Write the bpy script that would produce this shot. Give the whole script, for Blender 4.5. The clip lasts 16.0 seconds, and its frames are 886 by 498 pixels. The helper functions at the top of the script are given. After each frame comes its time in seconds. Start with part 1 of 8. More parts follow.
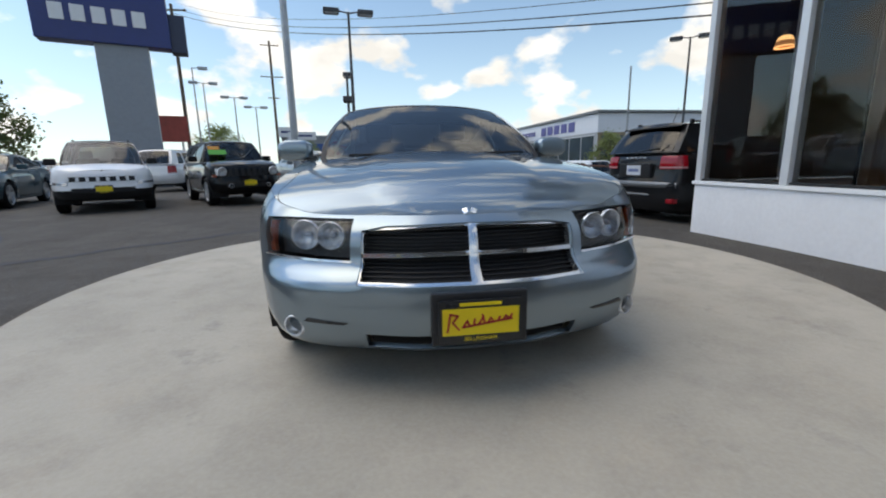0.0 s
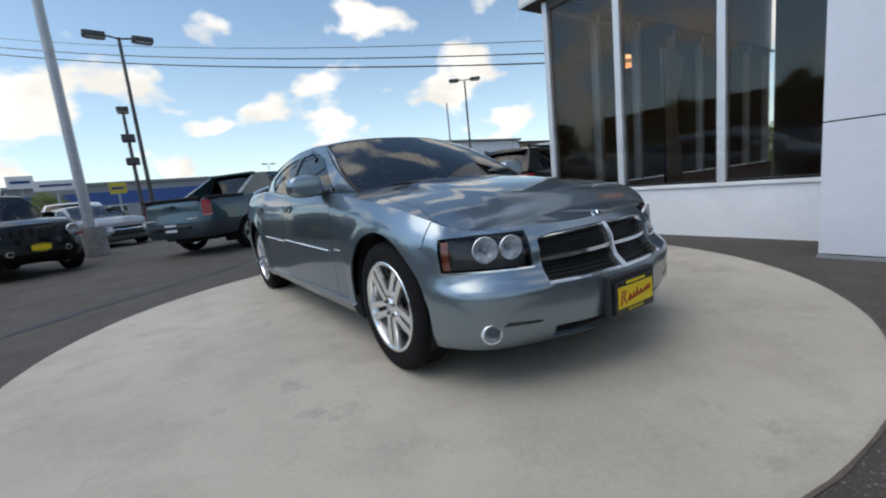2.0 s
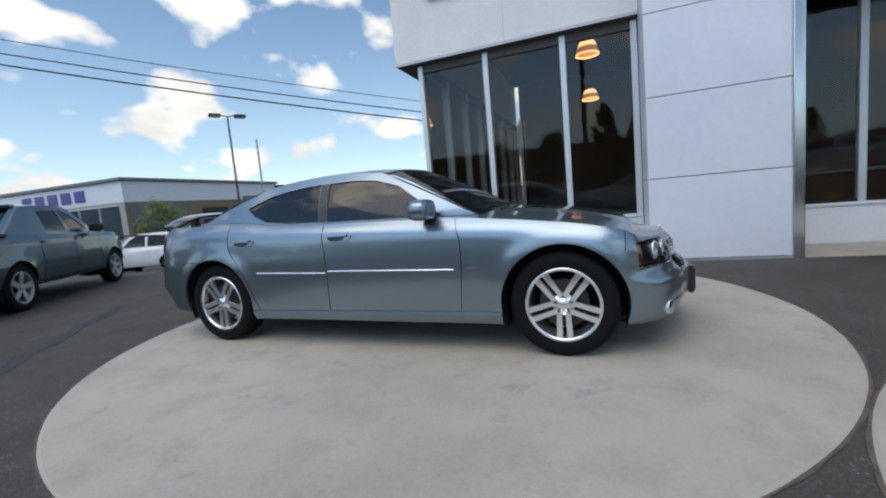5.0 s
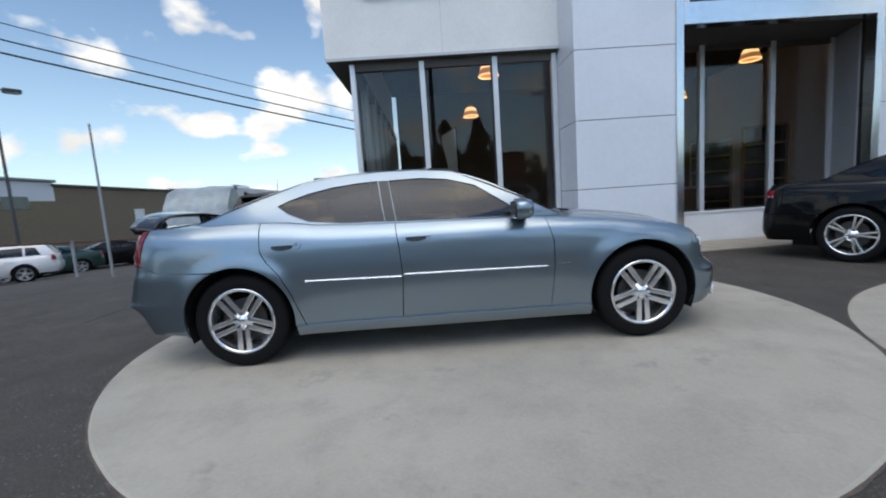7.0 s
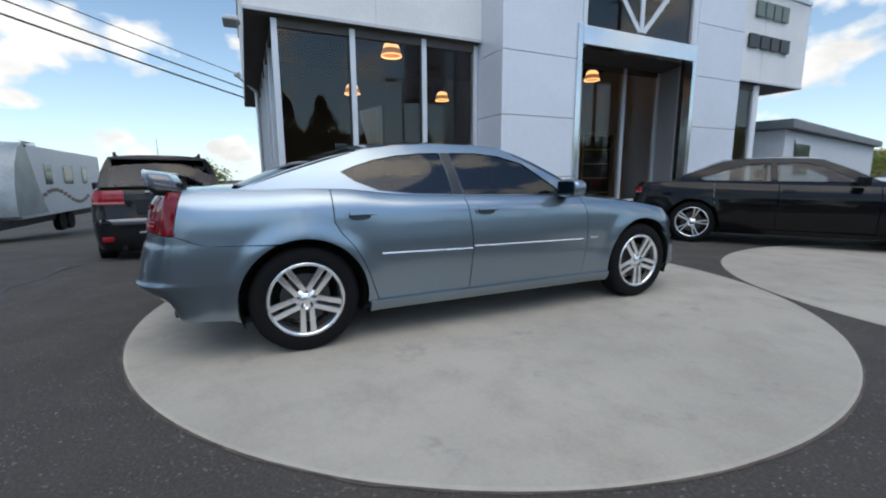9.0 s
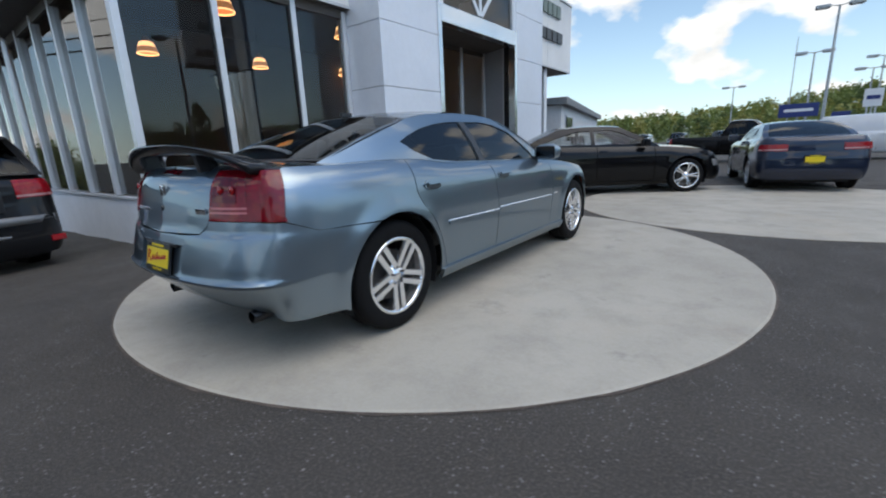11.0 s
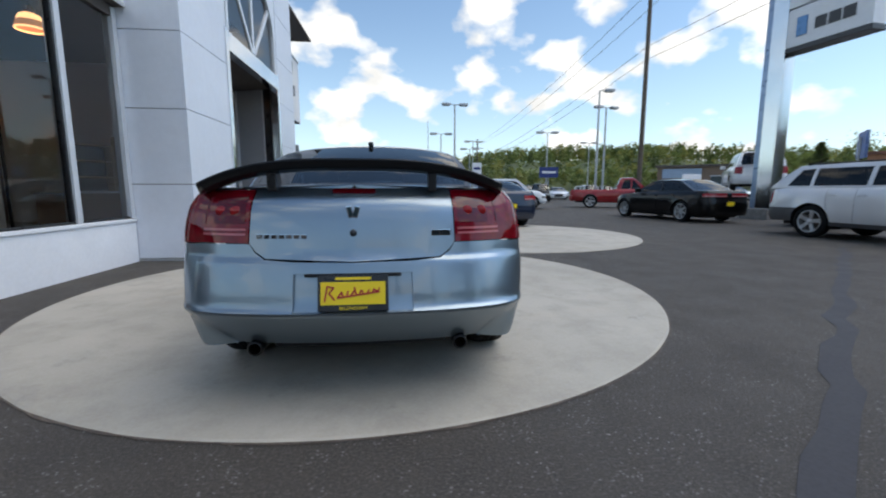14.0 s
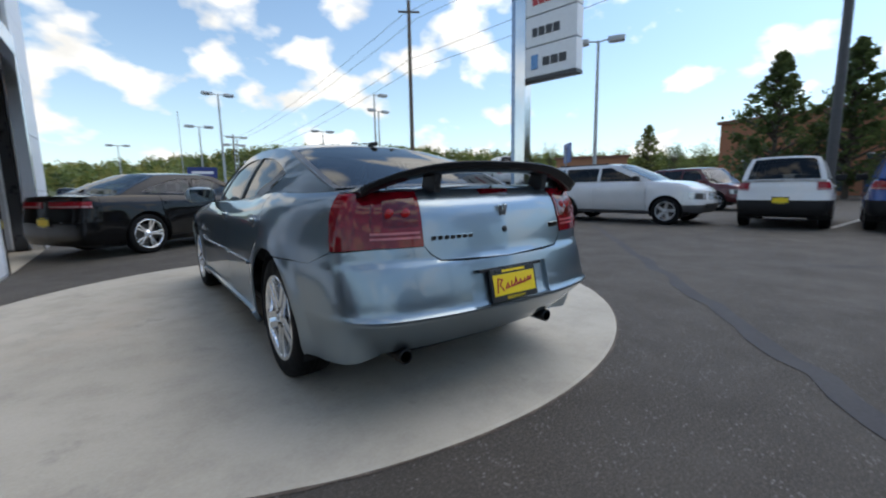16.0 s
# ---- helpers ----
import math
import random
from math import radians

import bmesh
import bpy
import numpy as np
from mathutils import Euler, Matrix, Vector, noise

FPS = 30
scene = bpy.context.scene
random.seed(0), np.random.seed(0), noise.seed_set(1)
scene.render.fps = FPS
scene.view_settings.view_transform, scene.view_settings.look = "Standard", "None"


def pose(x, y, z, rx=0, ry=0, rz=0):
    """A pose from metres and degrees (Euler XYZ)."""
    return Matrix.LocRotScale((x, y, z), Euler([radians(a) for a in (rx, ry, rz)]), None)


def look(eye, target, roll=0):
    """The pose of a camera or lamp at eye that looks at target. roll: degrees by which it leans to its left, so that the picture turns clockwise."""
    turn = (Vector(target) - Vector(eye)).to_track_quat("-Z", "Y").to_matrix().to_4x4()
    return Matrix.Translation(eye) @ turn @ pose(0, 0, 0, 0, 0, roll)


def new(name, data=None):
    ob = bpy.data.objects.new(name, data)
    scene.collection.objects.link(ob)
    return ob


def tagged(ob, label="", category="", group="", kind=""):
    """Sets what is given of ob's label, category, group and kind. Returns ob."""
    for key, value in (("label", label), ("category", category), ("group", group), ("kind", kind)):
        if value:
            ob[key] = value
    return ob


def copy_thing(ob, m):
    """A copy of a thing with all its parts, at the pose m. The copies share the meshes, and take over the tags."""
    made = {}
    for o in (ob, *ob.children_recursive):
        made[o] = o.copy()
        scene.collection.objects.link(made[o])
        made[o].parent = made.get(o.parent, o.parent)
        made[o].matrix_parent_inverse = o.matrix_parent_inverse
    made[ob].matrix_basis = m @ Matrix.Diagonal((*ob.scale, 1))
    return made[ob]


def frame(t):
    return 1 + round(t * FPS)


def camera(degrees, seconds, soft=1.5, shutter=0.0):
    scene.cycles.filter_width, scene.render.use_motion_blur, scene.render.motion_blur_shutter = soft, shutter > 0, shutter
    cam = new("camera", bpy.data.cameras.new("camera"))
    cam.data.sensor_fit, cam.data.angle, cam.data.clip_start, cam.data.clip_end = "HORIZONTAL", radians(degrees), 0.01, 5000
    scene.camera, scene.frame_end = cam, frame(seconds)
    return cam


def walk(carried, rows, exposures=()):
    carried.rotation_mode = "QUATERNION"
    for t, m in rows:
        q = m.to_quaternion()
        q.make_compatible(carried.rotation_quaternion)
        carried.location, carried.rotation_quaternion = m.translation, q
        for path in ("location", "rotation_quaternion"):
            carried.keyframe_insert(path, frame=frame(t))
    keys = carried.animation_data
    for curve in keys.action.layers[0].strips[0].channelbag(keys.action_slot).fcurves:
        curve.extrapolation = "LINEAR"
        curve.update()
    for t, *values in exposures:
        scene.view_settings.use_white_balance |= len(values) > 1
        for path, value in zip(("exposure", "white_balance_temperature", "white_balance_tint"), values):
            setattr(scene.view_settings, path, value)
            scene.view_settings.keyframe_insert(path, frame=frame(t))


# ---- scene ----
cam = camera(92.8, 16.0, soft=2.0, shutter=0.35)
PATH = [
    (0, (-0.334, -3.873, 0.958), (-0.074, -1.931, 0.557), -1.1),
    (0.5, (-0.65, -3.84, 0.97), (-0.272, -1.913, 0.593), -0.6),
    (1, (-1.05, -3.813, 0.987), (-0.43, -1.951, 0.601), -2.1),
    (1.5, (-1.468, -3.658, 1.005), (-0.562, -1.908, 0.662), -4.6),
    (2, (-1.871, -3.542, 0.999), (-0.763, -1.906, 0.688), -5.9),
    (2.5, (-2.25, -3.355, 1.005), (-0.96, -1.859, 0.695), -5.4),
    (3, (-2.608, -3.111, 1.041), (-1.221, -1.692, 0.791), -5.0),
    (3.5, (-2.952, -2.877, 1.059), (-1.4, -1.642, 0.802), -5.7),
    (4, (-3.246, -2.526, 1.072), (-1.593, -1.43, 0.815), -4.0),
    (4.2, (-3.34, -2.399, 1.08), (-1.643, -1.369, 0.84), -3.3),
    (6.3, (-4.017, -0.618, 1.169), (-2.046, -0.391, 0.919), -5.4),
    (6.5, (-4.002, -0.418, 1.184), (-1.954, -0.256, 0.941), -3.6),
    (7, (-4.018, 0.05, 1.171), (-2.032, 0.007, 0.937), -3.9),
    (7.5, (-3.98, 0.486, 1.174), (-2.01, 0.277, 0.9), -2.3),
    (8, (-3.881, 0.934, 1.186), (-1.933, 0.58, 0.903), 0.2),
    (8.5, (-3.843, 1.389, 1.176), (-1.965, 0.776, 0.868), -0.5),
    (9, (-3.717, 1.83, 1.153), (-1.924, 1.006, 0.821), -0.3),
    (9.5, (-3.562, 2.258, 1.161), (-1.867, 1.256, 0.812), 1.4),
    (9.7, (-3.495, 2.43, 1.17), (-1.878, 1.315, 0.793), -0.1),
    (11.8, (-2.076, 3.842, 1.124), (-1.073, 2.155, 0.739), -1.5),
    (12, (-1.922, 3.941, 1.12), (-0.975, 2.213, 0.781), -1.4),
    (12.5, (-1.555, 4.2, 1.115), (-0.923, 2.334, 0.771), -0.1),
    (13, (-1.122, 4.347, 1.117), (-0.708, 2.428, 0.735), 0.8),
    (13.5, (-0.68, 4.442, 1.088), (-0.598, 2.473, 0.743), 0.4),
    (14, (-0.221, 4.45, 1.08), (-0.418, 2.479, 0.804), -0.0),
    (14.5, (0.219, 4.414, 1.079), (-0.191, 2.474, 0.816), -0.6),
    (15, (0.686, 4.361, 1.082), (-0.057, 2.526, 0.798), -0.6),
    (15.5, (1.111, 4.163, 1.095), (0.156, 2.423, 0.85), -0.3),
    (16, (1.548, 4.003, 1.098), (0.363, 2.418, 0.809), -1.0),
]
walk(cam, [(t, look(eye, target, roll)) for t, eye, target, roll in PATH], exposures=[(0, 0.16, 7750, 10), (2, 0.14, 7600, 10), (4, 0.10, 7400, 10), (9.5, 0.10, 7200, 10), (12.5, 0.24, 7250, 10), (16, 0.22, 7350, 10)])

# ---- light ----
SUN_AZ, SUN_EL = radians(168), radians(62)      # the sun stands over the lot, veiled by thin cloud


def make_world():
    w = bpy.data.worlds.new("sky")
    scene.world = w
    w.use_nodes = True
    nt = w.node_tree
    nt.nodes.clear()
    N, L = nt.nodes.new, nt.links.new
    out, bg = N("ShaderNodeOutputWorld"), N("ShaderNodeBackground")
    sky = N("ShaderNodeTexSky")
    sky.sky_type = "NISHITA"
    sky.sun_disc = False
    sky.sun_elevation = SUN_EL
    sky.sun_rotation = radians(90) - SUN_AZ
    sky.air_density, sky.dust_density, sky.ozone_density = 1.0, 0.35, 1.2
    tc = N("ShaderNodeTexCoord")
    sep = N("ShaderNodeSeparateXYZ")
    L(tc.outputs["Generated"], sep.inputs[0])

    def op(kind, a, b=None, clamp=False):
        m = N("ShaderNodeMath")
        m.operation, m.use_clamp = kind, clamp
        for i, v in enumerate((a, b)):
            if v is None:
                continue
            if isinstance(v, (int, float)):
                m.inputs[i].default_value = v
            else:
                L(v, m.inputs[i])
        return m.outputs[0]

    zz = op("MAXIMUM", sep.outputs[2], 0.0)
    den = op("ADD", zz, 0.55)
    comb = N("ShaderNodeCombineXYZ")
    L(op("DIVIDE", sep.outputs[0], den), comb.inputs[0])
    L(op("DIVIDE", sep.outputs[1], den), comb.inputs[1])
    L(op("MULTIPLY", zz, 0.6), comb.inputs[2])
    big = N("ShaderNodeTexNoise")
    big.inputs["Scale"].default_value, big.inputs["Detail"].default_value = 5.2, 9.0
    big.inputs["Roughness"].default_value = 0.45
    L(comb.outputs[0], big.inputs["Vector"])
    ramp = N("ShaderNodeValToRGB")
    ramp.color_ramp.elements[0].position, ramp.color_ramp.elements[1].position = 0.53, 0.60
    L(big.outputs["Fac"], ramp.inputs[0])
    # shade inside the clouds
    soft = N("ShaderNodeTexNoise")
    soft.inputs["Scale"].default_value, soft.inputs["Detail"].default_value = 6.0, 5.0
    L(comb.outputs[0], soft.inputs["Vector"])
    tone = N("ShaderNodeMapRange")
    tone.inputs[1].default_value, tone.inputs[2].default_value = 0.35, 0.65
    tone.inputs[3].default_value, tone.inputs[4].default_value = 5.6, 7.6
    L(soft.outputs["Fac"], tone.inputs[0])
    white = N("ShaderNodeCombineColor")
    for i, f in enumerate((0.91, 0.97, 1.05)):
        L(op("MULTIPLY", tone.outputs[0], f), white.inputs[i])
    # bright haze towards the horizon
    haze = op("POWER", op("SUBTRACT", 1.0, zz), 5.0)
    hz = N("ShaderNodeMix")
    hz.data_type = "RGBA"
    L(op("MULTIPLY", haze, 0.57), hz.inputs[0])
    hz.inputs[7].default_value = (5.3, 6.9, 8.4, 1)
    deep = N("ShaderNodeMix")
    deep.data_type, deep.blend_type = "RGBA", "MULTIPLY"
    deep.inputs[0].default_value = 1.0
    deep.inputs[7].default_value = (0.80, 0.98, 1.10, 1)     # clear washed air
    L(sky.outputs[0], deep.inputs[6])
    L(deep.outputs[2], hz.inputs[6])
    mix = N("ShaderNodeMix")
    mix.data_type = "RGBA"
    L(ramp.outputs[0], mix.inputs[0])
    L(hz.outputs[2], mix.inputs[6])
    L(white.outputs[0], mix.inputs[7])
    # thin veil of cloud: the sky is brighter on the sun's side
    dot = N("ShaderNodeVectorMath")
    dot.operation = "DOT_PRODUCT"
    L(tc.outputs["Generated"], dot.inputs[0])
    dot.inputs[1].default_value = (math.cos(SUN_AZ) * math.cos(SUN_EL), math.sin(SUN_AZ) * math.cos(SUN_EL), math.sin(SUN_EL))
    veil = op("MULTIPLY", op("POWER", op("MAXIMUM", dot.outputs["Value"], 0.0), 4.0), 1.5)
    lit = N("ShaderNodeVectorMath")
    lit.operation = "SCALE"
    L(mix.outputs[2], lit.inputs[0])
    L(op("ADD", veil, 1.0), lit.inputs["Scale"])
    L(lit.outputs[0], bg.inputs[0])
    bg.inputs[1].default_value = 0.15
    L(bg.outputs[0], out.inputs[0])


make_world()
sun = new("sun", bpy.data.lights.new("sun", "SUN"))
sun.data.energy, sun.data.angle, sun.data.color = 1.0, radians(58), (1.0, 0.88, 0.72)
sun.matrix_world = look((math.cos(SUN_AZ) * 50 * math.cos(SUN_EL), math.sin(SUN_AZ) * 50 * math.cos(SUN_EL), 50 * math.sin(SUN_EL)), (0, 0, 0))

# ---- materials ----
class Nodes:
    """A small helper to wire a procedural material."""

    def __init__(self, name):
        self.mat = bpy.data.materials.new(name)
        self.mat.use_nodes = True
        self.nt = self.mat.node_tree
        self.bsdf = self.nt.nodes["Principled BSDF"]
        self.out = self.nt.nodes["Material Output"]
        self.co = self.nt.nodes.new("ShaderNodeTexCoord").outputs["Object"]

    def node(self, kind):
        return self.nt.nodes.new("ShaderNode" + kind)

    def link(self, a, b):
        self.nt.links.new(a, b)

    def set(self, **kw):
        for k, v in kw.items():
            self.bsdf.inputs[k.replace("_", " ")].default_value = v

    def noise(self, scale, detail=4.0, rough=0.55, stretch=None, co=None):
        n = self.node("TexNoise")
        n.inputs["Scale"].default_value, n.inputs["Detail"].default_value, n.inputs["Roughness"].default_value = scale, detail, rough
        co = co or self.co
        if stretch:
            m = self.node("Mapping")
            m.inputs["Scale"].default_value = stretch
            self.link(co, m.inputs[0])
            co = m.outputs[0]
        self.link(co, n.inputs["Vector"])
        return n.outputs["Fac"]

    def ramp(self, fac, stops):
        r = self.node("ValToRGB")
        e = r.color_ramp.elements
        while len(e) < len(stops):
            e.new(0.5)
        for i, (p, c) in enumerate(stops):
            e[i].position = p
            e[i].color = (*c, 1) if len(c) == 3 else c
        self.link(fac, r.inputs[0])
        return r.outputs[0]

    def range(self, fac, a, b, c, d):
        m = self.node("MapRange")
        for i, v in enumerate((a, b, c, d)):
            m.inputs[i + 1].default_value = v
        self.link(fac, m.inputs[0])
        return m.outputs[0]

    def mix(self, fac, a, b, blend="MIX"):
        m = self.node("Mix")
        m.data_type, m.blend_type = "RGBA", blend
        for i, v in ((0, fac), (6, a), (7, b)):
            if isinstance(v, (int, float)):
                m.inputs[i].default_value = v
            elif isinstance(v, tuple):
                m.inputs[i].default_value = (*v, 1)
            else:
                self.link(v, m.inputs[i])
        return m.outputs[2]

    def color(self, c):
        self.link(c, self.bsdf.inputs["Base Color"])

    def rough(self, c):
        self.link(c, self.bsdf.inputs["Roughness"])

    def bump(self, h, strength=0.2, dist=0.01):
        b = self.node("Bump")
        b.inputs["Strength"].default_value, b.inputs["Distance"].default_value = strength, dist
        self.link(h, b.inputs["Height"])
        self.link(b.outputs[0], self.bsdf.inputs["Normal"])


def plain(name, col, rough=0.5, metal=0.0, vary=0.12, scale=6.0, bump=0.0, **kw):
    """A surface with a soft uneven tone at two scales."""
    n = Nodes(name)
    a, b = n.noise(scale), n.noise(scale * 14, 3.0)
    k = n.range(a, 0.3, 0.7, 1 - vary, 1 + vary)
    k2 = n.range(b, 0.3, 0.7, 1 - vary * 0.5, 1 + vary * 0.5)
    m = n.node("Math")
    m.operation = "MULTIPLY"
    n.link(k, m.inputs[0])
    n.link(k2, m.inputs[1])
    v = n.node("VectorMath")
    v.operation = "SCALE"
    v.inputs[0].default_value = col
    n.link(m.outputs[0], v.inputs["Scale"])
    n.color(v.outputs[0])
    n.set(Metallic=metal)
    n.rough(n.range(a, 0.3, 0.7, max(0.02, rough * 0.85), min(1, rough * 1.15)))
    if bump:
        n.bump(b, bump, 0.004)
    if kw:
        n.set(**kw)
    return n.mat


def car_paint(name, col, metal=0.0, rough=0.35, flake=False, coat=1.55):
    n = Nodes(name)
    dust = n.noise(2.2, 5.0)
    k = 0.006 + 0.12 * min(1.0, sum(col) / 0.6)
    n.color(n.mix(n.range(dust, 0.35, 0.8, 0.0, k), tuple(col), (0.32, 0.31, 0.29)))
    n.set(Metallic=metal, Roughness=rough)
    n.bsdf.inputs["Coat Weight"].default_value = 1.0
    n.bsdf.inputs["Specular IOR Level"].default_value = 0.5 if metal > 0.3 else 0.05
    n.bsdf.inputs["Coat IOR"].default_value = 1.32 if sum(col) < 0.05 else coat
    n.link(n.range(dust, 0.3, 0.8, 0.02, 0.07), n.bsdf.inputs["Coat Roughness"])
    if flake:
        f = n.noise(900.0, 1.0)
        n.bump(f, 0.05, 0.0006)
    return n.mat


def tinted_glass(name, tint, gloss_rough=0.01, ior=1.5):
    n = Nodes(name)
    n.nt.nodes.remove(n.bsdf)
    tr, gl, fr, mx = n.node("BsdfTransparent"), n.node("BsdfGlossy"), n.node("Fresnel"), n.node("MixShader")
    tr.inputs[0].default_value = (*tint, 1)
    gl.inputs["Roughness"].default_value = gloss_rough
    fr.inputs["IOR"].default_value = ior
    n.link(fr.outputs[0], mx.inputs[0])
    n.link(tr.outputs[0], mx.inputs[1])
    n.link(gl.outputs[0], mx.inputs[2])
    n.link(mx.outputs[0], n.out.inputs[0])
    return n.mat


def glow(name, col, strength):
    n = Nodes(name)
    n.set(Base_Color=(*col, 1), Emission_Color=(*col, 1), Emission_Strength=strength, Roughness=0.4)
    return n.mat


def asphalt_mat():
    n = Nodes("asphalt")
    big, mid, fine = n.noise(0.22, 6.0), n.noise(1.7, 6.0, 0.6), n.noise(70.0, 4.0, 0.7)
    base = n.ramp(big, [(0.3, (0.042, 0.0355, 0.029)), (0.52, (0.057, 0.048, 0.039)), (0.72, (0.072, 0.061, 0.049))])
    base = n.mix(n.range(mid, 0.35, 0.72, 0.0, 0.55), base, (0.042, 0.038, 0.0345))
    base = n.mix(n.range(fine, 0.50, 0.66, 0.0, 0.55), base, (0.138, 0.124, 0.105))
    base = n.mix(n.range(fine, 0.30, 0.45, 0.6, 0.0), base, (0.023, 0.021, 0.0195))

    def grit(scale, r0, r1, gate_scale, g0):
        v = n.node("TexVoronoi")
        v.inputs["Scale"].default_value = scale
        n.link(n.co, v.inputs["Vector"])
        m = n.node("Math")
        m.operation = "MULTIPLY"
        n.link(n.range(v.outputs["Distance"], r0, r1, 1.0, 0.0), m.inputs[0])
        n.link(n.range(n.noise(gate_scale, 3.0, 0.7), g0, g0 + 0.06, 0.0, 1.0), m.inputs[1])
        return m.outputs[0]

    # pale stone chips of two sizes
    base = n.mix(grit(38.0, 0.14, 0.26, 5.0, 0.48), base, (0.17, 0.16, 0.148))
    base = n.mix(grit(13.0, 0.05, 0.10, 2.3, 0.55), base, (0.27, 0.25, 0.23))
    n.color(base)
    n.rough(n.range(mid, 0.3, 0.7, 0.72, 0.95))
    n.bump(fine, 0.7, 0.014)
    return n.mat


def concrete_mat(name="concrete", tint=(1.10, 1.06, 0.98)):
    n = Nodes(name)
    big, mid, fine = n.noise(0.55, 5.0, 0.55), n.noise(2.6, 7.0, 0.62), n.noise(60.0, 4.0, 0.6)
    c = lambda r, g, b: (r * tint[0], g * tint[1], b * tint[2])
    base = n.ramp(big, [(0.28, c(0.275, 0.26, 0.229)), (0.5, c(0.35, 0.331, 0.293)), (0.74, c(0.41, 0.388, 0.347))])
    base = n.mix(n.range(mid, 0.46, 0.70, 0.0, 0.75), base, c(0.27, 0.252, 0.226))
    spots = n.range(n.noise(1.9, 5.0, 0.72), 0.585, 0.70, 0.0, 0.75)
    base = n.mix(spots, base, c(0.22, 0.21, 0.195))
    rust = n.range(n.noise(0.8, 6.0, 0.7, co=None), 0.54, 0.72, 0.0, 0.40)
    base = n.mix(rust, base, c(0.40, 0.335, 0.265))
    base = n.mix(n.range(fine, 0.35, 0.75, 0.0, 0.25), base, c(0.48, 0.465, 0.44))
    n.color(base)
    n.rough(n.range(mid, 0.3, 0.7, 0.62, 0.85))
    n.bump(fine, 0.25, 0.004)
    return n.mat


ASPHALT, CONCRETE = asphalt_mat(), concrete_mat()
CONCRETE_EDGE = plain("concrete_side", (0.26, 0.25, 0.23), 0.9, vary=0.25, bump=0.4)
PANEL = plain("grey_metal_panel", (0.70, 0.73, 0.78), 0.42, 0.10, vary=0.04, scale=0.8)
FASCIA = plain("fascia_stucco", (0.79, 0.78, 0.76), 0.75, vary=0.05, scale=1.2, bump=0.15)
WHITE_WALL = plain("white_stucco", (0.80, 0.81, 0.82), 0.7, vary=0.05, scale=1.5, bump=0.2)
SOFFIT = plain("soffit_brown", (0.10, 0.085, 0.075), 0.7)
MULLION = plain("white_aluminium", (0.66, 0.68, 0.70), 0.35, 0.3, vary=0.04)
SILL_GREY = plain("grey_sill", (0.55, 0.56, 0.57), 0.5, vary=0.06)
CHROME = plain("chrome", (0.86, 0.87, 0.88), 0.07, 1.0, vary=0.02)
STEEL = plain("polished_steel", (0.70, 0.72, 0.74), 0.16, 1.0, vary=0.05, scale=1.0)
GALV = plain("galvanised_steel", (0.40, 0.42, 0.44), 0.5, 0.5, vary=0.12)
POLE_DARK = plain("dark_painted_steel", (0.05, 0.05, 0.055), 0.5, vary=0.2)
WOOD_POLE = plain("weathered_wood_pole", (0.11, 0.085, 0.065), 0.9, vary=0.3, bump=0.5)
BLACK = plain("black_plastic", (0.012, 0.012, 0.013), 0.6, vary=0.2, Specular_IOR_Level=0.3)
SATIN_BLACK = plain("satin_black", (0.02, 0.021, 0.023), 0.3, vary=0.2)
RUBBER = plain("tyre_rubber", (0.007, 0.007, 0.0075), 0.75, vary=0.25, scale=18, bump=0.3, Specular_IOR_Level=0.15)
GRILLE_CHROME = plain("satin_chrome", (0.72, 0.73, 0.74), 0.14, 0.92, vary=0.02)
LAMP_SILVER = plain("lamp_reflector", (0.74, 0.75, 0.77), 0.22, 0.45, vary=0.3, scale=45)
BRIGHT = plain("bright_trim", (0.75, 0.76, 0.77), 0.25, 0.5, vary=0.02)
ALLOY = plain("polished_alloy", (0.84, 0.85, 0.86), 0.14, 0.92, vary=0.03)
ALLOY_DULL = plain("painted_alloy", (0.46, 0.47, 0.48), 0.35, 0.7, vary=0.06)
DISC_IRON = plain("brake_iron", (0.07, 0.066, 0.062), 0.5, 0.6, vary=0.15)
YELLOW = plain("yellow_plate", (0.80, 0.58, 0.02), 0.4, vary=0.03)
RED_INK = plain("red_lettering", (0.42, 0.02, 0.03), 0.45, vary=0.05)
GLASS_SHOP = tinted_glass("showroom_glass", (0.80, 0.79, 0.77), ior=1.65)
GLASS_CAR = tinted_glass("car_glass", (0.66, 0.72, 0.70), gloss_rough=0.012, ior=1.62)
GLASS_DARK = tinted_glass("privacy_glass", (0.10, 0.105, 0.11))
CLEAR_LENS = tinted_glass("clear_lens", (0.93, 0.94, 0.95))
RED_LENS = plain("red_lens", (0.27, 0.006, 0.012), 0.06, vary=0.25, scale=30)
RED_DEEP = plain("deep_red_lens", (0.095, 0.002, 0.005), 0.06, vary=0.2, scale=30)
AMBER_LENS = plain("amber_lens", (0.36, 0.06, 0.02), 0.15, vary=0.1, scale=30, Coat_Weight=1.0)


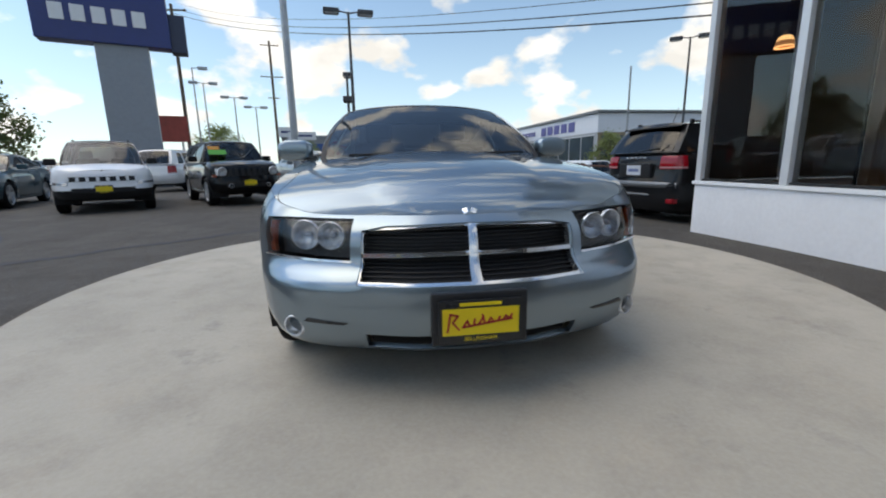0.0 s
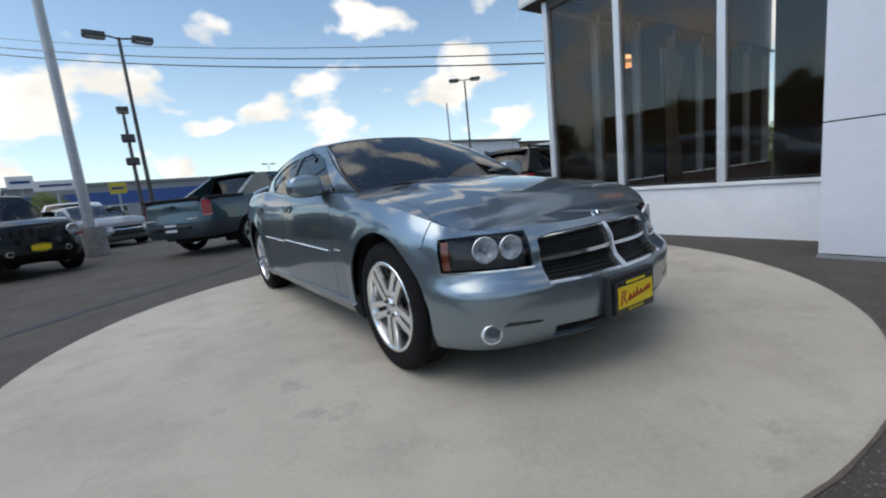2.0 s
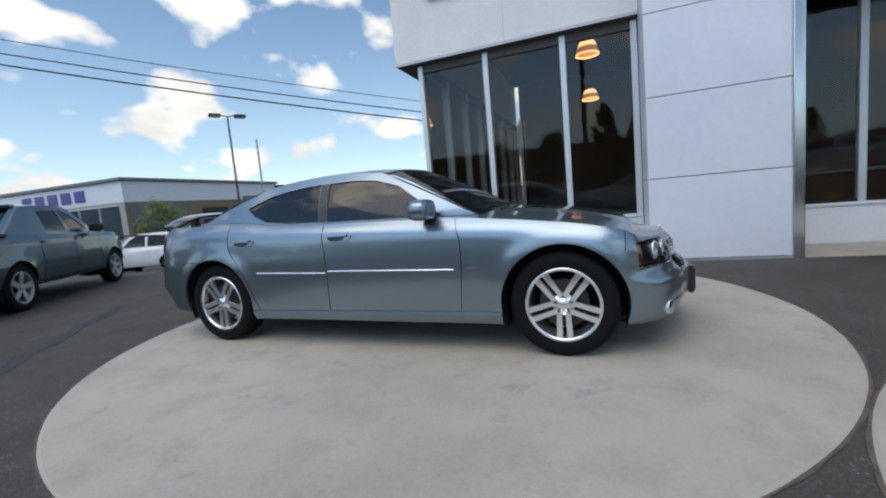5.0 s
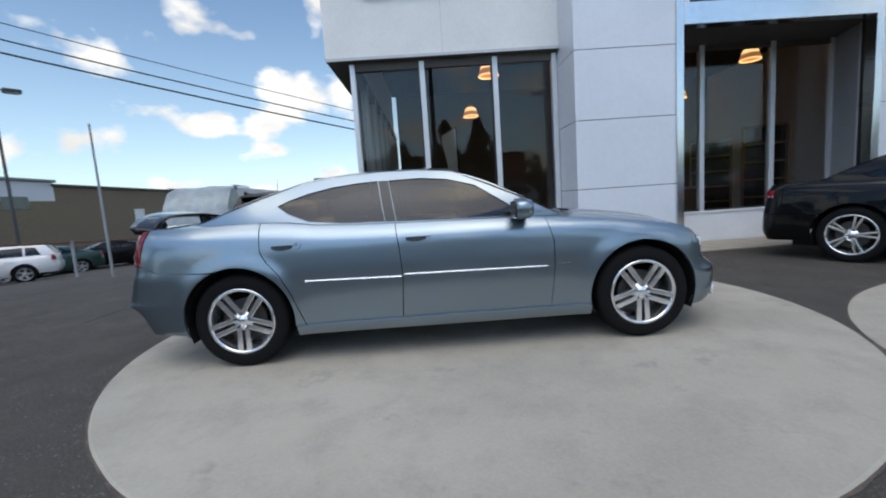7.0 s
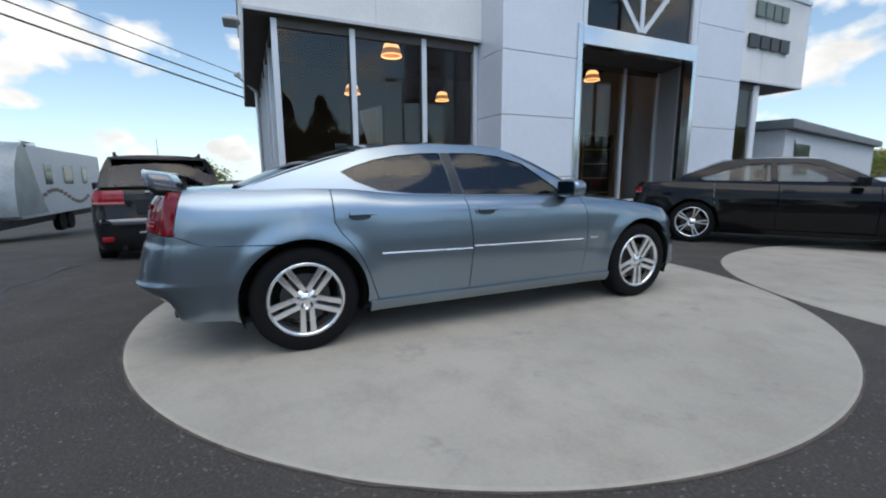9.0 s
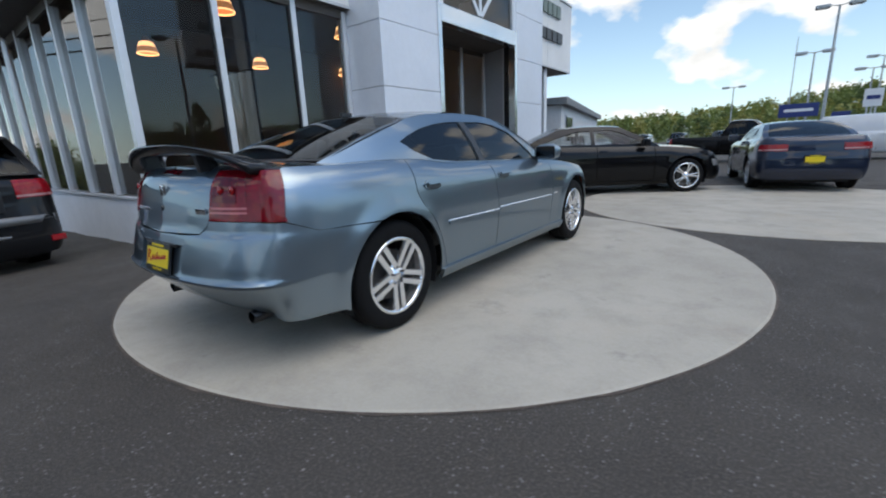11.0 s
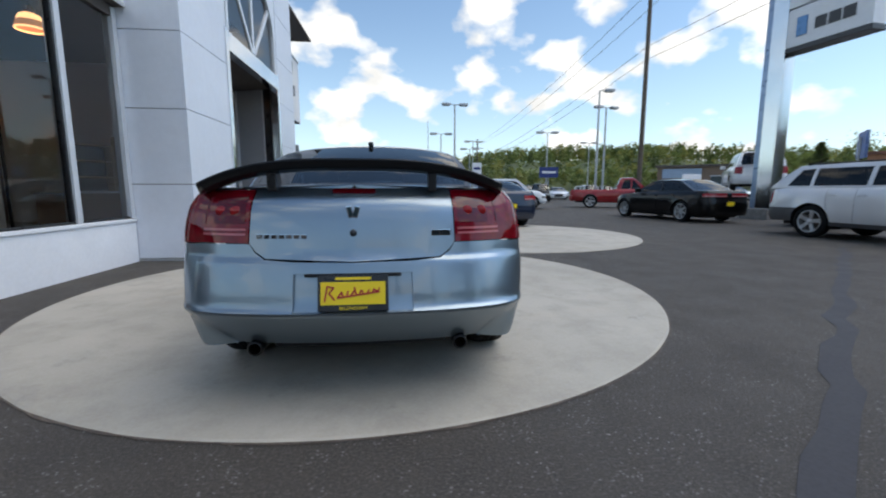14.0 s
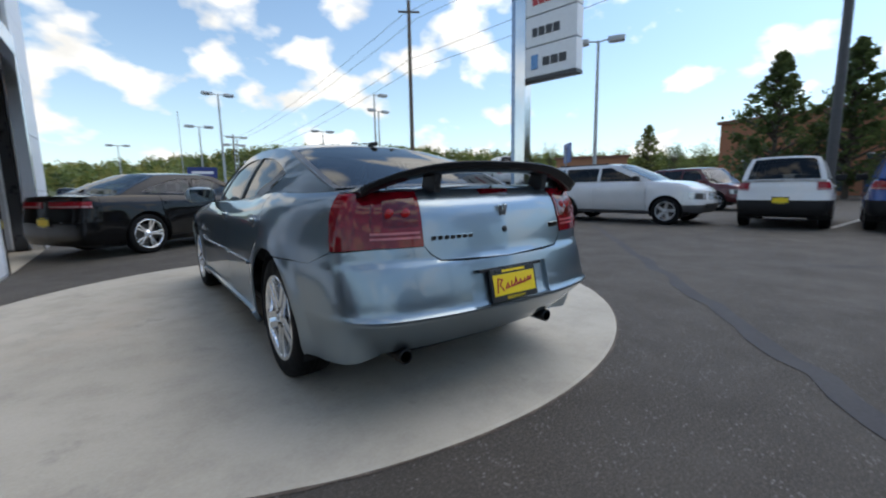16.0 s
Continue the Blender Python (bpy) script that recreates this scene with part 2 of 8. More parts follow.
def leafy(name, col):
    """A leaf surface that lets part of the light through."""
    m = plain(name, col, 0.6, vary=0.35, scale=0.9)
    nt = m.node_tree
    out = next(n for n in nt.nodes if n.bl_idname == "ShaderNodeOutputMaterial")
    old = out.inputs[0].links[0].from_socket
    base = next(n for n in nt.nodes if n.bl_idname == "ShaderNodeBsdfPrincipled").inputs["Base Color"].links[0].from_socket
    tr, mx = nt.nodes.new("ShaderNodeBsdfTranslucent"), nt.nodes.new("ShaderNodeMixShader")
    mx.inputs[0].default_value = 0.42
    nt.links.new(base, tr.inputs[0])
    nt.links.new(old, mx.inputs[1])
    nt.links.new(tr.outputs[0], mx.inputs[2])
    nt.links.new(mx.outputs[0], out.inputs[0])
    return m


LEAF_A = leafy("leaf_green", (0.17, 0.21, 0.065))
LEAF_B = leafy("leaf_dark", (0.095, 0.13, 0.046))
LEAF_C = leafy("leaf_yellow_green", (0.28, 0.27, 0.08))
BARK = plain("bark", (0.09, 0.07, 0.055), 0.9, vary=0.3, bump=0.6)


# ---- mesh tools ----
def part(name, bm, material, parent=None, label="", smooth=False):
    """Links a bmesh as one mesh object, under a thing or a part."""
    me = bpy.data.meshes.new(name)
    bm.to_mesh(me)
    bm.free()
    if smooth:
        me.shade_smooth()
    me.materials.append(material)
    ob = new(name, me)
    ob.parent = parent
    if label:
        tagged(ob, label)
    return ob


def thing(name, m=None, label="", category="", group="", kind=""):
    ob = new(name)
    ob.empty_display_size = 0.2
    if m is not None:
        ob.matrix_basis = m
    return tagged(ob, label, category, group, kind)


def box(bm, lo, hi, bevel=0.0, m=None):
    r = bmesh.ops.create_cube(bm, size=1.0)
    vs = r["verts"]
    for v in vs:
        v.co = Vector([lo[i] + (v.co[i] + 0.5) * (hi[i] - lo[i]) for i in range(3)])
    if bevel:
        es = list({e for v in vs for e in v.link_edges})
        out = bmesh.ops.bevel(bm, geom=es, offset=bevel, segments=2, profile=0.7, affect="EDGES")
        vs = list({v for f in out["faces"] for v in f.verts} | {v for v in vs if v.is_valid})
    if m is not None:
        bmesh.ops.transform(bm, matrix=m, verts=vs)
    return vs


def boxed(lo, hi, bevel=0.0, m=None):
    bm = bmesh.new()
    box(bm, lo, hi, bevel, m)
    return bm


def tube(bm, a, b, r0, r1=None, seg=12, caps=True):
    a, b = Vector(a), Vector(b)
    r1 = r0 if r1 is None else r1
    q = (b - a).to_track_quat("Z", "Y").to_matrix().to_4x4()
    bmesh.ops.create_cone(bm, cap_ends=caps, segments=seg, radius1=r0, radius2=r1, depth=(b - a).length,
                          matrix=Matrix.Translation((a + b) / 2) @ q)


def tubed(a, b, r0, r1=None, seg=12):
    bm = bmesh.new()
    tube(bm, a, b, r0, r1, seg)
    return bm


def lathe(profile, seg=48, axis="x"):
    """A ring of the profile (r, h) turned about an axis."""
    bm = bmesh.new()
    rings = []
    for i in range(seg):
        a = 2 * math.pi * i / seg
        ring = []
        for r, h in profile:
            p = (h, r * math.cos(a), r * math.sin(a)) if axis == "x" else (r * math.cos(a), r * math.sin(a), h)
            ring.append(bm.verts.new(p))
        rings.append(ring)
    for i in range(seg):
        A, B = rings[i], rings[(i + 1) % seg]
        for j in range(len(profile) - 1):
            bm.faces.new((A[j], A[j + 1], B[j + 1], B[j]))
    bmesh.ops.remove_doubles(bm, verts=bm.verts, dist=1e-6)
    bmesh.ops.recalc_face_normals(bm, faces=bm.faces)
    return bm


def prism(poly, x0, x1, bevel=0.0):
    """A polygon in (y, z) drawn out from x0 to x1."""
    bm = bmesh.new()
    f = bm.faces.new([bm.verts.new((x0, y, z)) for y, z in poly])
    ext = bmesh.ops.extrude_face_region(bm, geom=[f])
    bmesh.ops.translate(bm, vec=(x1 - x0, 0, 0), verts=[v for v in ext["geom"] if isinstance(v, bmesh.types.BMVert)])
    bmesh.ops.recalc_face_normals(bm, faces=bm.faces)
    if bevel:
        bmesh.ops.bevel(bm, geom=list(bm.edges), offset=bevel, segments=2, profile=0.7, affect="EDGES")
    return bm


def lerp(table, t):
    """A smooth curve through (t, value) pairs."""
    if t <= table[0][0]:
        return table[0][1]
    if t >= table[-1][0]:
        return table[-1][1]
    i = 1
    while table[i][0] < t:
        i += 1
    n = len(table)

    def slope(k):
        if k == 0:
            return (table[1][1] - table[0][1]) / (table[1][0] - table[0][0])
        if k == n - 1:
            return (table[-1][1] - table[-2][1]) / (table[-1][0] - table[-2][0])
        a = (table[k][1] - table[k - 1][1]) / (table[k][0] - table[k - 1][0])
        b = (table[k + 1][1] - table[k][1]) / (table[k + 1][0] - table[k][0])
        return 0.0 if a * b <= 0 else 2 * a * b / (a + b)

    (t0, v0), (t1, v1) = table[i - 1], table[i]
    h = t1 - t0
    u = (t - t0) / h
    return (v0 * (1 + 2 * u) * (1 - u) ** 2 + slope(i - 1) * h * u * (1 - u) ** 2
            + v1 * u * u * (3 - 2 * u) + slope(i) * h * u * u * (u - 1))


def clip_poly(poly, axis, bound, keep_less):
    out = []
    n = len(poly)
    for i in range(n):
        a, b = poly[i], poly[(i + 1) % n]
        ia = (a[axis] <= bound) if keep_less else (a[axis] >= bound)
        ib = (b[axis] <= bound) if keep_less else (b[axis] >= bound)
        if ia:
            out.append(a)
        if ia != ib:
            t = (bound - a[axis]) / (b[axis] - a[axis])
            p = [a[0] + t * (b[0] - a[0]), a[1] + t * (b[1] - a[1])]
            p[axis] = bound
            out.append(tuple(p))
    return out


def sheet(polys, mapping, cu, cv, rim=0.012, outside=None):
    """A curved panel: polygons in a flat (u, v) chart, cut into a fine net and bent by mapping(u, v). Its border is turned in by rim."""
    bm = bmesh.new()
    seen = {}

    def vert(u, v):
        k = (round(u, 4), round(v, 4))
        if k not in seen:
            seen[k] = bm.verts.new(mapping(u, v))
        return seen[k]

    for poly in polys:
        u0, u1 = min(p[0] for p in poly), max(p[0] for p in poly)
        v0, v1 = min(p[1] for p in poly), max(p[1] for p in poly)
        for i in range(math.floor(u0 / cu), math.ceil(u1 / cu)):
            col = clip_poly(clip_poly(poly, 0, i * cu, False), 0, (i + 1) * cu, True)
            if len(col) < 3:
                continue
            for j in range(math.floor(v0 / cv), math.ceil(v1 / cv)):
                c = clip_poly(clip_poly(col, 1, j * cv, False), 1, (j + 1) * cv, True)
                if len(c) < 3:
                    continue
                vs = []
                for p in c:
                    w = vert(*p)
                    if w not in vs:
                        vs.append(w)
                area = 0.5 * abs(sum(c[k][0] * c[(k + 1) % len(c)][1] - c[(k + 1) % len(c)][0] * c[k][1] for k in range(len(c))))
                if len(vs) >= 3 and area > 1e-8:
                    try:
                        bm.faces.new(vs)
                    except ValueError:
                        pass
    loose = [v for v in bm.verts if not v.link_faces]
    bmesh.ops.delete(bm, geom=loose, context="VERTS")
    bmesh.ops.recalc_face_normals(bm, faces=bm.faces)
    bm.normal_update()
    if outside is not None:
        s = sum(f.normal.dot(outside(f.calc_center_median())) * f.calc_area() for f in bm.faces)
        if s < 0:
            bmesh.ops.reverse_faces(bm, faces=list(bm.faces))
            bm.normal_update()
    if rim:
        edges = [e for e in bm.edges if len(e.link_faces) == 1]
        normals = {v: v.normal.copy() for e in edges for v in e.verts}
        inner = {v: bm.verts.new(v.co - n * rim) for v, n in normals.items()}
        for e in edges:
            f = e.link_faces[0]
            loop = next(l for l in f.loops if l.edge == e)
            a, b = loop.vert, loop.link_loop_next.vert
            try:
                nf = bm.faces.new((b, a, inner[a], inner[b]))
                nf.smooth = False
            except ValueError:
                pass
    for f in bm.faces:
        f.smooth = True
    for e in bm.edges:
        if len(e.link_faces) == 2 and e.calc_face_angle(0) > 0.7:
            e.smooth = False
    return bm


# ---- vehicles: one way of bending panels for all of them ----
def join(*bms):
    """Several bmeshes as one."""
    out = bms[0]
    for b in bms[1:]:
        me = bpy.data.meshes.new("tmp")
        b.to_mesh(me)
        b.free()
        out.from_mesh(me)
        bpy.data.meshes.remove(me)
    return out


def smooth01(t):
    t = min(1.0, max(0.0, t))
    return t * t * (3 - 2 * t)


class Body:
    """The bent skin of a vehicle that faces -y. Chart: s runs round the plan from the nose to the tail (negative on the +x side), z is the height."""

    def __init__(self, plan, edge, low, side, front, rear, wheels, arch, flare=0.014, round_top=0.05, round_h=0.10):
        # plan: (x, y) from nose to tail; edge: (y, z) of the shoulder; side, front, rear: (z, inset)
        fine = []
        acc = [0.0]
        for (x0, y0), (x1, y1) in zip(plan, plan[1:]):
            acc.append(acc[-1] + math.hypot(x1 - x0, y1 - y0))
        tx = [(a, p[0]) for a, p in zip(acc, plan)]
        ty = [(a, p[1]) for a, p in zip(acc, plan)]
        for i in range(401):
            a = acc[-1] * i / 400
            fine.append((lerp(tx, a), lerp(ty, a)))
        self.fine, self.total = fine, acc[-1]
        self.edge, self.low = edge, low
        self.side, self.front, self.rear = side, front, rear
        self.wheels, self.arch, self.flare = wheels, arch, flare
        self.round_top, self.round_h = round_top, round_h
        self.wide = max(range(401), key=lambda i: fine[i][0])

    def at(self, s):
        t = min(max(abs(s) / self.total, 0.0), 1.0) * 400
        i = min(399, int(t))
        f = t - i
        (x0, y0), (x1, y1) = self.fine[i], self.fine[i + 1]
        a, b = self.fine[max(0, i - 3)], self.fine[min(400, i + 4)]
        dx, dy = b[0] - a[0], b[1] - a[1]
        n = math.hypot(dx, dy)
        return x0 + f * (x1 - x0), y0 + f * (y1 - y0), dy / n, -dx / n

    def s_y(self, y):
        """s of a place on the flank."""
        F = self.fine
        for i in range(400):
            if F[i][1] <= y <= F[i + 1][1]:
                return (i + (y - F[i][1]) / (F[i + 1][1] - F[i][1])) / 400 * self.total
        return 0.0 if y < F[0][1] else self.total

    def s_f(self, x):
        """s of a place on the nose, by its distance from the middle."""
        F = self.fine
        for i in range(self.wide):
            if F[i][0] <= x <= F[i + 1][0]:
                return (i + (x - F[i][0]) / max(1e-9, F[i + 1][0] - F[i][0])) / 400 * self.total
        return 0.0

    def s_r(self, x):
        F = self.fine
        for i in range(399, self.wide, -1):
            if F[i + 1][0] <= x <= F[i][0]:
                return (i + 1 - (x - F[i + 1][0]) / max(1e-9, F[i][0] - F[i + 1][0])) / 400 * self.total
        return self.total

    def ze(self, s):
        return lerp(self.edge, self.at(s)[1])

    def p(self, s, z, out=0.0):
        x, y, nx, ny = self.at(s)
        wf, wr = smooth01(-ny * 1.15), smooth01(ny * 1.15)
        d = wf * lerp(self.front, z) + wr * lerp(self.rear, z) + (1 - wf - wr) * lerp(self.side, z)
        ze = lerp(self.edge, y)
        t = max(0.0, (z - (ze - self.round_h)) / self.round_h)
        d += self.round_top * t * t
        for wy, wz in self.wheels:
            q = math.hypot(y - wy, z - wz)
            if z > 0.1:
                d -= self.flare * smooth01((self.arch + 0.12 - q) / 0.11) * (1 - wf) * (1 - wr)
        d -= out
        x, y = x - nx * d, y - ny * d
        return Vector((-max(0.0, x) if s >= 0 else max(0.0, x), y, z))

    def arc(self, wy, wz, z0, z1, n=16, grow=0.0):
        """The arch over a wheel, from its nose side at height z0 to its tail side at z1, in (y, z)."""
        r = self.arch + grow
        a0 = math.pi - math.asin((z0 - wz) / r)
        a1 = math.asin((z1 - wz) / r)
        return [(wy + r * math.cos(a0 + (a1 - a0) * i / n), wz + r * math.sin(a0 + (a1 - a0) * i / n)) for i in range(n + 1)]

    def flank(self, poly):
        return [(self.s_y(y), z) for y, z in poly]

    def top(self, y0, y1, n=14):
        """Points of the shoulder line from y0 to y1."""
        return [(y0 + (y1 - y0) * i / n, lerp(self.edge, y0 + (y1 - y0) * i / n)) for i in range(n + 1)]

    def bonnet(self, s, v, crown):
        """A place on the bonnet or boot: v from -1 to 1 across."""
        e = self.p(abs(s), self.ze(s))
        return Vector((e.x * v, e.y, e.z + lerp(crown, e.y) * (1 - abs(v) ** 2.4)))


def out_side(c):
    return Vector((c.x, 0, 0))


def out_far(c):
    return Vector((c.x, c.y * 0.4, (c.z - 0.5) * 0.8))


def both(make):
    """Builds a flank part for both sides."""
    return [make(1), make(-1)]


def flip(poly, k):
    return [(k * u, v) for u, v in poly]


def make_wheel(R, rim, width, style, alloy, parent, name="wheel"):
    """A wheel about the x axis whose outer side faces -x."""
    w = thing(name)
    w.parent = parent
    h = width / 2
    prof = [(rim - 0.012, -h + 0.02), (rim + 0.004, -h + 0.004), (rim + 0.03, -h - 0.004), (R - 0.035, -h), (R - 0.012, -h + 0.012), (R - 0.002, -h + 0.032),
            (R, -h + 0.05), (R, h - 0.05), (R - 0.012, h - 0.012), (R - 0.035, h), (rim, h - 0.004), (rim - 0.012, h - 0.02)]
    grooves = []
    for r, x in prof:
        grooves.append((r, x))
        if (r, x) == (R, -h + 0.05):
            for k in (-0.4, 0.0, 0.4):
                g = k * (h - 0.05)
                grooves += [(R, g - 0.006), (R - 0.007, g - 0.004), (R - 0.007, g + 0.004), (R, g + 0.006)]
    part("tyre", lathe(grooves, 56), RUBBER, w, smooth=True)
    rb = [(rim - 0.035, h - 0.03), (rim - 0.03, -h + 0.05), (rim - 0.018, -h + 0.015), (rim - 0.016, -h + 0.004), (rim + 0.002, -h - 0.002), (rim + 0.006, -h + 0.006)]
    part("rim", lathe(rb, 56), alloy, w, smooth=True)
    if style == "lite":
        part("hub_cap", lathe([(0.0, -h + 0.02), (rim * 0.5, -h + 0.03), (rim - 0.02, -h + 0.02)], 24), alloy, w, smooth=True)
        return w
    part("brake_disc", lathe([(0.06, -h + 0.075), (rim * 0.66, -h + 0.075), (rim * 0.66, -h + 0.095), (0.06, -h + 0.095)], 32), DISC_IRON, w)
    part("hub", lathe([(0.0, -h + 0.012), (0.028, -h + 0.012), (0.034, -h + 0.018), (0.072, -h + 0.026), (0.082, -h + 0.05), (0.0, -h + 0.07)], 30), alloy, w, smooth=True)

    def spoke(ang, off, wid, r0, r1, x0, x1):
        bm = bmesh.new()
        box(bm, (-0.012, off - wid / 2, r0), (0.014, off + wid / 2, r1), 0.005)
        for v in bm.verts:
            t = (v.co.z - r0) / (r1 - r0)
            v.co.x += x0 + (x1 - x0) * t
            v.co.y *= 1 + 0.18 * t
        bmesh.ops.rotate(bm, cent=(0, 0, 0), matrix=Matrix.Rotation(ang, 3, "X"), verts=bm.verts)
        part("spoke", bm, alloy, w)

    if style == "double":
        for i in range(5):
            a = math.pi + 2 * math.pi * i / 5
            for o in (-0.027, 0.027):
                spoke(a, o * 1.04, 0.035, 0.045, rim - 0.012, -h + 0.024, -h + 0.016)
            part("lug_nut", lathe([(0, -h + 0.008), (0.007, -h + 0.008), (0.011, -h + 0.014), (0.011, -h + 0.03)], 6), DISC_IRON, w).matrix_basis = pose(0, 0.056 * math.sin(a + 0.63), 0.056 * math.cos(a + 0.63))
    elif style == "split":
        for i in range(5):
            a = 2 * math.pi * i / 5 + 0.3
            for o in (-0.14, 0.14):
                spoke(a + o, 0.0, 0.026, 0.05, rim - 0.01, -h + 0.03, -h + 0.015)
    elif style == "multi":
        for i in range(7):
            spoke(2 * math.pi * i / 7, 0.0, 0.045, 0.04, rim - 0.01, -h + 0.035, -h + 0.02)
    else:
        for i in range(5):
            spoke(2 * math.pi * i / 5 + 0.2, 0.0, 0.075, 0.04, rim - 0.01, -h + 0.035, -h + 0.02)
    return w


def put_wheels(parent, W, wheels, R, rim, width, style, alloy):
    """Four wheels; the first is built, the rest share its meshes."""
    first = None
    for wy, wz in wheels:
        for k in (1, -1):
            m = pose(-k * (W - width / 2), wy, wz, 0, 0, 0 if k > 0 else 180)
            if first is None:
                first = make_wheel(R, rim, width, style, alloy, parent)
                first.matrix_basis = m
            else:
                c = copy_thing(first, m)
                c.parent = parent


def liner(B, parent, W, wheels, R):
    """Dark wheel housings and the underside."""
    for wy, wz in wheels:
        for k in (1, -1):
            bm = bmesh.new()
            r = B.arch - 0.006
            pts = [(wy + r * math.cos(a), wz + r * math.sin(a)) for a in [math.pi * (1.12 - 1.24 * i / 18) for i in range(19)]]
            A = [bm.verts.new((-k * (W - 0.035), y, z)) for y, z in pts]
            C = [bm.verts.new((-k * (W - 0.42), y, z)) for y, z in pts]
            for i in range(18):
                bm.faces.new((A[i], A[i + 1], C[i + 1], C[i]))
            bm.faces.new(C)
            part("wheel_housing", bm, BLACK, parent)


def cabin(B, sp, parent, cell, paint, glass_front, glass_rear, glass_side):
    """Roof, pillars and glass. sp: base (y, x), rail (y, z) closed at both ends on the shoulder, panes, ws and bl as (y0, z0, y1, z1)."""
    zt = max(z for _, z in sp["rail"])

    def g(y, z, out=0.0):
        zb = lerp(B.edge, y)
        t = max(0.0, (z - sp["belt"]) / (zt - sp["belt"]))
        return lerp(sp["base"], y) - sp["lean"] * (0.55 * t + 0.45 * t * t) + out

    def side(k, out=0.0):
        return lambda y, z: Vector((-k * g(y, z, out), y, z))

    panes = sp["panes"]
    rail = sp["rail"]
    y_a, y_b = rail[0][0], rail[-1][0]
    low = [(y, z + 0.004) for y, z in B.top(y_b, y_a, 20)][1:-1]

    # pillars and rails: thin columns of the outline, less the panes
    def spans(y, poly):
        zs = []
        n = len(poly)
        for i in range(n):
            (ya, za), (yb, zb) = poly[i], poly[(i + 1) % n]
            if (ya <= y < yb) or (yb <= y < ya):
                zs.append(za + (zb - za) * (y - ya) / (yb - ya))
        return sorted(zs)

    outline = rail + low
    fine = sorted({round(y_a + (y_b - y_a) * i / 90, 4) for i in range(91)} | {round(p[0], 4) for pn in panes for p in pn} | {round(p[0], 4) for p in rail})
    quads = []
    for ya, yb in zip(fine, fine[1:]):
        if yb - ya < 2e-4:
            continue
        ea, eb = ya + 1e-5, yb - 1e-5
        oa, ob = spans(ea, outline), spans(eb, outline)
        if len(oa) < 2 or len(ob) < 2:
            continue
        cut = [(spans(ea, pn), spans(eb, pn)) for pn in panes]
        cut = sorted([(a, b) for a, b in cut if len(a) >= 2 and len(b) >= 2], key=lambda c: c[0][0])
        la, lb = oa[0], ob[0]
        for a, b in cut:
            quads.append([(ya, la), (yb, lb), (yb, b[0]), (ya, a[0])])
            la, lb = a[-1], b[-1]
        quads.append([(ya, la), (yb, lb), (yb, ob[-1]), (ya, oa[-1])])
    for k in (1, -1):
        f = side(k)
        bm = sheet(quads, f, 5.0, 0.05, 0.014, out_side)
        part("pillar_frame", bm, paint, parent)
        for i, pn in enumerate(panes):
            cy, cz = sum(p[0] for p in pn) / len(pn), sum(p[1] for p in pn) / len(pn)
            ins = [(cy + (y - cy) * 0.985, cz + (z - cz) * 0.97) for y, z in pn]
            q = part("side_window", sheet([ins], side(k, -0.010), cell * 2, cell * 2, 0.0, out_side), glass_side, parent)
            ring = []
            n = len(pn)
            for j in range(n):
                ring.append([pn[j], pn[(j + 1) % n], ins[(j + 1) % n], ins[j]])
            if sp.get("trim"):
                part("window_seal", sheet(ring, side(k, -0.004), 5, 5, 0.008, out_side), SATIN_BLACK, q)
        # strip between shoulder and cabin
        bm = bmesh.new()
        last = None
        for i in range(41):
            y = sp["strip"][0] + (sp["strip"][1] - sp["strip"][0]) * i / 40
            e = B.p(B.s_y(y), lerp(B.edge, y))
            row = [bm.verts.new((k * e.x, e.y, e.z - 0.0)), bm.verts.new((k * (e.x * 0.55 - 0.45 * g(y, 0)), y, e.z + 0.006)), bm.verts.new((-k * (g(y, 0) - 0.01), y, e.z + 0.006))]
            if last:
                for j in range(2):
                    bm.faces.new((last[j], last[j + 1], row[j + 1], row[j]))
            last = row
        bmesh.ops.recalc_face_normals(bm, faces=bm.faces)
        if sum(f.normal.z for f in bm.faces) < 0:
            bmesh.ops.reverse_faces(bm, faces=list(bm.faces))
        part("belt_strip", bm, paint, parent, smooth=True)
    # roof
    (wy0, wz0, wy1, wz1), (by0, bz0, by1, bz1) = sp["ws"], sp["bl"]
    crown = sp["crown"]

    def rz(y):
        return lerp(rail, y)

    def roof(y, v):
        yy = y - sp["bow_f"] * (1 - v * v) * smooth01((wy1 + 0.45 - y) / 0.45) + sp["bow_r"] * (1 - v * v) * smooth01((y - by0 + 0.4) / 0.4)
        return Vector((-v * g(y, rz(y)), yy, rz(y) + crown * (1 - abs(v) ** 2.6)))

    part("roof", sheet([[(wy1, -1), (by0, -1), (by0, 1), (wy1, 1)]], roof, cell * 1.6, 0.08, 0.012, lambda c: Vector((0, 0, 1))), paint, parent)

    def screen(a, b, bow0, bow1, c0, c1, sign):
        (ya, za), (yb, zb) = a, b

        def f(w, v):
            y, z = ya + (yb - ya) * w, za + (zb - za) * w
            bow = bow0 + (bow1 - bow0) * w
            return Vector((-v * g(y, z), y + sign * bow * (1 - v * v), z + (c0 + (c1 - c0) * w) * (1 - abs(v) ** 2.6) + 0.03 * math.sin(math.pi * w) * 0.6))
        return f

    f = screen((wy0, wz0), (wy1, wz1), sp["bow_f"] * 2.0, sp["bow_f"], 0.0, crown, -1)
    ws = part("windscreen", sheet([[(0.03, -0.95), (0.97, -0.95), (0.97, 0.95), (0.03, 0.95)]], f, 0.08, 0.08, 0.0, lambda c: Vector((0, -1, 0.6))), glass_front, parent)
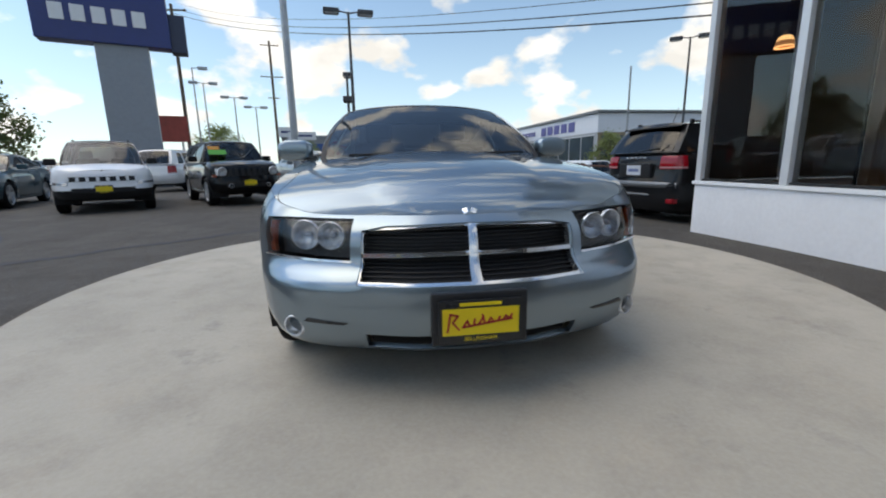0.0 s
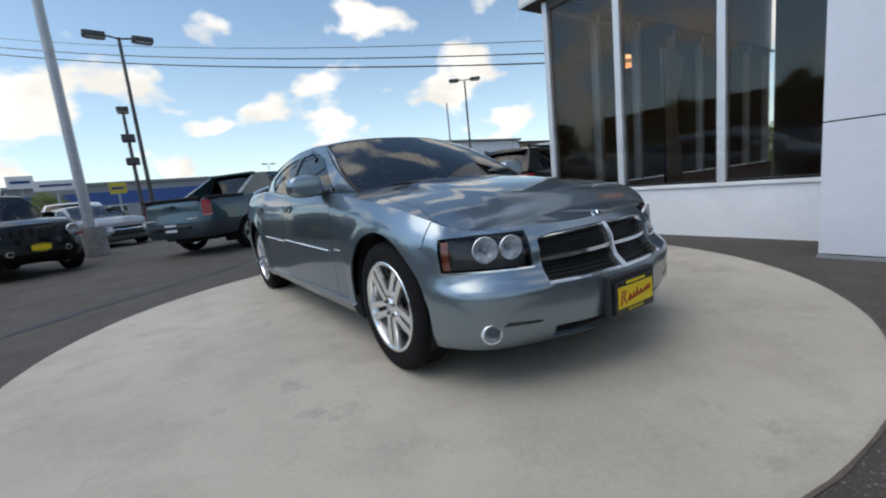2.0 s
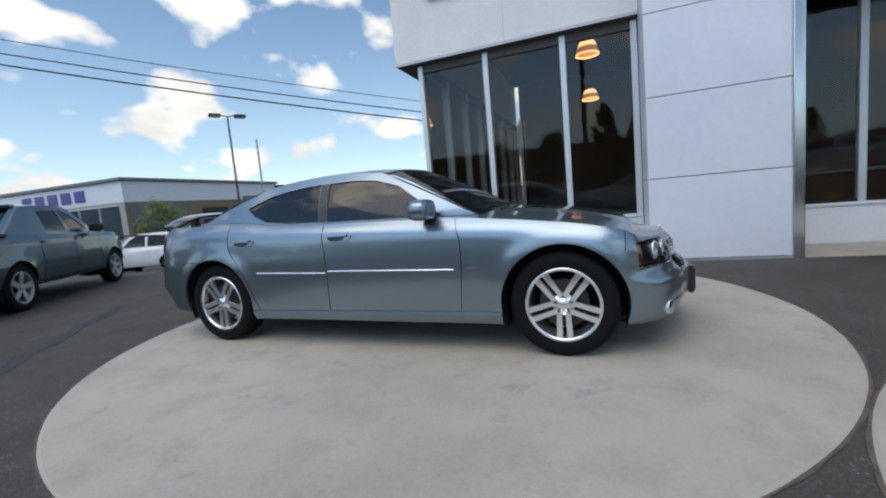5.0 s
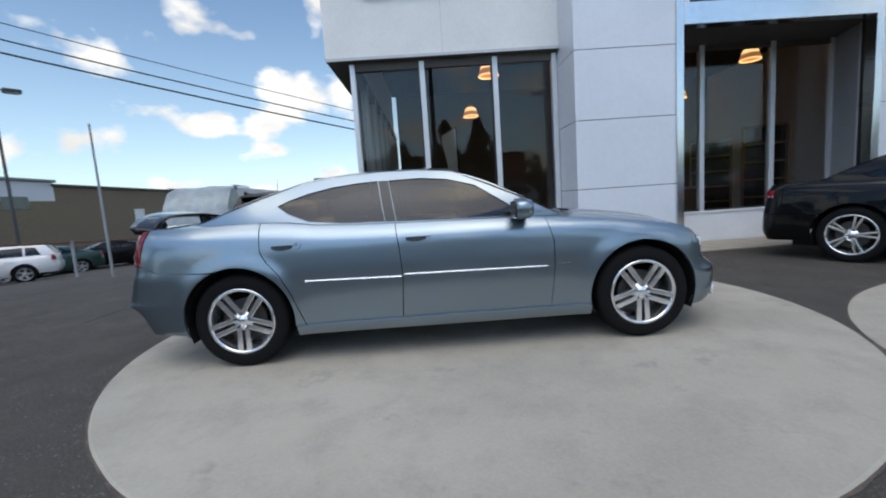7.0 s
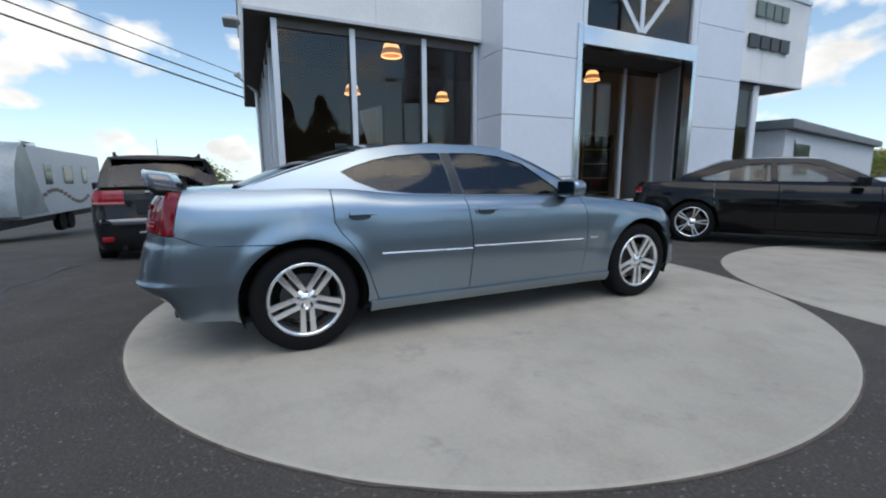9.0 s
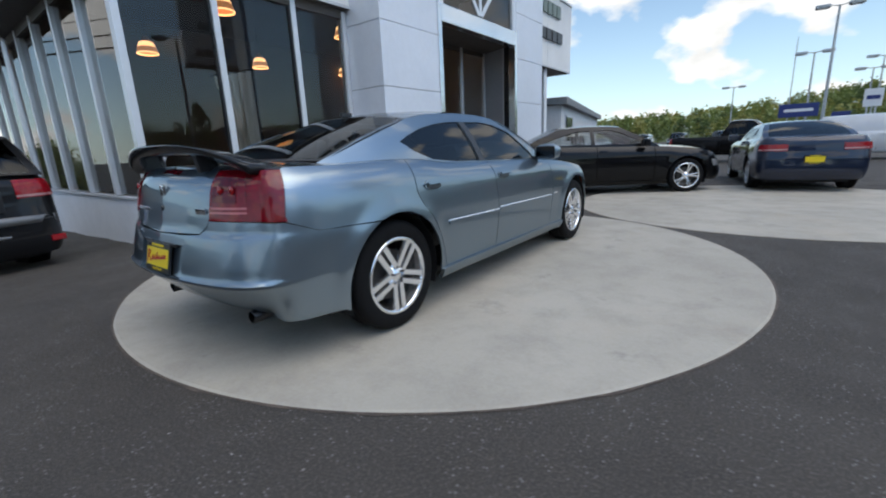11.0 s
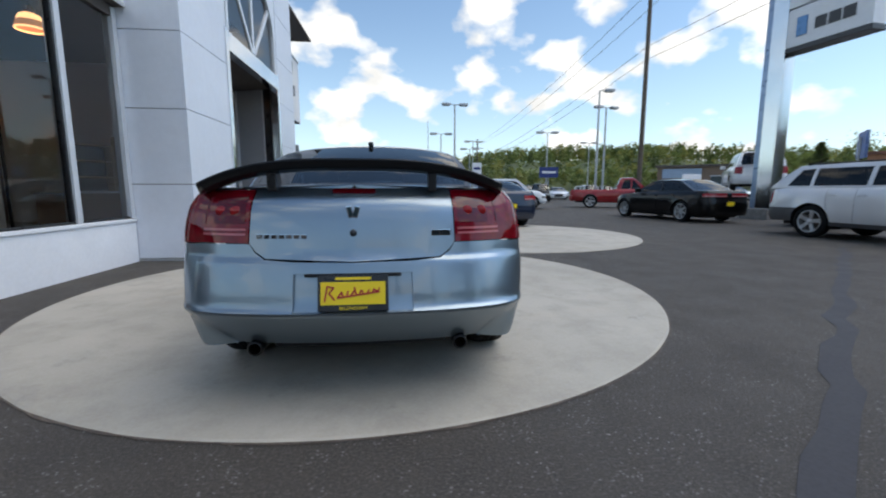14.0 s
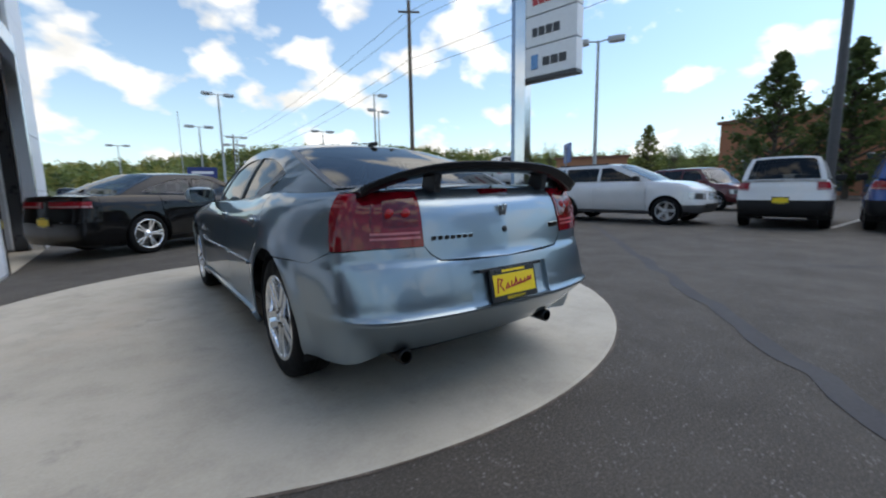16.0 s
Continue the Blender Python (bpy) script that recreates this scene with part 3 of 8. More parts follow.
    part("windscreen_border", sheet([[(0, -1), (1, -1), (1, -0.952), (0, -0.952)], [(0, 0.952), (1, 0.952), (1, 1), (0, 1)], [(0, -0.952), (0.03, -0.952), (0.03, 0.952), (0, 0.952)],
                                     [(0.97, -0.952), (1, -0.952), (1, 0.952), (0.97, 0.952)]], f, 0.08, 0.08, 0.006, lambda c: Vector((0, -1, 0.6))), BLACK, ws)
    f = screen((by1, bz1), (by0, bz0), sp["bow_r"] * 1.6, sp["bow_r"], 0.01, crown, 1)
    bw, bt = sp.get("bl_w", 0.93), sp.get("bl_top", 0.96)
    bl = part("rear_window", sheet([[(0.03, -bw), (bt, -bw), (bt, bw), (0.03, bw)]], f, 0.08, 0.08, 0.0, lambda c: Vector((0, 1, 0.6))), glass_rear, parent)
    e = bw + 0.002
    part("rear_window_border", sheet([[(0, -1), (1, -1), (1, -e), (0, -e)], [(0, e), (1, e), (1, 1), (0, 1)], [(0, -e), (0.03, -e), (0.03, e), (0, e)],
                                      [(bt, -e), (1, -e), (1, e), (bt, e)]], f, 0.08, 0.08, 0.006, lambda c: Vector((0, 1, 0.6))), sp.get("bl_border", SATIN_BLACK), bl)
    return g


def seats(parent, rows, half, z0, material):
    """Front seats with head restraints and benches behind them."""
    for y, solo in rows:
        for x in ((-half, half) if solo else (0,)):
            w = 0.25 if solo else half + 0.25
            part("seat_cushion", boxed((x - w, y - 0.35, z0 - 0.16), (x + w, y + 0.18, z0), 0.05), material, parent)
            bm = bmesh.new()
            box(bm, (x - w, y + 0.10, z0 - 0.05), (x + w, y + 0.24, z0 + 0.54), 0.05)
            bmesh.ops.rotate(bm, cent=(x, y + 0.15, z0), matrix=Matrix.Rotation(radians(-14), 3, "X"), verts=bm.verts)
            part("seat_back", bm, material, parent)
            for hx in ((x,) if solo else (-half, half)):
                bm = bmesh.new()
                box(bm, (hx - 0.13, y + 0.23, z0 + 0.55), (hx + 0.13, y + 0.33, z0 + 0.72), 0.035)
                part("head_restraint", bm, material, parent)


def strokes(parent, cx, cz, w, h, y, k, material, pieces, name="letter_bar"):
    """Plain bars in place of lettering, on a plane that faces along y (k = -1: towards -y)."""
    for x0, z0, x1, z1, t in pieces:
        a, b = Vector((cx - k * (x0 - 0.5) * w, y, cz + (z0 - 0.5) * h)), Vector((cx - k * (x1 - 0.5) * w, y, cz + (z1 - 0.5) * h))
        d = (b - a)
        L = d.length
        ang = math.atan2(d.z, d.x)
        bm = bmesh.new()
        box(bm, (-L / 2 - t / 2, -0.0015, -t / 2), (L / 2 + t / 2, 0.0015, t / 2))
        bmesh.ops.rotate(bm, cent=(0, 0, 0), matrix=Matrix.Rotation(-ang, 3, "Y"), verts=bm.verts)
        bmesh.ops.translate(bm, vec=(a + b) / 2, verts=bm.verts)
        part(name, bm, material, parent)


def text_mesh(body, size, extrude=0.001):
    """Lettering in the built-in font as a bmesh in the xy plane, centred."""
    cu = bpy.data.curves.new("lettering", "FONT")
    cu.body, cu.size, cu.extrude, cu.align_x, cu.align_y = body, size, extrude, "CENTER", "CENTER"
    ob = bpy.data.objects.new("lettering", cu)
    scene.collection.objects.link(ob)
    me = ob.to_mesh()
    bm = bmesh.new()
    bm.from_mesh(me)
    ob.to_mesh_clear()
    bpy.data.objects.remove(ob)
    bpy.data.curves.remove(cu)
    return bm


def dealer_plate(parent, x, y, z, k, w=0.32, h=0.165, tilt=0, town=False):
    """A yellow dealer plate in a dark frame; k = -1 faces -y, 1 faces +y."""
    pl = part("licence_plate", boxed((-w / 2, -0.006, -h / 2), (w / 2, 0.006, h / 2), 0.004), SATIN_BLACK, parent, "yellow dealer plate in a dark frame")
    pl.matrix_basis = pose(x, y, z, tilt, 0, 0 if k < 0 else 180)
    part("plate_face", boxed((-w / 2 + 0.014, -0.0085, -h * 0.315), (w / 2 - 0.014, -0.005, h * 0.315), 0.0), YELLOW, pl)
    part("frame_band", boxed((-w * 0.25, -0.0085, h * 0.37), (w * 0.25, -0.0055, h * 0.445)), YELLOW, pl)
    if town:
        bm = text_mesh("BELLINGHAM", 0.021, 0.0006)
        bmesh.ops.rotate(bm, cent=(0, 0, 0), matrix=Matrix.Rotation(radians(90), 3, "X"), verts=bm.verts)
        bmesh.ops.translate(bm, vec=(0, -0.0075, -h * 0.415), verts=bm.verts)
        part("lettering", bm, YELLOW, pl)
    else:
        part("frame_band", boxed((-w * 0.25, -0.0085, -h * 0.445), (w * 0.25, -0.0055, -h * 0.37)), YELLOW, pl)
    return pl


# ---- the blue-grey sedan on the pad ----
PAINT = car_paint("blue_grey_metallic", (0.235, 0.300, 0.347), 0.90, 0.28, flake=True, coat=1.5)
PAINT.node_tree.nodes["Principled BSDF"].inputs["Specular Tint"].default_value = (0.30, 0.34, 0.38, 1)     # flakes lie flat under the lacquer
SEDAN_RED = plain("dark_red_lens", (0.16, 0.003, 0.008), 0.06, vary=0.25, scale=30)
GLOSS_BLACK = car_paint("gloss_black", (0.012, 0.013, 0.015), 0.0, 0.25)
# Low reflectance puts a dark reflection into the mirror's base colour.
MIRROR = plain("mirror_dark_reflection", (0.10, 0.11, 0.12), 0.04, 1.0, vary=0.05)
LEATHER = plain("grey_leather", (0.045, 0.045, 0.048), 0.6, vary=0.15)


def build_sedan():
    wheels = ((-1.524, 0.355), (1.524, 0.355))
    plan = [(0, -2.375), (0.22, -2.36), (0.42, -2.305), (0.61, -2.245), (0.775, -2.145), (0.872, -2.005), (0.910, -1.81), (0.918, -1.50), (0.922, -1.05), (0.928, -0.3),
            (0.93, 0.6), (0.938, 1.45), (0.93, 1.80), (0.90, 2.10), (0.855, 2.31), (0.75, 2.44), (0.57, 2.51), (0.30, 2.552), (0, 2.568)]
    edge = [(-2.40, 0.742), (-2.20, 0.748), (-2.05, 0.775), (-1.90, 0.828), (-1.70, 0.875), (-1.40, 0.918), (-1.0, 0.962), (-0.7, 0.985), (0.0, 1.0), (0.5, 1.012), (0.9, 1.03),
            (1.2, 1.066), (1.45, 1.074), (1.8, 1.070), (2.1, 1.074), (2.5, 1.080)]
    side = [(0.18, 0.10), (0.24, 0.045), (0.31, 0.022), (0.42, 0.012), (0.56, 0.002), (0.68, 0.0), (0.78, 0.006), (0.88, 0.016), (1.0, 0.045), (1.1, 0.075)]
    front = [(0.17, 0.16), (0.21, 0.07), (0.26, 0.03), (0.34, 0.006), (0.44, 0.0), (0.488, 0.004), (0.505, 0.016), (0.545, 0.060), (0.575, 0.076), (0.65, 0.085), (0.73, 0.108), (0.80, 0.14)]
    rear = [(0.24, 0.33), (0.28, 0.255), (0.32, 0.20), (0.36, 0.152), (0.44, 0.068), (0.49, 0.017), (0.504, 0.004), (0.512, 0.0), (0.522, 0.010), (0.535, 0.018), (0.60, 0.032), (0.70, 0.056), (0.745, 0.070), (0.76, 0.082), (0.80, 0.090), (0.90, 0.110), (1.0, 0.136), (1.06, 0.155), (1.10, 0.172)]
    B = Body(plan, edge, 0.2, side, front, rear, wheels, 0.412, flare=0.016, round_top=0.045, round_h=0.11)
    car = thing("sedan", pose(0, 0, 0.010), "blue-grey metallic four-door sedan with rear spoiler on a concrete pad", "car")
    cu = cv = 0.036
    P = lambda k: (lambda s, z: B.p(s, z))
    G = 0.0035

    def flank(name, poly, material=PAINT, out=0.0, rim=0.012, parent=car, label=""):
        made = []
        for k in (1, -1):
            bm = sheet([flip(B.flank(poly), k)], lambda s, z: B.p(s, z, out), cu, cv, rim, out_side)
            made.append(part(name, bm, material, parent, label))
        return made

    fa, ra = wheels
    # front wings
    f_arc = B.arc(*fa, 0.66, 0.30)
    wing = [(-1.90, 0.80)] + f_arc + [(-0.812 - G, 0.30), (-0.848 - G, 0.62), (-0.848 - G, 0.80)] + B.top(-0.80 - G, -1.93)
    wing[0] = (-1.914, 0.704)
    s_l_in, s_l_out, s_g, s_i = B.s_f(0.505), B.s_y(-2.00), B.s_f(0.462), B.s_f(0.44)
    crown = [(-2.385, 0.0), (-2.32, 0.010), (-2.2, 0.030), (-2.0, 0.046), (-1.5, 0.052), (-1.0, 0.048), (-0.7, 0.044), (1.5, 0.03), (1.9, 0.032), (2.3, 0.020), (2.5, 0.012)]

    def seam(s, off):
        x = abs(B.p(s, B.ze(s)).x)
        return 1 - off / x

    s_h1, s_cowl = B.s_y(-1.985), B.s_y(-0.80)
    steps = [s_h1 + (s_cowl - s_h1) * i / 16 for i in range(17)]
    for k in (1, -1):
        a = sheet([flip(B.flank(wing), k)], P(k), cu, cv, 0.012, out_side)
        strip = [(k * s, seam(s, 0.0)) for s in steps] + [(k * s, seam(s, 0.075 * smooth01((s - s_h1) / 0.25) + 0.002)) for s in reversed(steps)]
        b = sheet([strip], lambda s, v, k=k: B.bonnet(s, v, crown), 0.06, 0.06, 0.012, lambda c: Vector((0, 0, 1)))
        if k < 0:
            for v in b.verts:
                v.co.x *= -1
            bmesh.ops.reverse_faces(b, faces=list(b.faces))
        part("front_wing", join(a, b), PAINT, car)
    hood_r = [(s, seam(s, 0.075 * smooth01((s - s_h1) / 0.25) + 0.006)) for s in steps]
    s_tip = B.s_f(0.02)
    nose = [(s_tip + (s_h1 - s_tip) * i / 10, 0.992) for i in range(10)]
    hood = nose + hood_r + [(s, -v) for s, v in reversed(hood_r)] + [(s, -v) for s, v in reversed(nose)]

    y_nose = B.p(s_tip, B.ze(s_tip)).y

    def hood_map(s, v):
        p = B.bonnet(s, v, crown)
        # the front edge lies level on the nose and swells behind it
        p.z -= lerp(crown, p.y) * (1 - abs(v) ** 2.4) * (1 - smooth01((p.y - y_nose) / 0.32))
        # raised middle and a soft crease either side
        p.z += 0.012 * smooth01((0.55 - abs(v)) / 0.12) * smooth01((p.y + 2.25) / 0.35)
        return p

    part("bonnet", sheet([hood], hood_map, 0.045, 0.05, 0.012, lambda c: Vector((0, 0, 1))), PAINT, car)
    # front bumper skin, in pieces that leave the grille, the lamps and the lower intake open
    low_f = 0.205
    arc_b = [p for p in B.arc(fa[0], fa[1], 0.24, 0.66, 14)]
    front_arc = [(y, z) for y, z in B.arc(fa[0], fa[1], 0.24, 0.66, 40) if y < fa[0] and z <= 0.68]
    front_arc = sorted(front_arc, key=lambda p: p[1])
    S = lambda pts: [(B.s_y(y), z) for y, z in pts]
    pieces = []
    for k in (1, -1):
        lower = [(s_i, low_f), (B.s_f(0.7), low_f + 0.005)] + S([(-1.93, 0.22)]) + S(front_arc) + S([(-1.918, 0.70)]) + [(s_l_out, 0.585), (s_l_in, 0.572), (s_g, 0.545), (s_g, 0.492), (s_i, 0.492)]
        behind = S([(-1.918, 0.70), (-1.935, lerp(edge, -1.935) - 0.002)]) + [(B.s_y(-2.0), B.ze(B.s_y(-2.0))), (s_l_out + 0.012, 0.738), (s_l_out, 0.585)]
        over = [(s_l_in, 0.733)] + [(s_l_in + (s_l_out + 0.012 - s_l_in) * i / 6, 0.733 + 0.005 * i / 6) for i in range(1, 7)] + \
               [(s_l_out + (s_l_in - s_l_out) * i / 6, B.ze(s_l_out + (s_l_in - s_l_out) * i / 6)) for i in range(7)]
        mid = [(s_g, 0.545), (s_l_in, 0.572), (s_l_in, B.ze(s_l_in)), (s_g, B.ze(s_g))]
        top = [(0, 0.716), (s_g * 0.8, 0.708), (s_g, 0.690), (s_g, B.ze(s_g)), (0, B.ze(0))]
        a1 = [(0, low_f), (s_i, low_f), (s_i, 0.224), (0, 0.224)]
        a2 = [(0, 0.290), (s_i, 0.290), (s_i, 0.492), (0, 0.492)]
        pieces += [flip(q, k) for q in (lower, behind, over, mid, top, a1, a2)]
    part("front_bumper", sheet(pieces, lambda s, z: B.p(s, z), 0.03, 0.024, 0.02, out_far), PAINT, car)
    dark = sheet([[(-s_i, 0.215), (s_i, 0.215), (s_i, 0.30), (-s_i, 0.30)]], lambda s, z: B.p(s, z, -0.05), 0.08, 0.03, 0.0, out_far)
    part("lower_intake", dark, BLACK, car)
    # grille
    grille = part("grille", sheet([[(-s_g, 0.48), (s_g, 0.48), (s_g, 0.725), (-s_g, 0.725)]], lambda s, z: B.p(s, z, -0.085), 0.06, 0.04, 0.0, out_far), BLACK, car, "black grille with a chrome crosshair")
    for i in range(15):
        z = 0.498 + i * 0.0145
        part("slat", sheet([[(-s_g, z), (s_g, z), (s_g, z + 0.004), (-s_g, z + 0.004)]], lambda s, zz: B.p(s, zz, -0.038), 0.08, 0.02, 0.008, out_far), BLACK, grille)

    def band(name, pts, w, out, material, parent):
        """A raised strip along points of the (s, z) chart."""
        quads = []
        for (s0, z0), (s1, z1) in zip(pts, pts[1:]):
            d = Vector((s1 - s0, z1 - z0)).normalized()
            n = Vector((-d.y, d.x)) * w / 2
            e = d * w * 0.25
            quads.append([(s0 - e.x - n.x, z0 - e.y - n.y), (s1 + e.x - n.x, z1 + e.y - n.y), (s1 + e.x + n.x, z1 + e.y + n.y), (s0 - e.x + n.x, z0 - e.y + n.y)])
        bm = sheet(quads, lambda s, z: B.p(s, z, out), 0.05, 0.05, 0.03, out_far)
        return part(name, bm, material, parent)

    r = 0.014
    frame_pts = []
    for sx, sz, a0 in ((s_g - r, 0.495 + r, -90), (s_g - r, 0.694 - r, 0)):
        frame_pts += [(sx + r * math.cos(radians(a0 + 90 * i / 5)), sz + r * math.sin(radians(a0 + 90 * i / 5))) for i in range(6)]
    ring = [(0, 0.495)] + frame_pts + [(s_g * 0.5, 0.706), (0, 0.712)]
    for k in (1, -1):
        band("grille_surround", flip(ring, k), 0.012, -0.012, GRILLE_CHROME, grille)
        band("crosshair_bar", [(0.0, 0.600), (k * (s_g - 0.004), 0.592)], 0.017, -0.008, GRILLE_CHROME, grille)
    band("crosshair_post", [(0, 0.495), (0, 0.712)], 0.046, -0.004, GRILLE_CHROME, grille)
    # headlamps
    for k in (1, -1):
        lamp_poly = [(s_l_in + 0.004, 0.582), (s_l_out - 0.006, 0.592), (s_l_out + 0.004, 0.728), (s_l_in + 0.012, 0.726)]
        house = [(s_l_in, 0.57), (s_l_out, 0.58), (s_l_out + 0.012, 0.738), (s_l_in, 0.735)]
        lamp = part("headlamp", sheet([flip(house, k)], lambda s, z: B.p(s, z, -0.068), 0.03, 0.03, 0.02, out_far), plain("lamp_housing", (0.045, 0.047, 0.05), 0.35), car, "dark twin-round headlamp with amber marker")
        am = [(s_l_out - 0.046, 0.590), (s_l_out - 0.008, 0.594), (s_l_out, 0.72), (s_l_out - 0.034, 0.72)]
        part("amber_marker", sheet([flip(am, k)], lambda s, z: B.p(s, z, -0.012), 0.03, 0.03, 0.015, out_far), AMBER_LENS, lamp)
        for xs, rr in ((0.600, 0.056), (0.728, 0.061)):
            s = B.s_f(xs)
            c = B.p(k * s, 0.668, -0.026)
            q = (B.p(k * (s + 0.01), 0.668) - B.p(k * (s - 0.01), 0.668)).normalized()
            n = q.cross(Vector((0, 0, 1)))
            if n.y > 0:
                n = -n
            n = (n * 0.75 + Vector((0, -0.5, 0))).normalized()
            rot = n.to_track_quat("X", "Z").to_matrix().to_4x4()
            cup = lathe([(0.012, -0.030), (0.024, -0.026), (rr * 0.72, -0.006), (rr * 0.92, 0.010), (rr * 0.97, 0.018), (rr, 0.018), (rr * 1.02, 0.008)], 28)
            bmesh.ops.transform(cup, matrix=Matrix.Translation(c) @ rot, verts=cup.verts)
            part("reflector", cup, LAMP_SILVER, lamp, smooth=True)
            bulb = lathe([(0, 0.012), (0.008, 0.010), (0.012, 0.0), (0.012, -0.02)], 16)
            bmesh.ops.transform(bulb, matrix=Matrix.Translation(c) @ rot, verts=bulb.verts)
            part("bulb", bulb, ALLOY_DULL, lamp, smooth=True)
        part("lamp_lens", sheet([flip(lamp_poly, k)], lambda s, z: B.p(s, z, -0.002), 0.03, 0.03, 0.0, out_far), CLEAR_LENS, lamp)
        band("lamp_trim", [(k * (s_l_in - 0.004), 0.570), (k * (s_l_out + 0.002), 0.581)], 0.009, 0.004, GRILLE_CHROME, car)
        # fog lamp in its scoop
        c = B.p(k * B.s_f(0.735), 0.305, -0.012)
        n = Vector((-k * 0.42, -0.9, 0)).normalized()
        rot = n.to_track_quat("X", "Z").to_matrix().to_4x4()
        fog = part("fog_lamp", lathe([(0.0, -0.016), (0.024, -0.010), (0.037, 0.002), (0.041, 0.006), (0.046, 0.004), (0.050, -0.02)], 28), LAMP_SILVER, car, "round fog lamp in a body-colour scoop", smooth=True)
        fog.matrix_basis = Matrix.Translation(c + n * 0.016) @ rot
        part("lens", lathe([(0.0, 0.010), (0.024, 0.008), (0.040, 0.003)], 28), CLEAR_LENS, fog, smooth=True)
        scoop = [(B.s_f(0.50), 0.338), (B.s_f(0.665), 0.352), (B.s_f(0.685), 0.335), (B.s_f(0.52), 0.330)]
        part("scoop_lip", sheet([flip(scoop, k)], lambda s, z: B.p(s, z, 0.0035), 0.05, 0.05, 0.006, out_far), SATIN_BLACK, car)
    # front plate on its dark bracket
    part("plate_bracket", boxed((-0.185, -2.396, 0.268), (0.185, -2.36, 0.472), 0.008), SATIN_BLACK, car)
    pl = dealer_plate(car, 0, -2.404, 0.365, -1, town=True)
    script(pl)
    # badge on the nose
    n0 = hood_map(B.s_f(0.03), 0)
    for k in (1, -1):
        bm = bmesh.new()
        box(bm, (-0.012, -0.006, -0.012), (0.012, 0.006, 0.012), 0.004, Matrix.Translation((k * 0.016, n0.y + 0.01, n0.z + 0.012)) @ pose(0, 0, 0, -35, k * 25, 0))
        part("nose_badge", bm, CHROME, car)
    # doors
    d1 = [(-0.812, 0.302), (0.312, 0.302), (0.288, 0.61), (0.300, 0.80), (0.325, lerp(edge, 0.325))] + B.top(0.325, -0.80, 12)[1:] + [(-0.845, 0.80), (-0.845, 0.62)]
    d2 = [(0.312 + 2 * G, 0.302), (1.035, 0.302), (1.075, 0.42), (1.125, 0.56), (1.19, 0.685), (1.28, 0.79), (1.318, 0.86), (1.325, lerp(edge, 1.325))] + B.top(1.325, 0.325 + 2 * G, 12)[1:] + [(0.300 + 2 * G, 0.80), (0.288 + 2 * G, 0.61)]
    fd, rd = flank("front_door", d1), flank("rear_door", d2)
    for ks, doors, a, b, hy in ((0, fd, -0.79, 0.280, 0.155), (1, rd, 0.300, 1.012, 1.135)):
        for k, d in zip((1, -1), doors):
            mp = [(a, 0.594), (b, 0.606), (b, 0.628), (a, 0.614)]
            part("door_moulding", sheet([flip(B.flank(mp), k)], lambda s, z: B.p(s, z, 0.011), 0.1, 0.02, 0.012, out_side), PAINT, d)
            cp = [(a, 0.6155), (b, 0.6295), (b, 0.6375), (a, 0.6225)]
            part("moulding_trim", sheet([flip(B.flank(cp), k)], lambda s, z: B.p(s, z, 0.013 - (z - 0.62) * 0.5), 0.1, 0.02, 0.012, out_side), BRIGHT, d)
            cupp = [(hy + 0.115 * math.cos(t) * (1 - 0.12 * math.sin(t) ** 2), 0.902 + 0.040 * (abs(math.sin(t)) ** 0.7) * (1 if math.sin(t) > 0 else -1)) for t in [2 * math.pi * i / 28 for i in range(28)]]
            h = part("door_handle", sheet([flip(B.flank(cupp), k)], lambda s, z: B.p(s, z, 0.009), 0.03, 0.02, 0.010, out_side), PAINT, d)
            # Flat black patch, proud of the cup, painted as the hollow's shade.
            inn = [(hy + 0.022 + 0.078 * math.cos(t), 0.893 + 0.026 * math.sin(t)) for t in [2 * math.pi * i / 20 for i in range(20)]]
            part("handle_shade_patch", sheet([flip(B.flank(inn), k)], lambda s, z: B.p(s, z, 0.0115), 0.05, 0.05, 0.002, out_side), SATIN_BLACK, h)
            bar = [(hy - 0.085, 0.905), (hy + 0.090, 0.905), (hy + 0.092, 0.923), (hy - 0.085, 0.925)]
            part("handle_grip", sheet([flip(B.flank(bar), k)], lambda s, z: B.p(s, z, 0.030), 0.05, 0.05, 0.016, out_side), PAINT, h)
    # rear quarters
    r_arc = B.arc(*ra, 0.30, 0.742)
    q = [(1.035 + 2 * G, 0.302)] + r_arc + [(2.08, 0.7500), (2.245, 0.815), (2.205, 1.070)] + B.top(2.19, 1.325 + 2 * G, 12) + [(1.318 + 2 * G, 0.86), (1.28 + 2 * G, 0.79), (1.19 + 2 * G, 0.685), (1.125 + 2 * G, 0.56), (1.075 + 2 * G, 0.42)]
    quarters = flank("rear_quarter", q)
    # sills
    sl = [(-1.115, 0.212), (1.10, 0.222), (1.10, 0.296), (-1.115, 0.296)]
    flank("sill", sl, PAINT, 0.022, 0.03)
    # rear bumper
    rear_arc = sorted([(y, z) for y, z in B.arc(ra[0], ra[1], 0.74, 0.25, 40) if y > ra[0] and z <= 0.736], key=lambda p: -p[1])
    s_t, s_tl = B.s_r(0.495), B.s_y(2.245)
    s_p = B.s_r(0.275)
    pieces = []
    for k in (1, -1):
        main = S(rear_arc) + S([(1.96, 0.270)]) + [(B.s_r(0.80), 0.285), (B.s_r(0.7), 0.292), (s_p, 0.298), (s_p, 0.742), (B.s_r(0.42), 0.752), (B.s_r(0.47), 0.785), (s_t, 0.822), (B.s_r(0.75), 0.822), (s_tl, 0.810)] + S([(2.08, 0.7475), (1.80, 0.7385)])
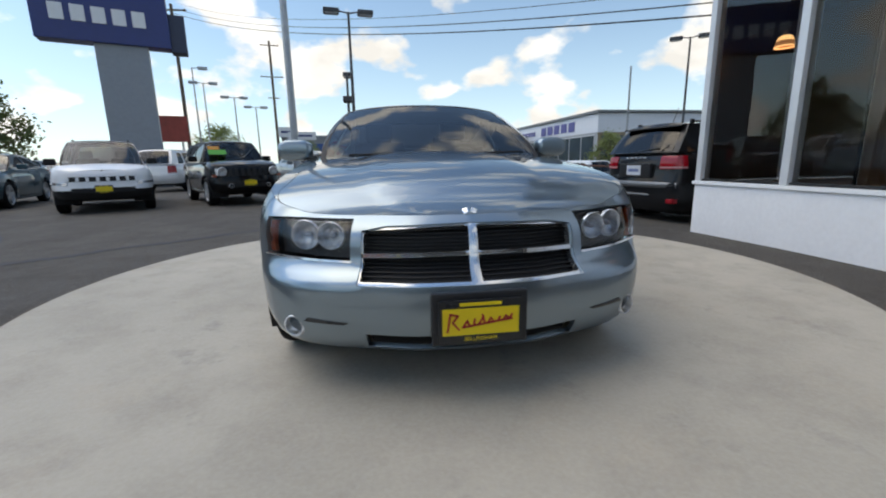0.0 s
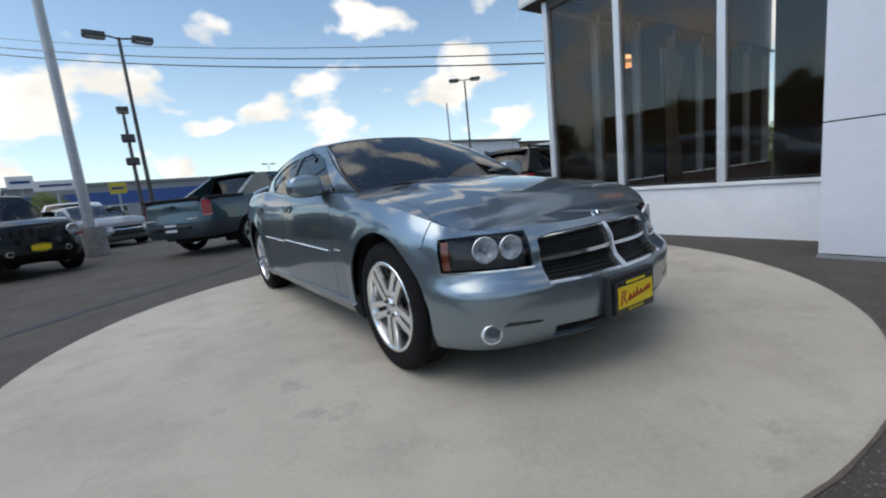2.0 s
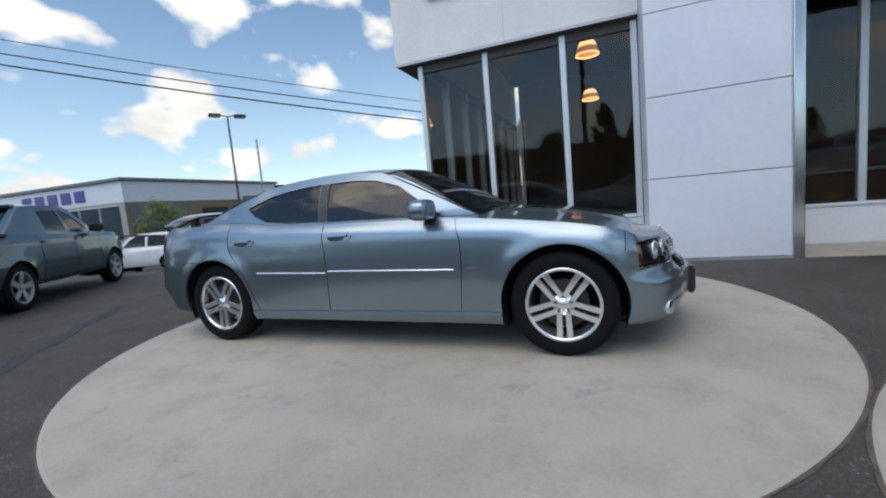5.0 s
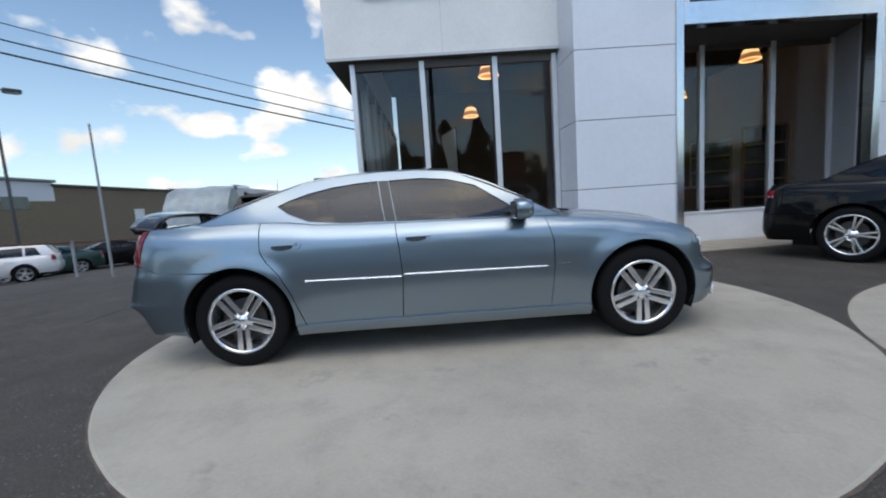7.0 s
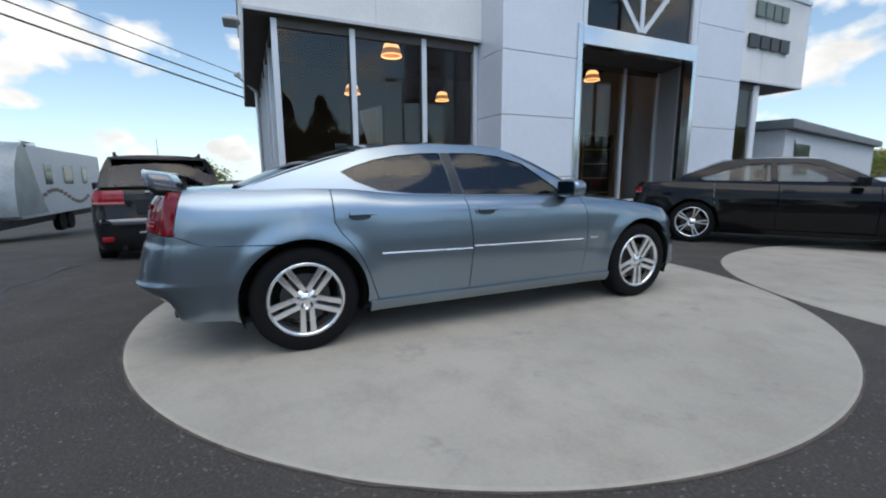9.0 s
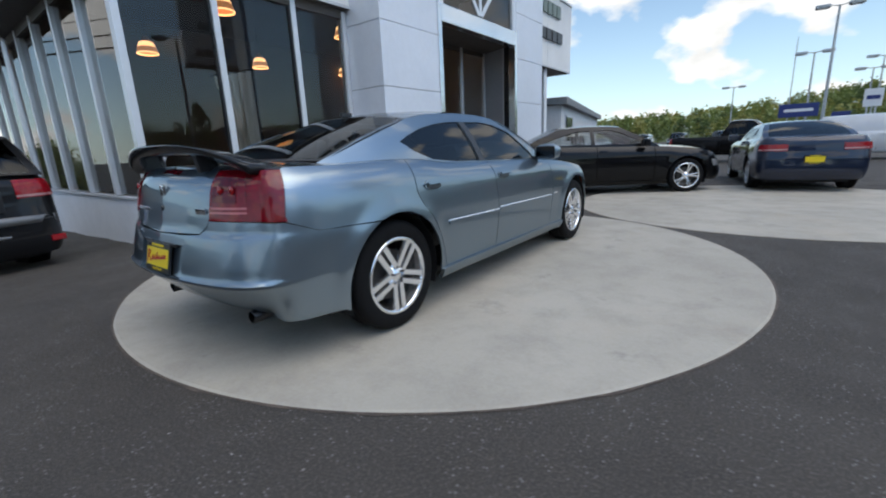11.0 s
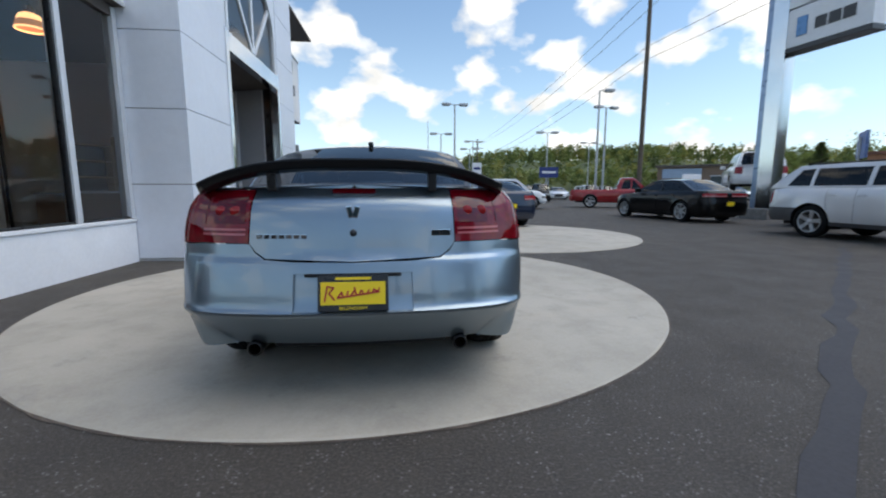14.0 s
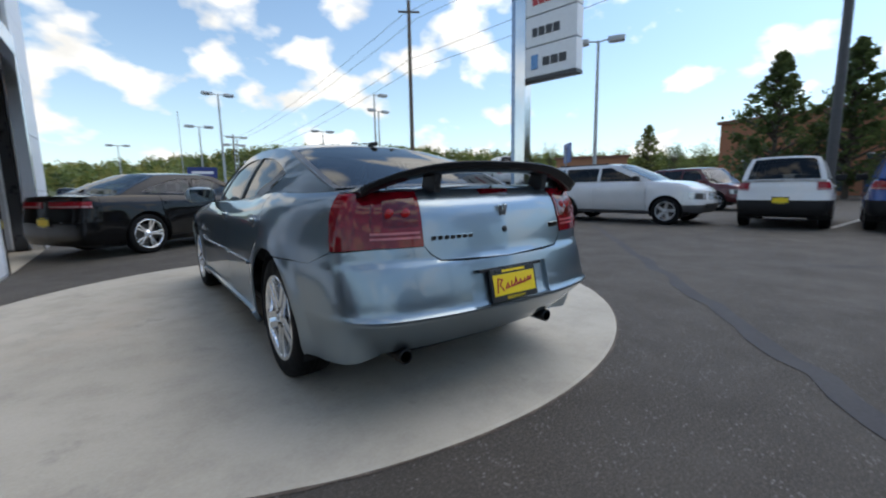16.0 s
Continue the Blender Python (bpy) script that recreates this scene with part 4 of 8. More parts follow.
        mid_low = [(s_p, 0.298), (B.total, 0.298), (B.total, 0.515), (s_p, 0.515)]
        mid_top = [(s_p, 0.690), (B.total, 0.690), (B.total, 0.738), (s_p, 0.742)]
        pieces += [flip(m, k) for m in (main, mid_low, mid_top)]
    T = B.total

    def back(poly, k):
        """A tail polygon in a chart that runs unbroken across the middle of the car."""
        return [(k * (T - abs(u)), z) for u, z in poly]

    def back_map(out=0.0):
        return lambda u, z: B.p((T - abs(u)) if u >= 0 else -(T - abs(u)), z, out)

    tail_pieces = [back(p, 1 if sum(u for u, _ in p) > 0 else -1) for p in pieces]
    bumper = part("rear_bumper", sheet(tail_pieces, back_map(), 0.03, 0.012, 0.02, out_far), PAINT, car)
    w_p = T - s_p + 0.004
    part("plate_recess", sheet([[(-w_p, 0.51), (w_p, 0.51), (w_p, 0.695), (-w_p, 0.695)]], back_map(-0.020), 0.05, 0.05, 0.0, out_far), PAINT, bumper)
    part("recess_lamp_bar", boxed((-0.22, 2.480, 0.676), (0.22, 2.516, 0.692), 0.004), SATIN_BLACK, bumper)
    pl2 = dealer_plate(car, 0, 2.532, 0.603, 1, tilt=-12, town=True)
    script(pl2)
    part("rear_valance", sheet([[(-0.46, 0.235), (0.46, 0.235), (0.46, 0.31), (-0.46, 0.31)]], lambda x, z: Vector((x, 2.24 - 0.12 * x * x - (0.285 - z) * 0.6, z)), 0.1, 0.05, 0.01, lambda c: Vector((0, 1, 0))), BLACK, car)
    for k in (1, -1):
        part("exhaust_tip", lathe([(0.030, -0.02), (0.034, -0.02), (0.038, -0.016), (0.038, 0.16), (0.033, 0.16), (0.033, -0.01)], 24), plain("burnt_steel", (0.05, 0.05, 0.052), 0.35, 1.0), car, "dark metal exhaust tip", smooth=True).matrix_basis = pose(k * 0.525, 2.30, 0.272, 0, 0, -90)
    # boot lid: top and rear face
    s_b0, s_b1 = B.s_y(1.93), B.s_r(0.40)
    deck = sheet([[(s_b0, -0.84), (B.s_y(2.20), -0.84), (B.s_y(2.32), -0.80), (B.s_r(0.60), -0.90), (B.s_r(0.50), -0.985), (T - 0.02, -0.99), (T - 0.02, 0.99), (B.s_r(0.50), 0.985), (B.s_r(0.60), 0.90), (B.s_y(2.32), 0.80), (B.s_y(2.20), 0.84), (s_b0, 0.84)]],
                 lambda s, v: B.bonnet(s, v, crown), 0.05, 0.06, 0.012, lambda c: Vector((0, 0, 1)))
    faces = []
    for k in (1, -1):
        f = [(s_t - 0.002, 0.828), (B.s_r(0.465), 0.789), (B.s_r(0.415), 0.757), (T, 0.7435), (T, B.ze(T))] + [(T + (s_t - T) * i / 8, B.ze(T + (s_t - T) * i / 8)) for i in range(1, 9)]
        faces.append(back(f, k))
    boot = part("boot_lid", join(deck, sheet(faces, back_map(), 0.03, 0.03, 0.014, out_far)), PAINT, car)
    # deck shoulders beside the lid
    for k in (1, -1):
        sh = [(B.s_y(1.85), 0.847), (B.s_y(2.20), 0.847), (B.s_y(2.30), 0.84), (B.s_r(0.62), 0.95), (B.s_r(0.7), 1.0), (B.s_y(2.25), 1.0), (B.s_y(1.85), 1.0)]
        b = sheet([sh], lambda s, v: B.bonnet(s, v, crown), 0.05, 0.05, 0.01, lambda c: Vector((0, 0, 1)))
        if k < 0:
            for v in b.verts:
                v.co.x *= -1
            bmesh.ops.reverse_faces(b, faces=list(b.faces))
        part("rear_shoulder", b, PAINT, car)
    # tail lamps
    for k in (1, -1):
        outer = [(s_t - 0.006, 0.826), (B.s_r(0.75), 0.827), (s_tl + 0.004, 0.818), (B.s_y(2.205) + 0.004, 1.066), (B.s_r(0.78), 1.070), (s_t - 0.006, 1.072)]
        tl = part("tail_lamp", sheet([flip(outer, k)], lambda s, z: B.p(s, z, 0.006), 0.025, 0.02, 0.03, out_far), SEDAN_RED, car, "large red tail lamp with a lighter lower band")
        for (u0, u1) in ((0.50, 0.70), (0.74, 0.775)):
            a, b = B.s_r(u0 + 0.02), B.s_r(u1)
            part("dark_field", sheet([flip([(a, 0.918), (b, 0.916), (b, 1.035), (a, 1.042)], k)], lambda s, z: B.p(s, z, 0.0085), 0.05, 0.05, 0.006, out_far), RED_DEEP, tl)
        for z0 in (0.862, 0.884):
            part("light_bar", sheet([flip([(s_t - 0.02, z0), (B.s_r(0.77), z0), (B.s_r(0.77), z0 + 0.010), (s_t - 0.02, z0 + 0.010)], k)], lambda s, z: B.p(s, z, 0.0095), 0.05, 0.05, 0.004, out_far), plain("pink_lens", (0.46, 0.12, 0.13), 0.10), tl)
        for xs in (0.575, 0.66):
            c = B.p(k * B.s_r(xs), 0.972, 0.006)
            part("bulb_ring", lathe([(0.0, 0.006), (0.016, 0.005), (0.026, 0.0)], 20), glowred, tl, smooth=True).matrix_basis = Matrix.Translation(c) @ pose(0, 0, 0, 0, 0, 90)
    # badges and lock on the boot
    part("high_brake_lamp", sheet([[(-0.10, 1.058), (0.10, 1.058), (0.10, 1.078), (-0.10, 1.078)]], lambda x, z: Vector((x, B.p(T, z).y + 0.006, z)), 0.1, 0.1, 0.02, lambda c: Vector((0, 1, 0))), RED_DEEP, boot)
    yb = lambda z, x=0.0: B.p(B.s_r(abs(x)) if x else T, z).y
    for k in (1, -1):
        bm = bmesh.new()
        box(bm, (-0.013, -0.004, -0.030), (0.013, 0.006, 0.026), 0.004, Matrix.Translation((k * 0.015, yb(0.97) + 0.004, 0.972)) @ pose(0, 0, 0, 0, k * 14, 0))
        part("boot_badge", bm, CHROME, boot)
    part("boot_lock", lathe([(0.0, 0.007), (0.013, 0.006), (0.017, 0.0), (0.018, -0.006)], 24), SATIN_BLACK, boot, smooth=True).matrix_basis = pose(0, yb(0.872), 0.872, 0, 0, 90)
    for i in range(7):
        x = 0.43 - i * 0.034
        part("letter_bar", boxed((x - 0.013, yb(0.858, x) - 0.002, 0.848), (x + 0.013, yb(0.858, x) + 0.004, 0.868), 0.002), CHROME, boot)
    for x, w in ((-0.385, 0.020), (-0.412, 0.006), (-0.437, 0.020)):
        part("letter_bar", boxed((x - w, yb(0.868, abs(x)) - 0.002, 0.855), (x + w, yb(0.868, abs(x)) + 0.004, 0.884), 0.002), CHROME, boot)
    for k in (1, -1):
        for x in (-0.895, -0.915, -0.94, -0.965):
            s = B.s_y(x)
            part("wing_badge", sheet([[(k * s, 0.617), (k * (s + 0.016), 0.617), (k * (s + 0.016), 0.632), (k * s, 0.632)]], lambda s, z: B.p(s, z, 0.004), 0.1, 0.1, 0.004, out_side), CHROME, car)
    # spoiler: a bowed blade on two posts that sweeps down to the wings
    sp = bmesh.new()
    rows = []
    for i in range(49):
        t = -1 + 2 * i / 48
        x = 0.728 * t
        lift = 0.112 * (1 - abs(t) ** 3.0)
        y = 2.372 - 0.12 * abs(t) ** 2.2
        z = 1.068 + lift
        ch = 0.185 + 0.03 * abs(t)
        th = 0.016
        prof = [(-ch * 0.5, -0.004), (-ch * 0.2, th * 0.75), (ch * 0.25, th * 1.1 + 0.008), (ch * 0.5, th + 0.018), (ch * 0.485, th + 0.008), (ch * 0.33, -th * 1.1), (ch * 0.1, -th * 1.4), (-ch * 0.2, -th)]
        rows.append([sp.verts.new((x, y + a, z + b)) for a, b in prof])
    for A, C in zip(rows, rows[1:]):
        for j in range(8):
            sp.faces.new((A[j], A[(j + 1) % 8], C[(j + 1) % 8], C[j]))
    sp.faces.new(rows[0])
    sp.faces.new(rows[-1])
    bmesh.ops.recalc_face_normals(sp, faces=sp.faces)
    spoiler = part("spoiler", sp, GLOSS_BLACK, car, "gloss black bowed spoiler blade", smooth=True)
    for k in (1, -1):
        part("spoiler_post", prism([(2.285, 1.065), (2.395, 1.065), (2.415, 1.175), (2.325, 1.175)], k * 0.375 - 0.02, k * 0.375 + 0.02, 0.004), SATIN_BLACK, spoiler)
    # cabin
    spec = dict(belt=1.0, lean=0.235,
                base=[(-1.0, 0.735), (-0.6, 0.79), (0.0, 0.815), (0.6, 0.82), (1.0, 0.81), (1.4, 0.775), (1.7, 0.725), (1.95, 0.67)],
                rail=[(-0.98, 0.968), (-0.62, 1.168), (-0.40, 1.282), (-0.25, 1.343), (-0.1, 1.382), (0.15, 1.405), (0.45, 1.408), (0.80, 1.388), (1.05, 1.352), (1.30, 1.293), (1.55, 1.212), (1.75, 1.132), (1.92, 1.068)],
                panes=[[(-0.69, 0.998), (0.318, 1.018), (0.37, 1.337), (0.12, 1.340), (-0.08, 1.320), (-0.30, 1.258)],
                       [(0.405, 1.022), (0.72, 1.032), (0.98, 1.058), (1.14, 1.122), (1.235, 1.190), (1.13, 1.232), (0.98, 1.278), (0.80, 1.312), (0.60, 1.332), (0.455, 1.337)]],
                ws=(-0.98, 0.968, -0.15, 1.371), bl=(1.06, 1.350, 1.84, 1.092), crown=0.046, bow_f=0.055, bow_r=0.05, strip=(-0.98, 1.92), trim=True, bl_border=SATIN_BLACK)
    cabin(B, spec, car, 0.035, PAINT, GLASS_CAR, tinted_glass("rear_screen_glass", (0.22, 0.24, 0.25)), tinted_glass("smoked_glass", (0.09, 0.095, 0.10), ior=1.6))
    for k in (1, -1):
        part("b_pillar_trim", sheet([[(0.322, 1.020), (0.402, 1.024), (0.450, 1.336), (0.372, 1.336)]], lambda y, z: Vector((-k * (lerp(spec["base"], y) - 0.235 * (0.55 * ((z - 1) / 0.408) + 0.45 * ((z - 1) / 0.408) ** 2) + 0.003), y, z)), 0.2, 0.06, 0.006, out_side), SATIN_BLACK, car)
    # parcel shelf, cowl, wipers, dashboard, wheel and seats
    part("parcel_shelf", boxed((-0.66, 1.30, 1.0), (0.66, 1.86, 1.05), 0.01), LEATHER, car)
    cb = bmesh.new()
    rows = []
    for i in range(17):
        v = -1 + i / 8
        rows.append([cb.verts.new((0.74 * v, -0.80 + 0.0 * v, 0.966 + 0.046 * (1 - abs(v) ** 2.4))), cb.verts.new((0.735 * v, -1.0 - 0.115 * (1 - v * v), 0.958 + 0.02 * (1 - v * v)))])
    bmesh.ops.delete(cb, geom=list(cb.verts), context="VERTS")
    rows = []
    for i in range(17):
        v = -1 + i / 8
        rows.append([cb.verts.new((0.76 * v, -0.72, 0.962)), cb.verts.new((0.76 * v, -1.12 - 0.0 * (1 - v * v), 0.955 + 0.025 * (1 - v * v)))])
    for A, C in zip(rows, rows[1:]):
        cb.faces.new((A[0], A[1], C[1], C[0]))
    part("cowl", cb, BLACK, car)
    for x0, x1 in ((0.05, 0.60), (-0.55, 0.02)):
        part("wiper", tubed((x0, -1.075, 1.006), (x1, -1.04, 1.012), 0.008, 0.006, 6), BLACK, car)
    part("dashboard", boxed((-0.70, -0.78, 0.80), (0.70, -0.36, 0.985), 0.05), BLACK, car)
    part("steering_wheel", lathe([(0.165, -0.012), (0.185, -0.012), (0.185, 0.012), (0.165, 0.012), (0.165, -0.012)], 32), BLACK, car).matrix_basis = pose(0.37, -0.26, 0.93, 0, 25, 90)
    seats(car, ((0.22, True),), 0.37, 0.62, LEATHER)
    seats(car, ((0.86, False),), 0.37, 0.52, LEATHER)
    part("floor_pan", boxed((-0.72, -1.95, 0.19), (0.72, 1.95, 0.24), 0.02), BLACK, car)
    part("engine_bay", boxed((-0.48, -2.10, 0.25), (0.48, -1.0, 0.66), 0.02), BLACK, car)
    part("boot_well", boxed((-0.60, 1.30, 0.30), (0.60, 2.22, 0.72), 0.02), BLACK, car)
    # door mirrors
    for k in (1, -1):
        bm = bmesh.new()
        bmesh.ops.create_uvsphere(bm, u_segments=24, v_segments=14, radius=1)
        for v in bm.verts:
            x, y, z = v.co
            y = max(-0.62 * (1 - 0.25 * z * z), min(y, 0.45))
            sgn = lambda a, p: math.copysign(abs(a) ** p, a)
            v.co = Vector((sgn(x, 0.72) * 0.125, y * 0.115, sgn(z, 0.72) * 0.076))
        bmesh.ops.translate(bm, vec=(-k * 0.965, -0.60, 1.055), verts=bm.verts)
        mir = part("door_mirror", bm, PAINT, car, smooth=True)
        part("mirror_glass", boxed((-0.095, -0.004, -0.055), (0.095, 0.004, 0.055), 0.002), MIRROR, mir).matrix_basis = pose(-k * 0.965, -0.545, 1.055)
        part("mirror_foot", boxed((-k * 0.90 - 0.06, -0.66, 0.985), (-k * 0.90 + 0.09, -0.56, 1.02), 0.012), SATIN_BLACK, mir)
    part("roof_aerial", boxed((-0.018, 1.02, 1.405), (0.018, 1.12, 1.435), 0.01), SATIN_BLACK, car)
    liner(B, car, 0.925, wheels, 0.355)
    put_wheels(car, 0.903, wheels, 0.355, 0.245, 0.225, "double", ALLOY)
    return car


def script(pl):
    """A slanting red brush line instead of the dealer's mark."""
    pts = [(-0.44, -0.30, -0.40, 0.30), (-0.40, 0.30, -0.30, 0.24), (-0.30, 0.24, -0.37, 0.02), (-0.37, 0.02, -0.29, -0.24), (-0.24, -0.16, -0.18, 0.06), (-0.18, 0.06, -0.15, -0.14), (-0.10, -0.12, -0.08, 0.10),
           (-0.04, -0.10, 0.02, 0.12), (0.02, 0.24, 0.05, -0.06), (0.09, -0.06, 0.13, 0.12), (0.13, 0.12, 0.17, -0.02), (0.22, -0.02, 0.25, 0.14), (0.29, 0.02, 0.33, 0.17), (0.33, 0.17, 0.37, 0.04), (0.37, 0.04, 0.41, 0.20), (-0.24, -0.16, 0.41, 0.06)]
    for x0, z0, x1, z1 in pts:
        a, b = Vector((x0 * 0.29, -0.0105, z0 * 0.115 - 0.002)), Vector((x1 * 0.29, -0.0105, z1 * 0.115 - 0.002))
        d = b - a
        bm = bmesh.new()
        box(bm, (-d.length / 2 - 0.002, -0.001, -0.0035), (d.length / 2 + 0.002, 0.001, 0.0035))
        bmesh.ops.rotate(bm, cent=(0, 0, 0), matrix=Matrix.Rotation(-math.atan2(d.z, d.x), 3, "Y"), verts=bm.verts)
        bmesh.ops.translate(bm, vec=(a + b) / 2, verts=bm.verts)
        part("brush_stroke", bm, RED_INK, pl)


glowred = plain("bright_red_reflector", (0.30, 0.008, 0.010), 0.08, vary=0.3, scale=40)
build_sedan()


# ---- the ground and the concrete pads ----
bm = bmesh.new()
ticks = [-900, -500, -250, -120, -60, -30, -15, -8, -4, 0, 2, 3, 4, 5, 6, 8, 10, 13, 16, 20, 26, 34, 45, 60, 90, 150, 300, 900]


def ground_z(x, y):
    """The lot is level but falls away behind the showroom's far end."""
    fall = max(0.0, x - 3.2) + 0.6 * max(0.0, y - 8.0) * smooth01((x - 2.0) / 6.0)
    return -min(1.3, 0.065 * fall) * smooth01((y - 0.6) / 2.0)


net = [[bm.verts.new((x, y, ground_z(x, y))) for x in ticks] for y in ticks]
for i in range(len(ticks) - 1):
    for j in range(len(ticks) - 1):
        bm.faces.new((net[i][j], net[i][j + 1], net[i + 1][j + 1], net[i + 1][j]))
tagged(part("ground", bm, ASPHALT, smooth=True), "dark worn asphalt of the car lot with pale grit", "ground", kind="structure")


JOINT = plain("brown_grit", (0.10, 0.078, 0.062), 0.95, vary=0.4, scale=9, bump=0.5)


def pad(cx, cy, r, label):
    bm = bmesh.new()
    rings = []
    for rr, z in ((0.0, 0.010), (r * 0.5, 0.010), (r - 0.02, 0.010), (r, 0.003), (r + 0.004, -0.02)):
        if rr == 0:
            rings.append([bm.verts.new((cx, cy, z))])
            continue
        ring = []
        for i in range(160):
            a = 2 * math.pi * i / 160
            q = rr + (0.006 * noise.noise((math.cos(a) * 9, math.sin(a) * 9, cx)) if rr > r * 0.6 else 0)
            ring.append(bm.verts.new((cx + q * math.cos(a), cy + q * math.sin(a), z)))
        rings.append(ring)
    for i in range(160):
        j = (i + 1) % 160
        bm.faces.new((rings[0][0], rings[1][i], rings[1][j]))
        for A, B in zip(rings[1:], rings[2:]):
            bm.faces.new((A[i], B[i], B[j], A[j]))
    ob = tagged(part("display_pad", bm, CONCRETE), label, "concrete pad", "round display pads", "structure")
    # gritty joint where the asphalt meets the slab
    jt = bmesh.new()
    ring = []
    for i in range(320):
        a = 2 * math.pi * i / 320
        w = 0.006 + 0.022 * abs(noise.noise((math.cos(a) * 14, math.sin(a) * 14, cy)))
        ring.append([jt.verts.new((cx + q * math.cos(a), cy + q * math.sin(a), z)) for q, z in ((r - 0.004, 0.0045), (r + w, 0.004))])
    for i in range(320):
        A, B = ring[i], ring[(i + 1) % 320]
        jt.faces.new((A[0], A[1], B[1], B[0]))
    part("joint", jt, JOINT, ob)
    return ob


pad(0.132, -0.272, 2.985, "round stained concrete display pad under the sedan")
pad(-2.75, -5.6, 3.05, "second round concrete display pad in the asphalt")


# ---- the showroom ----
X_WIN, X_COL, X_FAS = 3.77, 2.92, 3.65
Y_END, Y_COL_A, Y_COL_A2, Y_COL_B, Y_COL_B2, Y_END_B = 1.31, -2.38, -4.02, -7.40, -9.02, -11.15
Z_SILL, Z_HEAD, Z_FAS, Z_TOP = 0.66, 3.50, 3.68, 5.9


def wall_piece(name, lo, hi, material, label, bevel=0.004):
    return tagged(part(name, boxed(lo, hi, bevel), material), label, "wall", kind="structure")


def clear_back():
    n = Nodes("clear_inner_face")
    n.nt.nodes.remove(n.bsdf)
    t = n.node("BsdfTransparent")
    n.link(t.outputs[0], n.out.inputs[0])
    return n.mat


CLEAR_BACK = clear_back()


def pane(lo, hi, axis, parent):
    """A thick sheet of glass whose outer face, towards axis, carries the reflection."""
    ob = part("pane", boxed(lo, hi), GLASS_SHOP, parent)
    ob.data.materials.append(CLEAR_BACK)
    for p in ob.data.polygons:
        if p.normal.dot(Vector(axis)) < 0.5:
            p.material_index = 1
    return ob


def window_run(name, ys, x, label):
    """A glazed front along y at x: dwarf wall, ledge, posts and panes. ys: post middles."""
    y0, y1 = max(ys), min(ys)
    wall = wall_piece("wall_" + name, (x, y1, -0.4), (x + 0.22, y0, Z_SILL - 0.045), WHITE_WALL, "low white stucco wall under the showroom windows")
    led = part("window_ledge", boxed((x - 0.025, y1, Z_SILL - 0.042), (x + 0.22, y0 + 0.025, Z_SILL), 0.004), WHITE_WALL, wall)
    win = tagged(thing("window_" + name), label, "window", kind="structure")
    for i, y in enumerate(sorted(ys, reverse=True)):
        yy = y - 0.045 if i == 0 else (y + 0.045 if i == len(ys) - 1 else y)
        part("window_post", boxed((x - 0.005, yy - 0.045, Z_SILL + 0.003), (x + 0.13, yy + 0.045, Z_HEAD + 0.12), 0.006), MULLION, win)
    s = sorted(ys)
    for a, b in zip(s, s[1:]):
        pane((x + 0.055, a + 0.04, Z_SILL + 0.02), (x + 0.063, b - 0.04, Z_HEAD + 0.05), (-1, 0, 0), win)
        part("frame_rail", boxed((x + 0.02, a + 0.046, Z_SILL + 0.003), (x + 0.10, b - 0.046, Z_SILL + 0.03), 0.003), SATIN_BLACK, win)
        part("frame_side", boxed((x + 0.02, a + 0.046, Z_SILL + 0.031), (x + 0.09, a + 0.072, Z_HEAD - 0.01), 0.003), SATIN_BLACK, win)
    part("window_head", boxed((x + 0.01, s[0], Z_HEAD), (x + 0.12, s[-1], Z_FAS + 0.02)), SOFFIT, win)
    return win


window_run("north", [1.31, 0.04, -1.257, -2.365], X_WIN, "tall dark showroom glazing with white aluminium posts")
window_run("south", [-9.05, -10.1, -11.15], X_WIN, "tall showroom glazing with white posts")


def end_run(ys_x, y, name):
    """The glazed end of the building, along x, at y."""
    xs = sorted(ys_x)
    wall = wall_piece("wall_" + name, (xs[0] + 0.004, y - 0.22, -1.2), (xs[-1], y - 0.003, Z_SILL - 0.045), WHITE_WALL, "low white stucco wall at the building's end")
    part("window_ledge", boxed((xs[0], y - 0.22, Z_SILL - 0.042), (xs[-1], y + 0.022, Z_SILL - 0.002), 0.004), SILL_GREY, wall)
    win = tagged(thing("window_" + name), "row of tall panes with white posts at the building's end", "window", kind="structure")
    for x in xs[1:]:
        part("window_post", boxed((x - 0.045, y - 0.13, Z_SILL + 0.003), (x + 0.045, y + 0.005, Z_HEAD + 0.12), 0.006), MULLION, win)
    for a, b in zip(xs, xs[1:]):
        pane((a + 0.04, y - 0.063, Z_SILL + 0.02), (b - 0.04, y - 0.055, Z_HEAD + 0.05), (0, 1, 0), win)
    part("window_head", boxed((xs[0] + 0.1, y - 0.12, Z_HEAD), (xs[-1], y - 0.01, Z_FAS + 0.02)), SOFFIT, win)


end_run([X_WIN, 5.05, 6.33, 7.61, 8.89, 10.17, 11.45, 12.73], Y_END, "end")

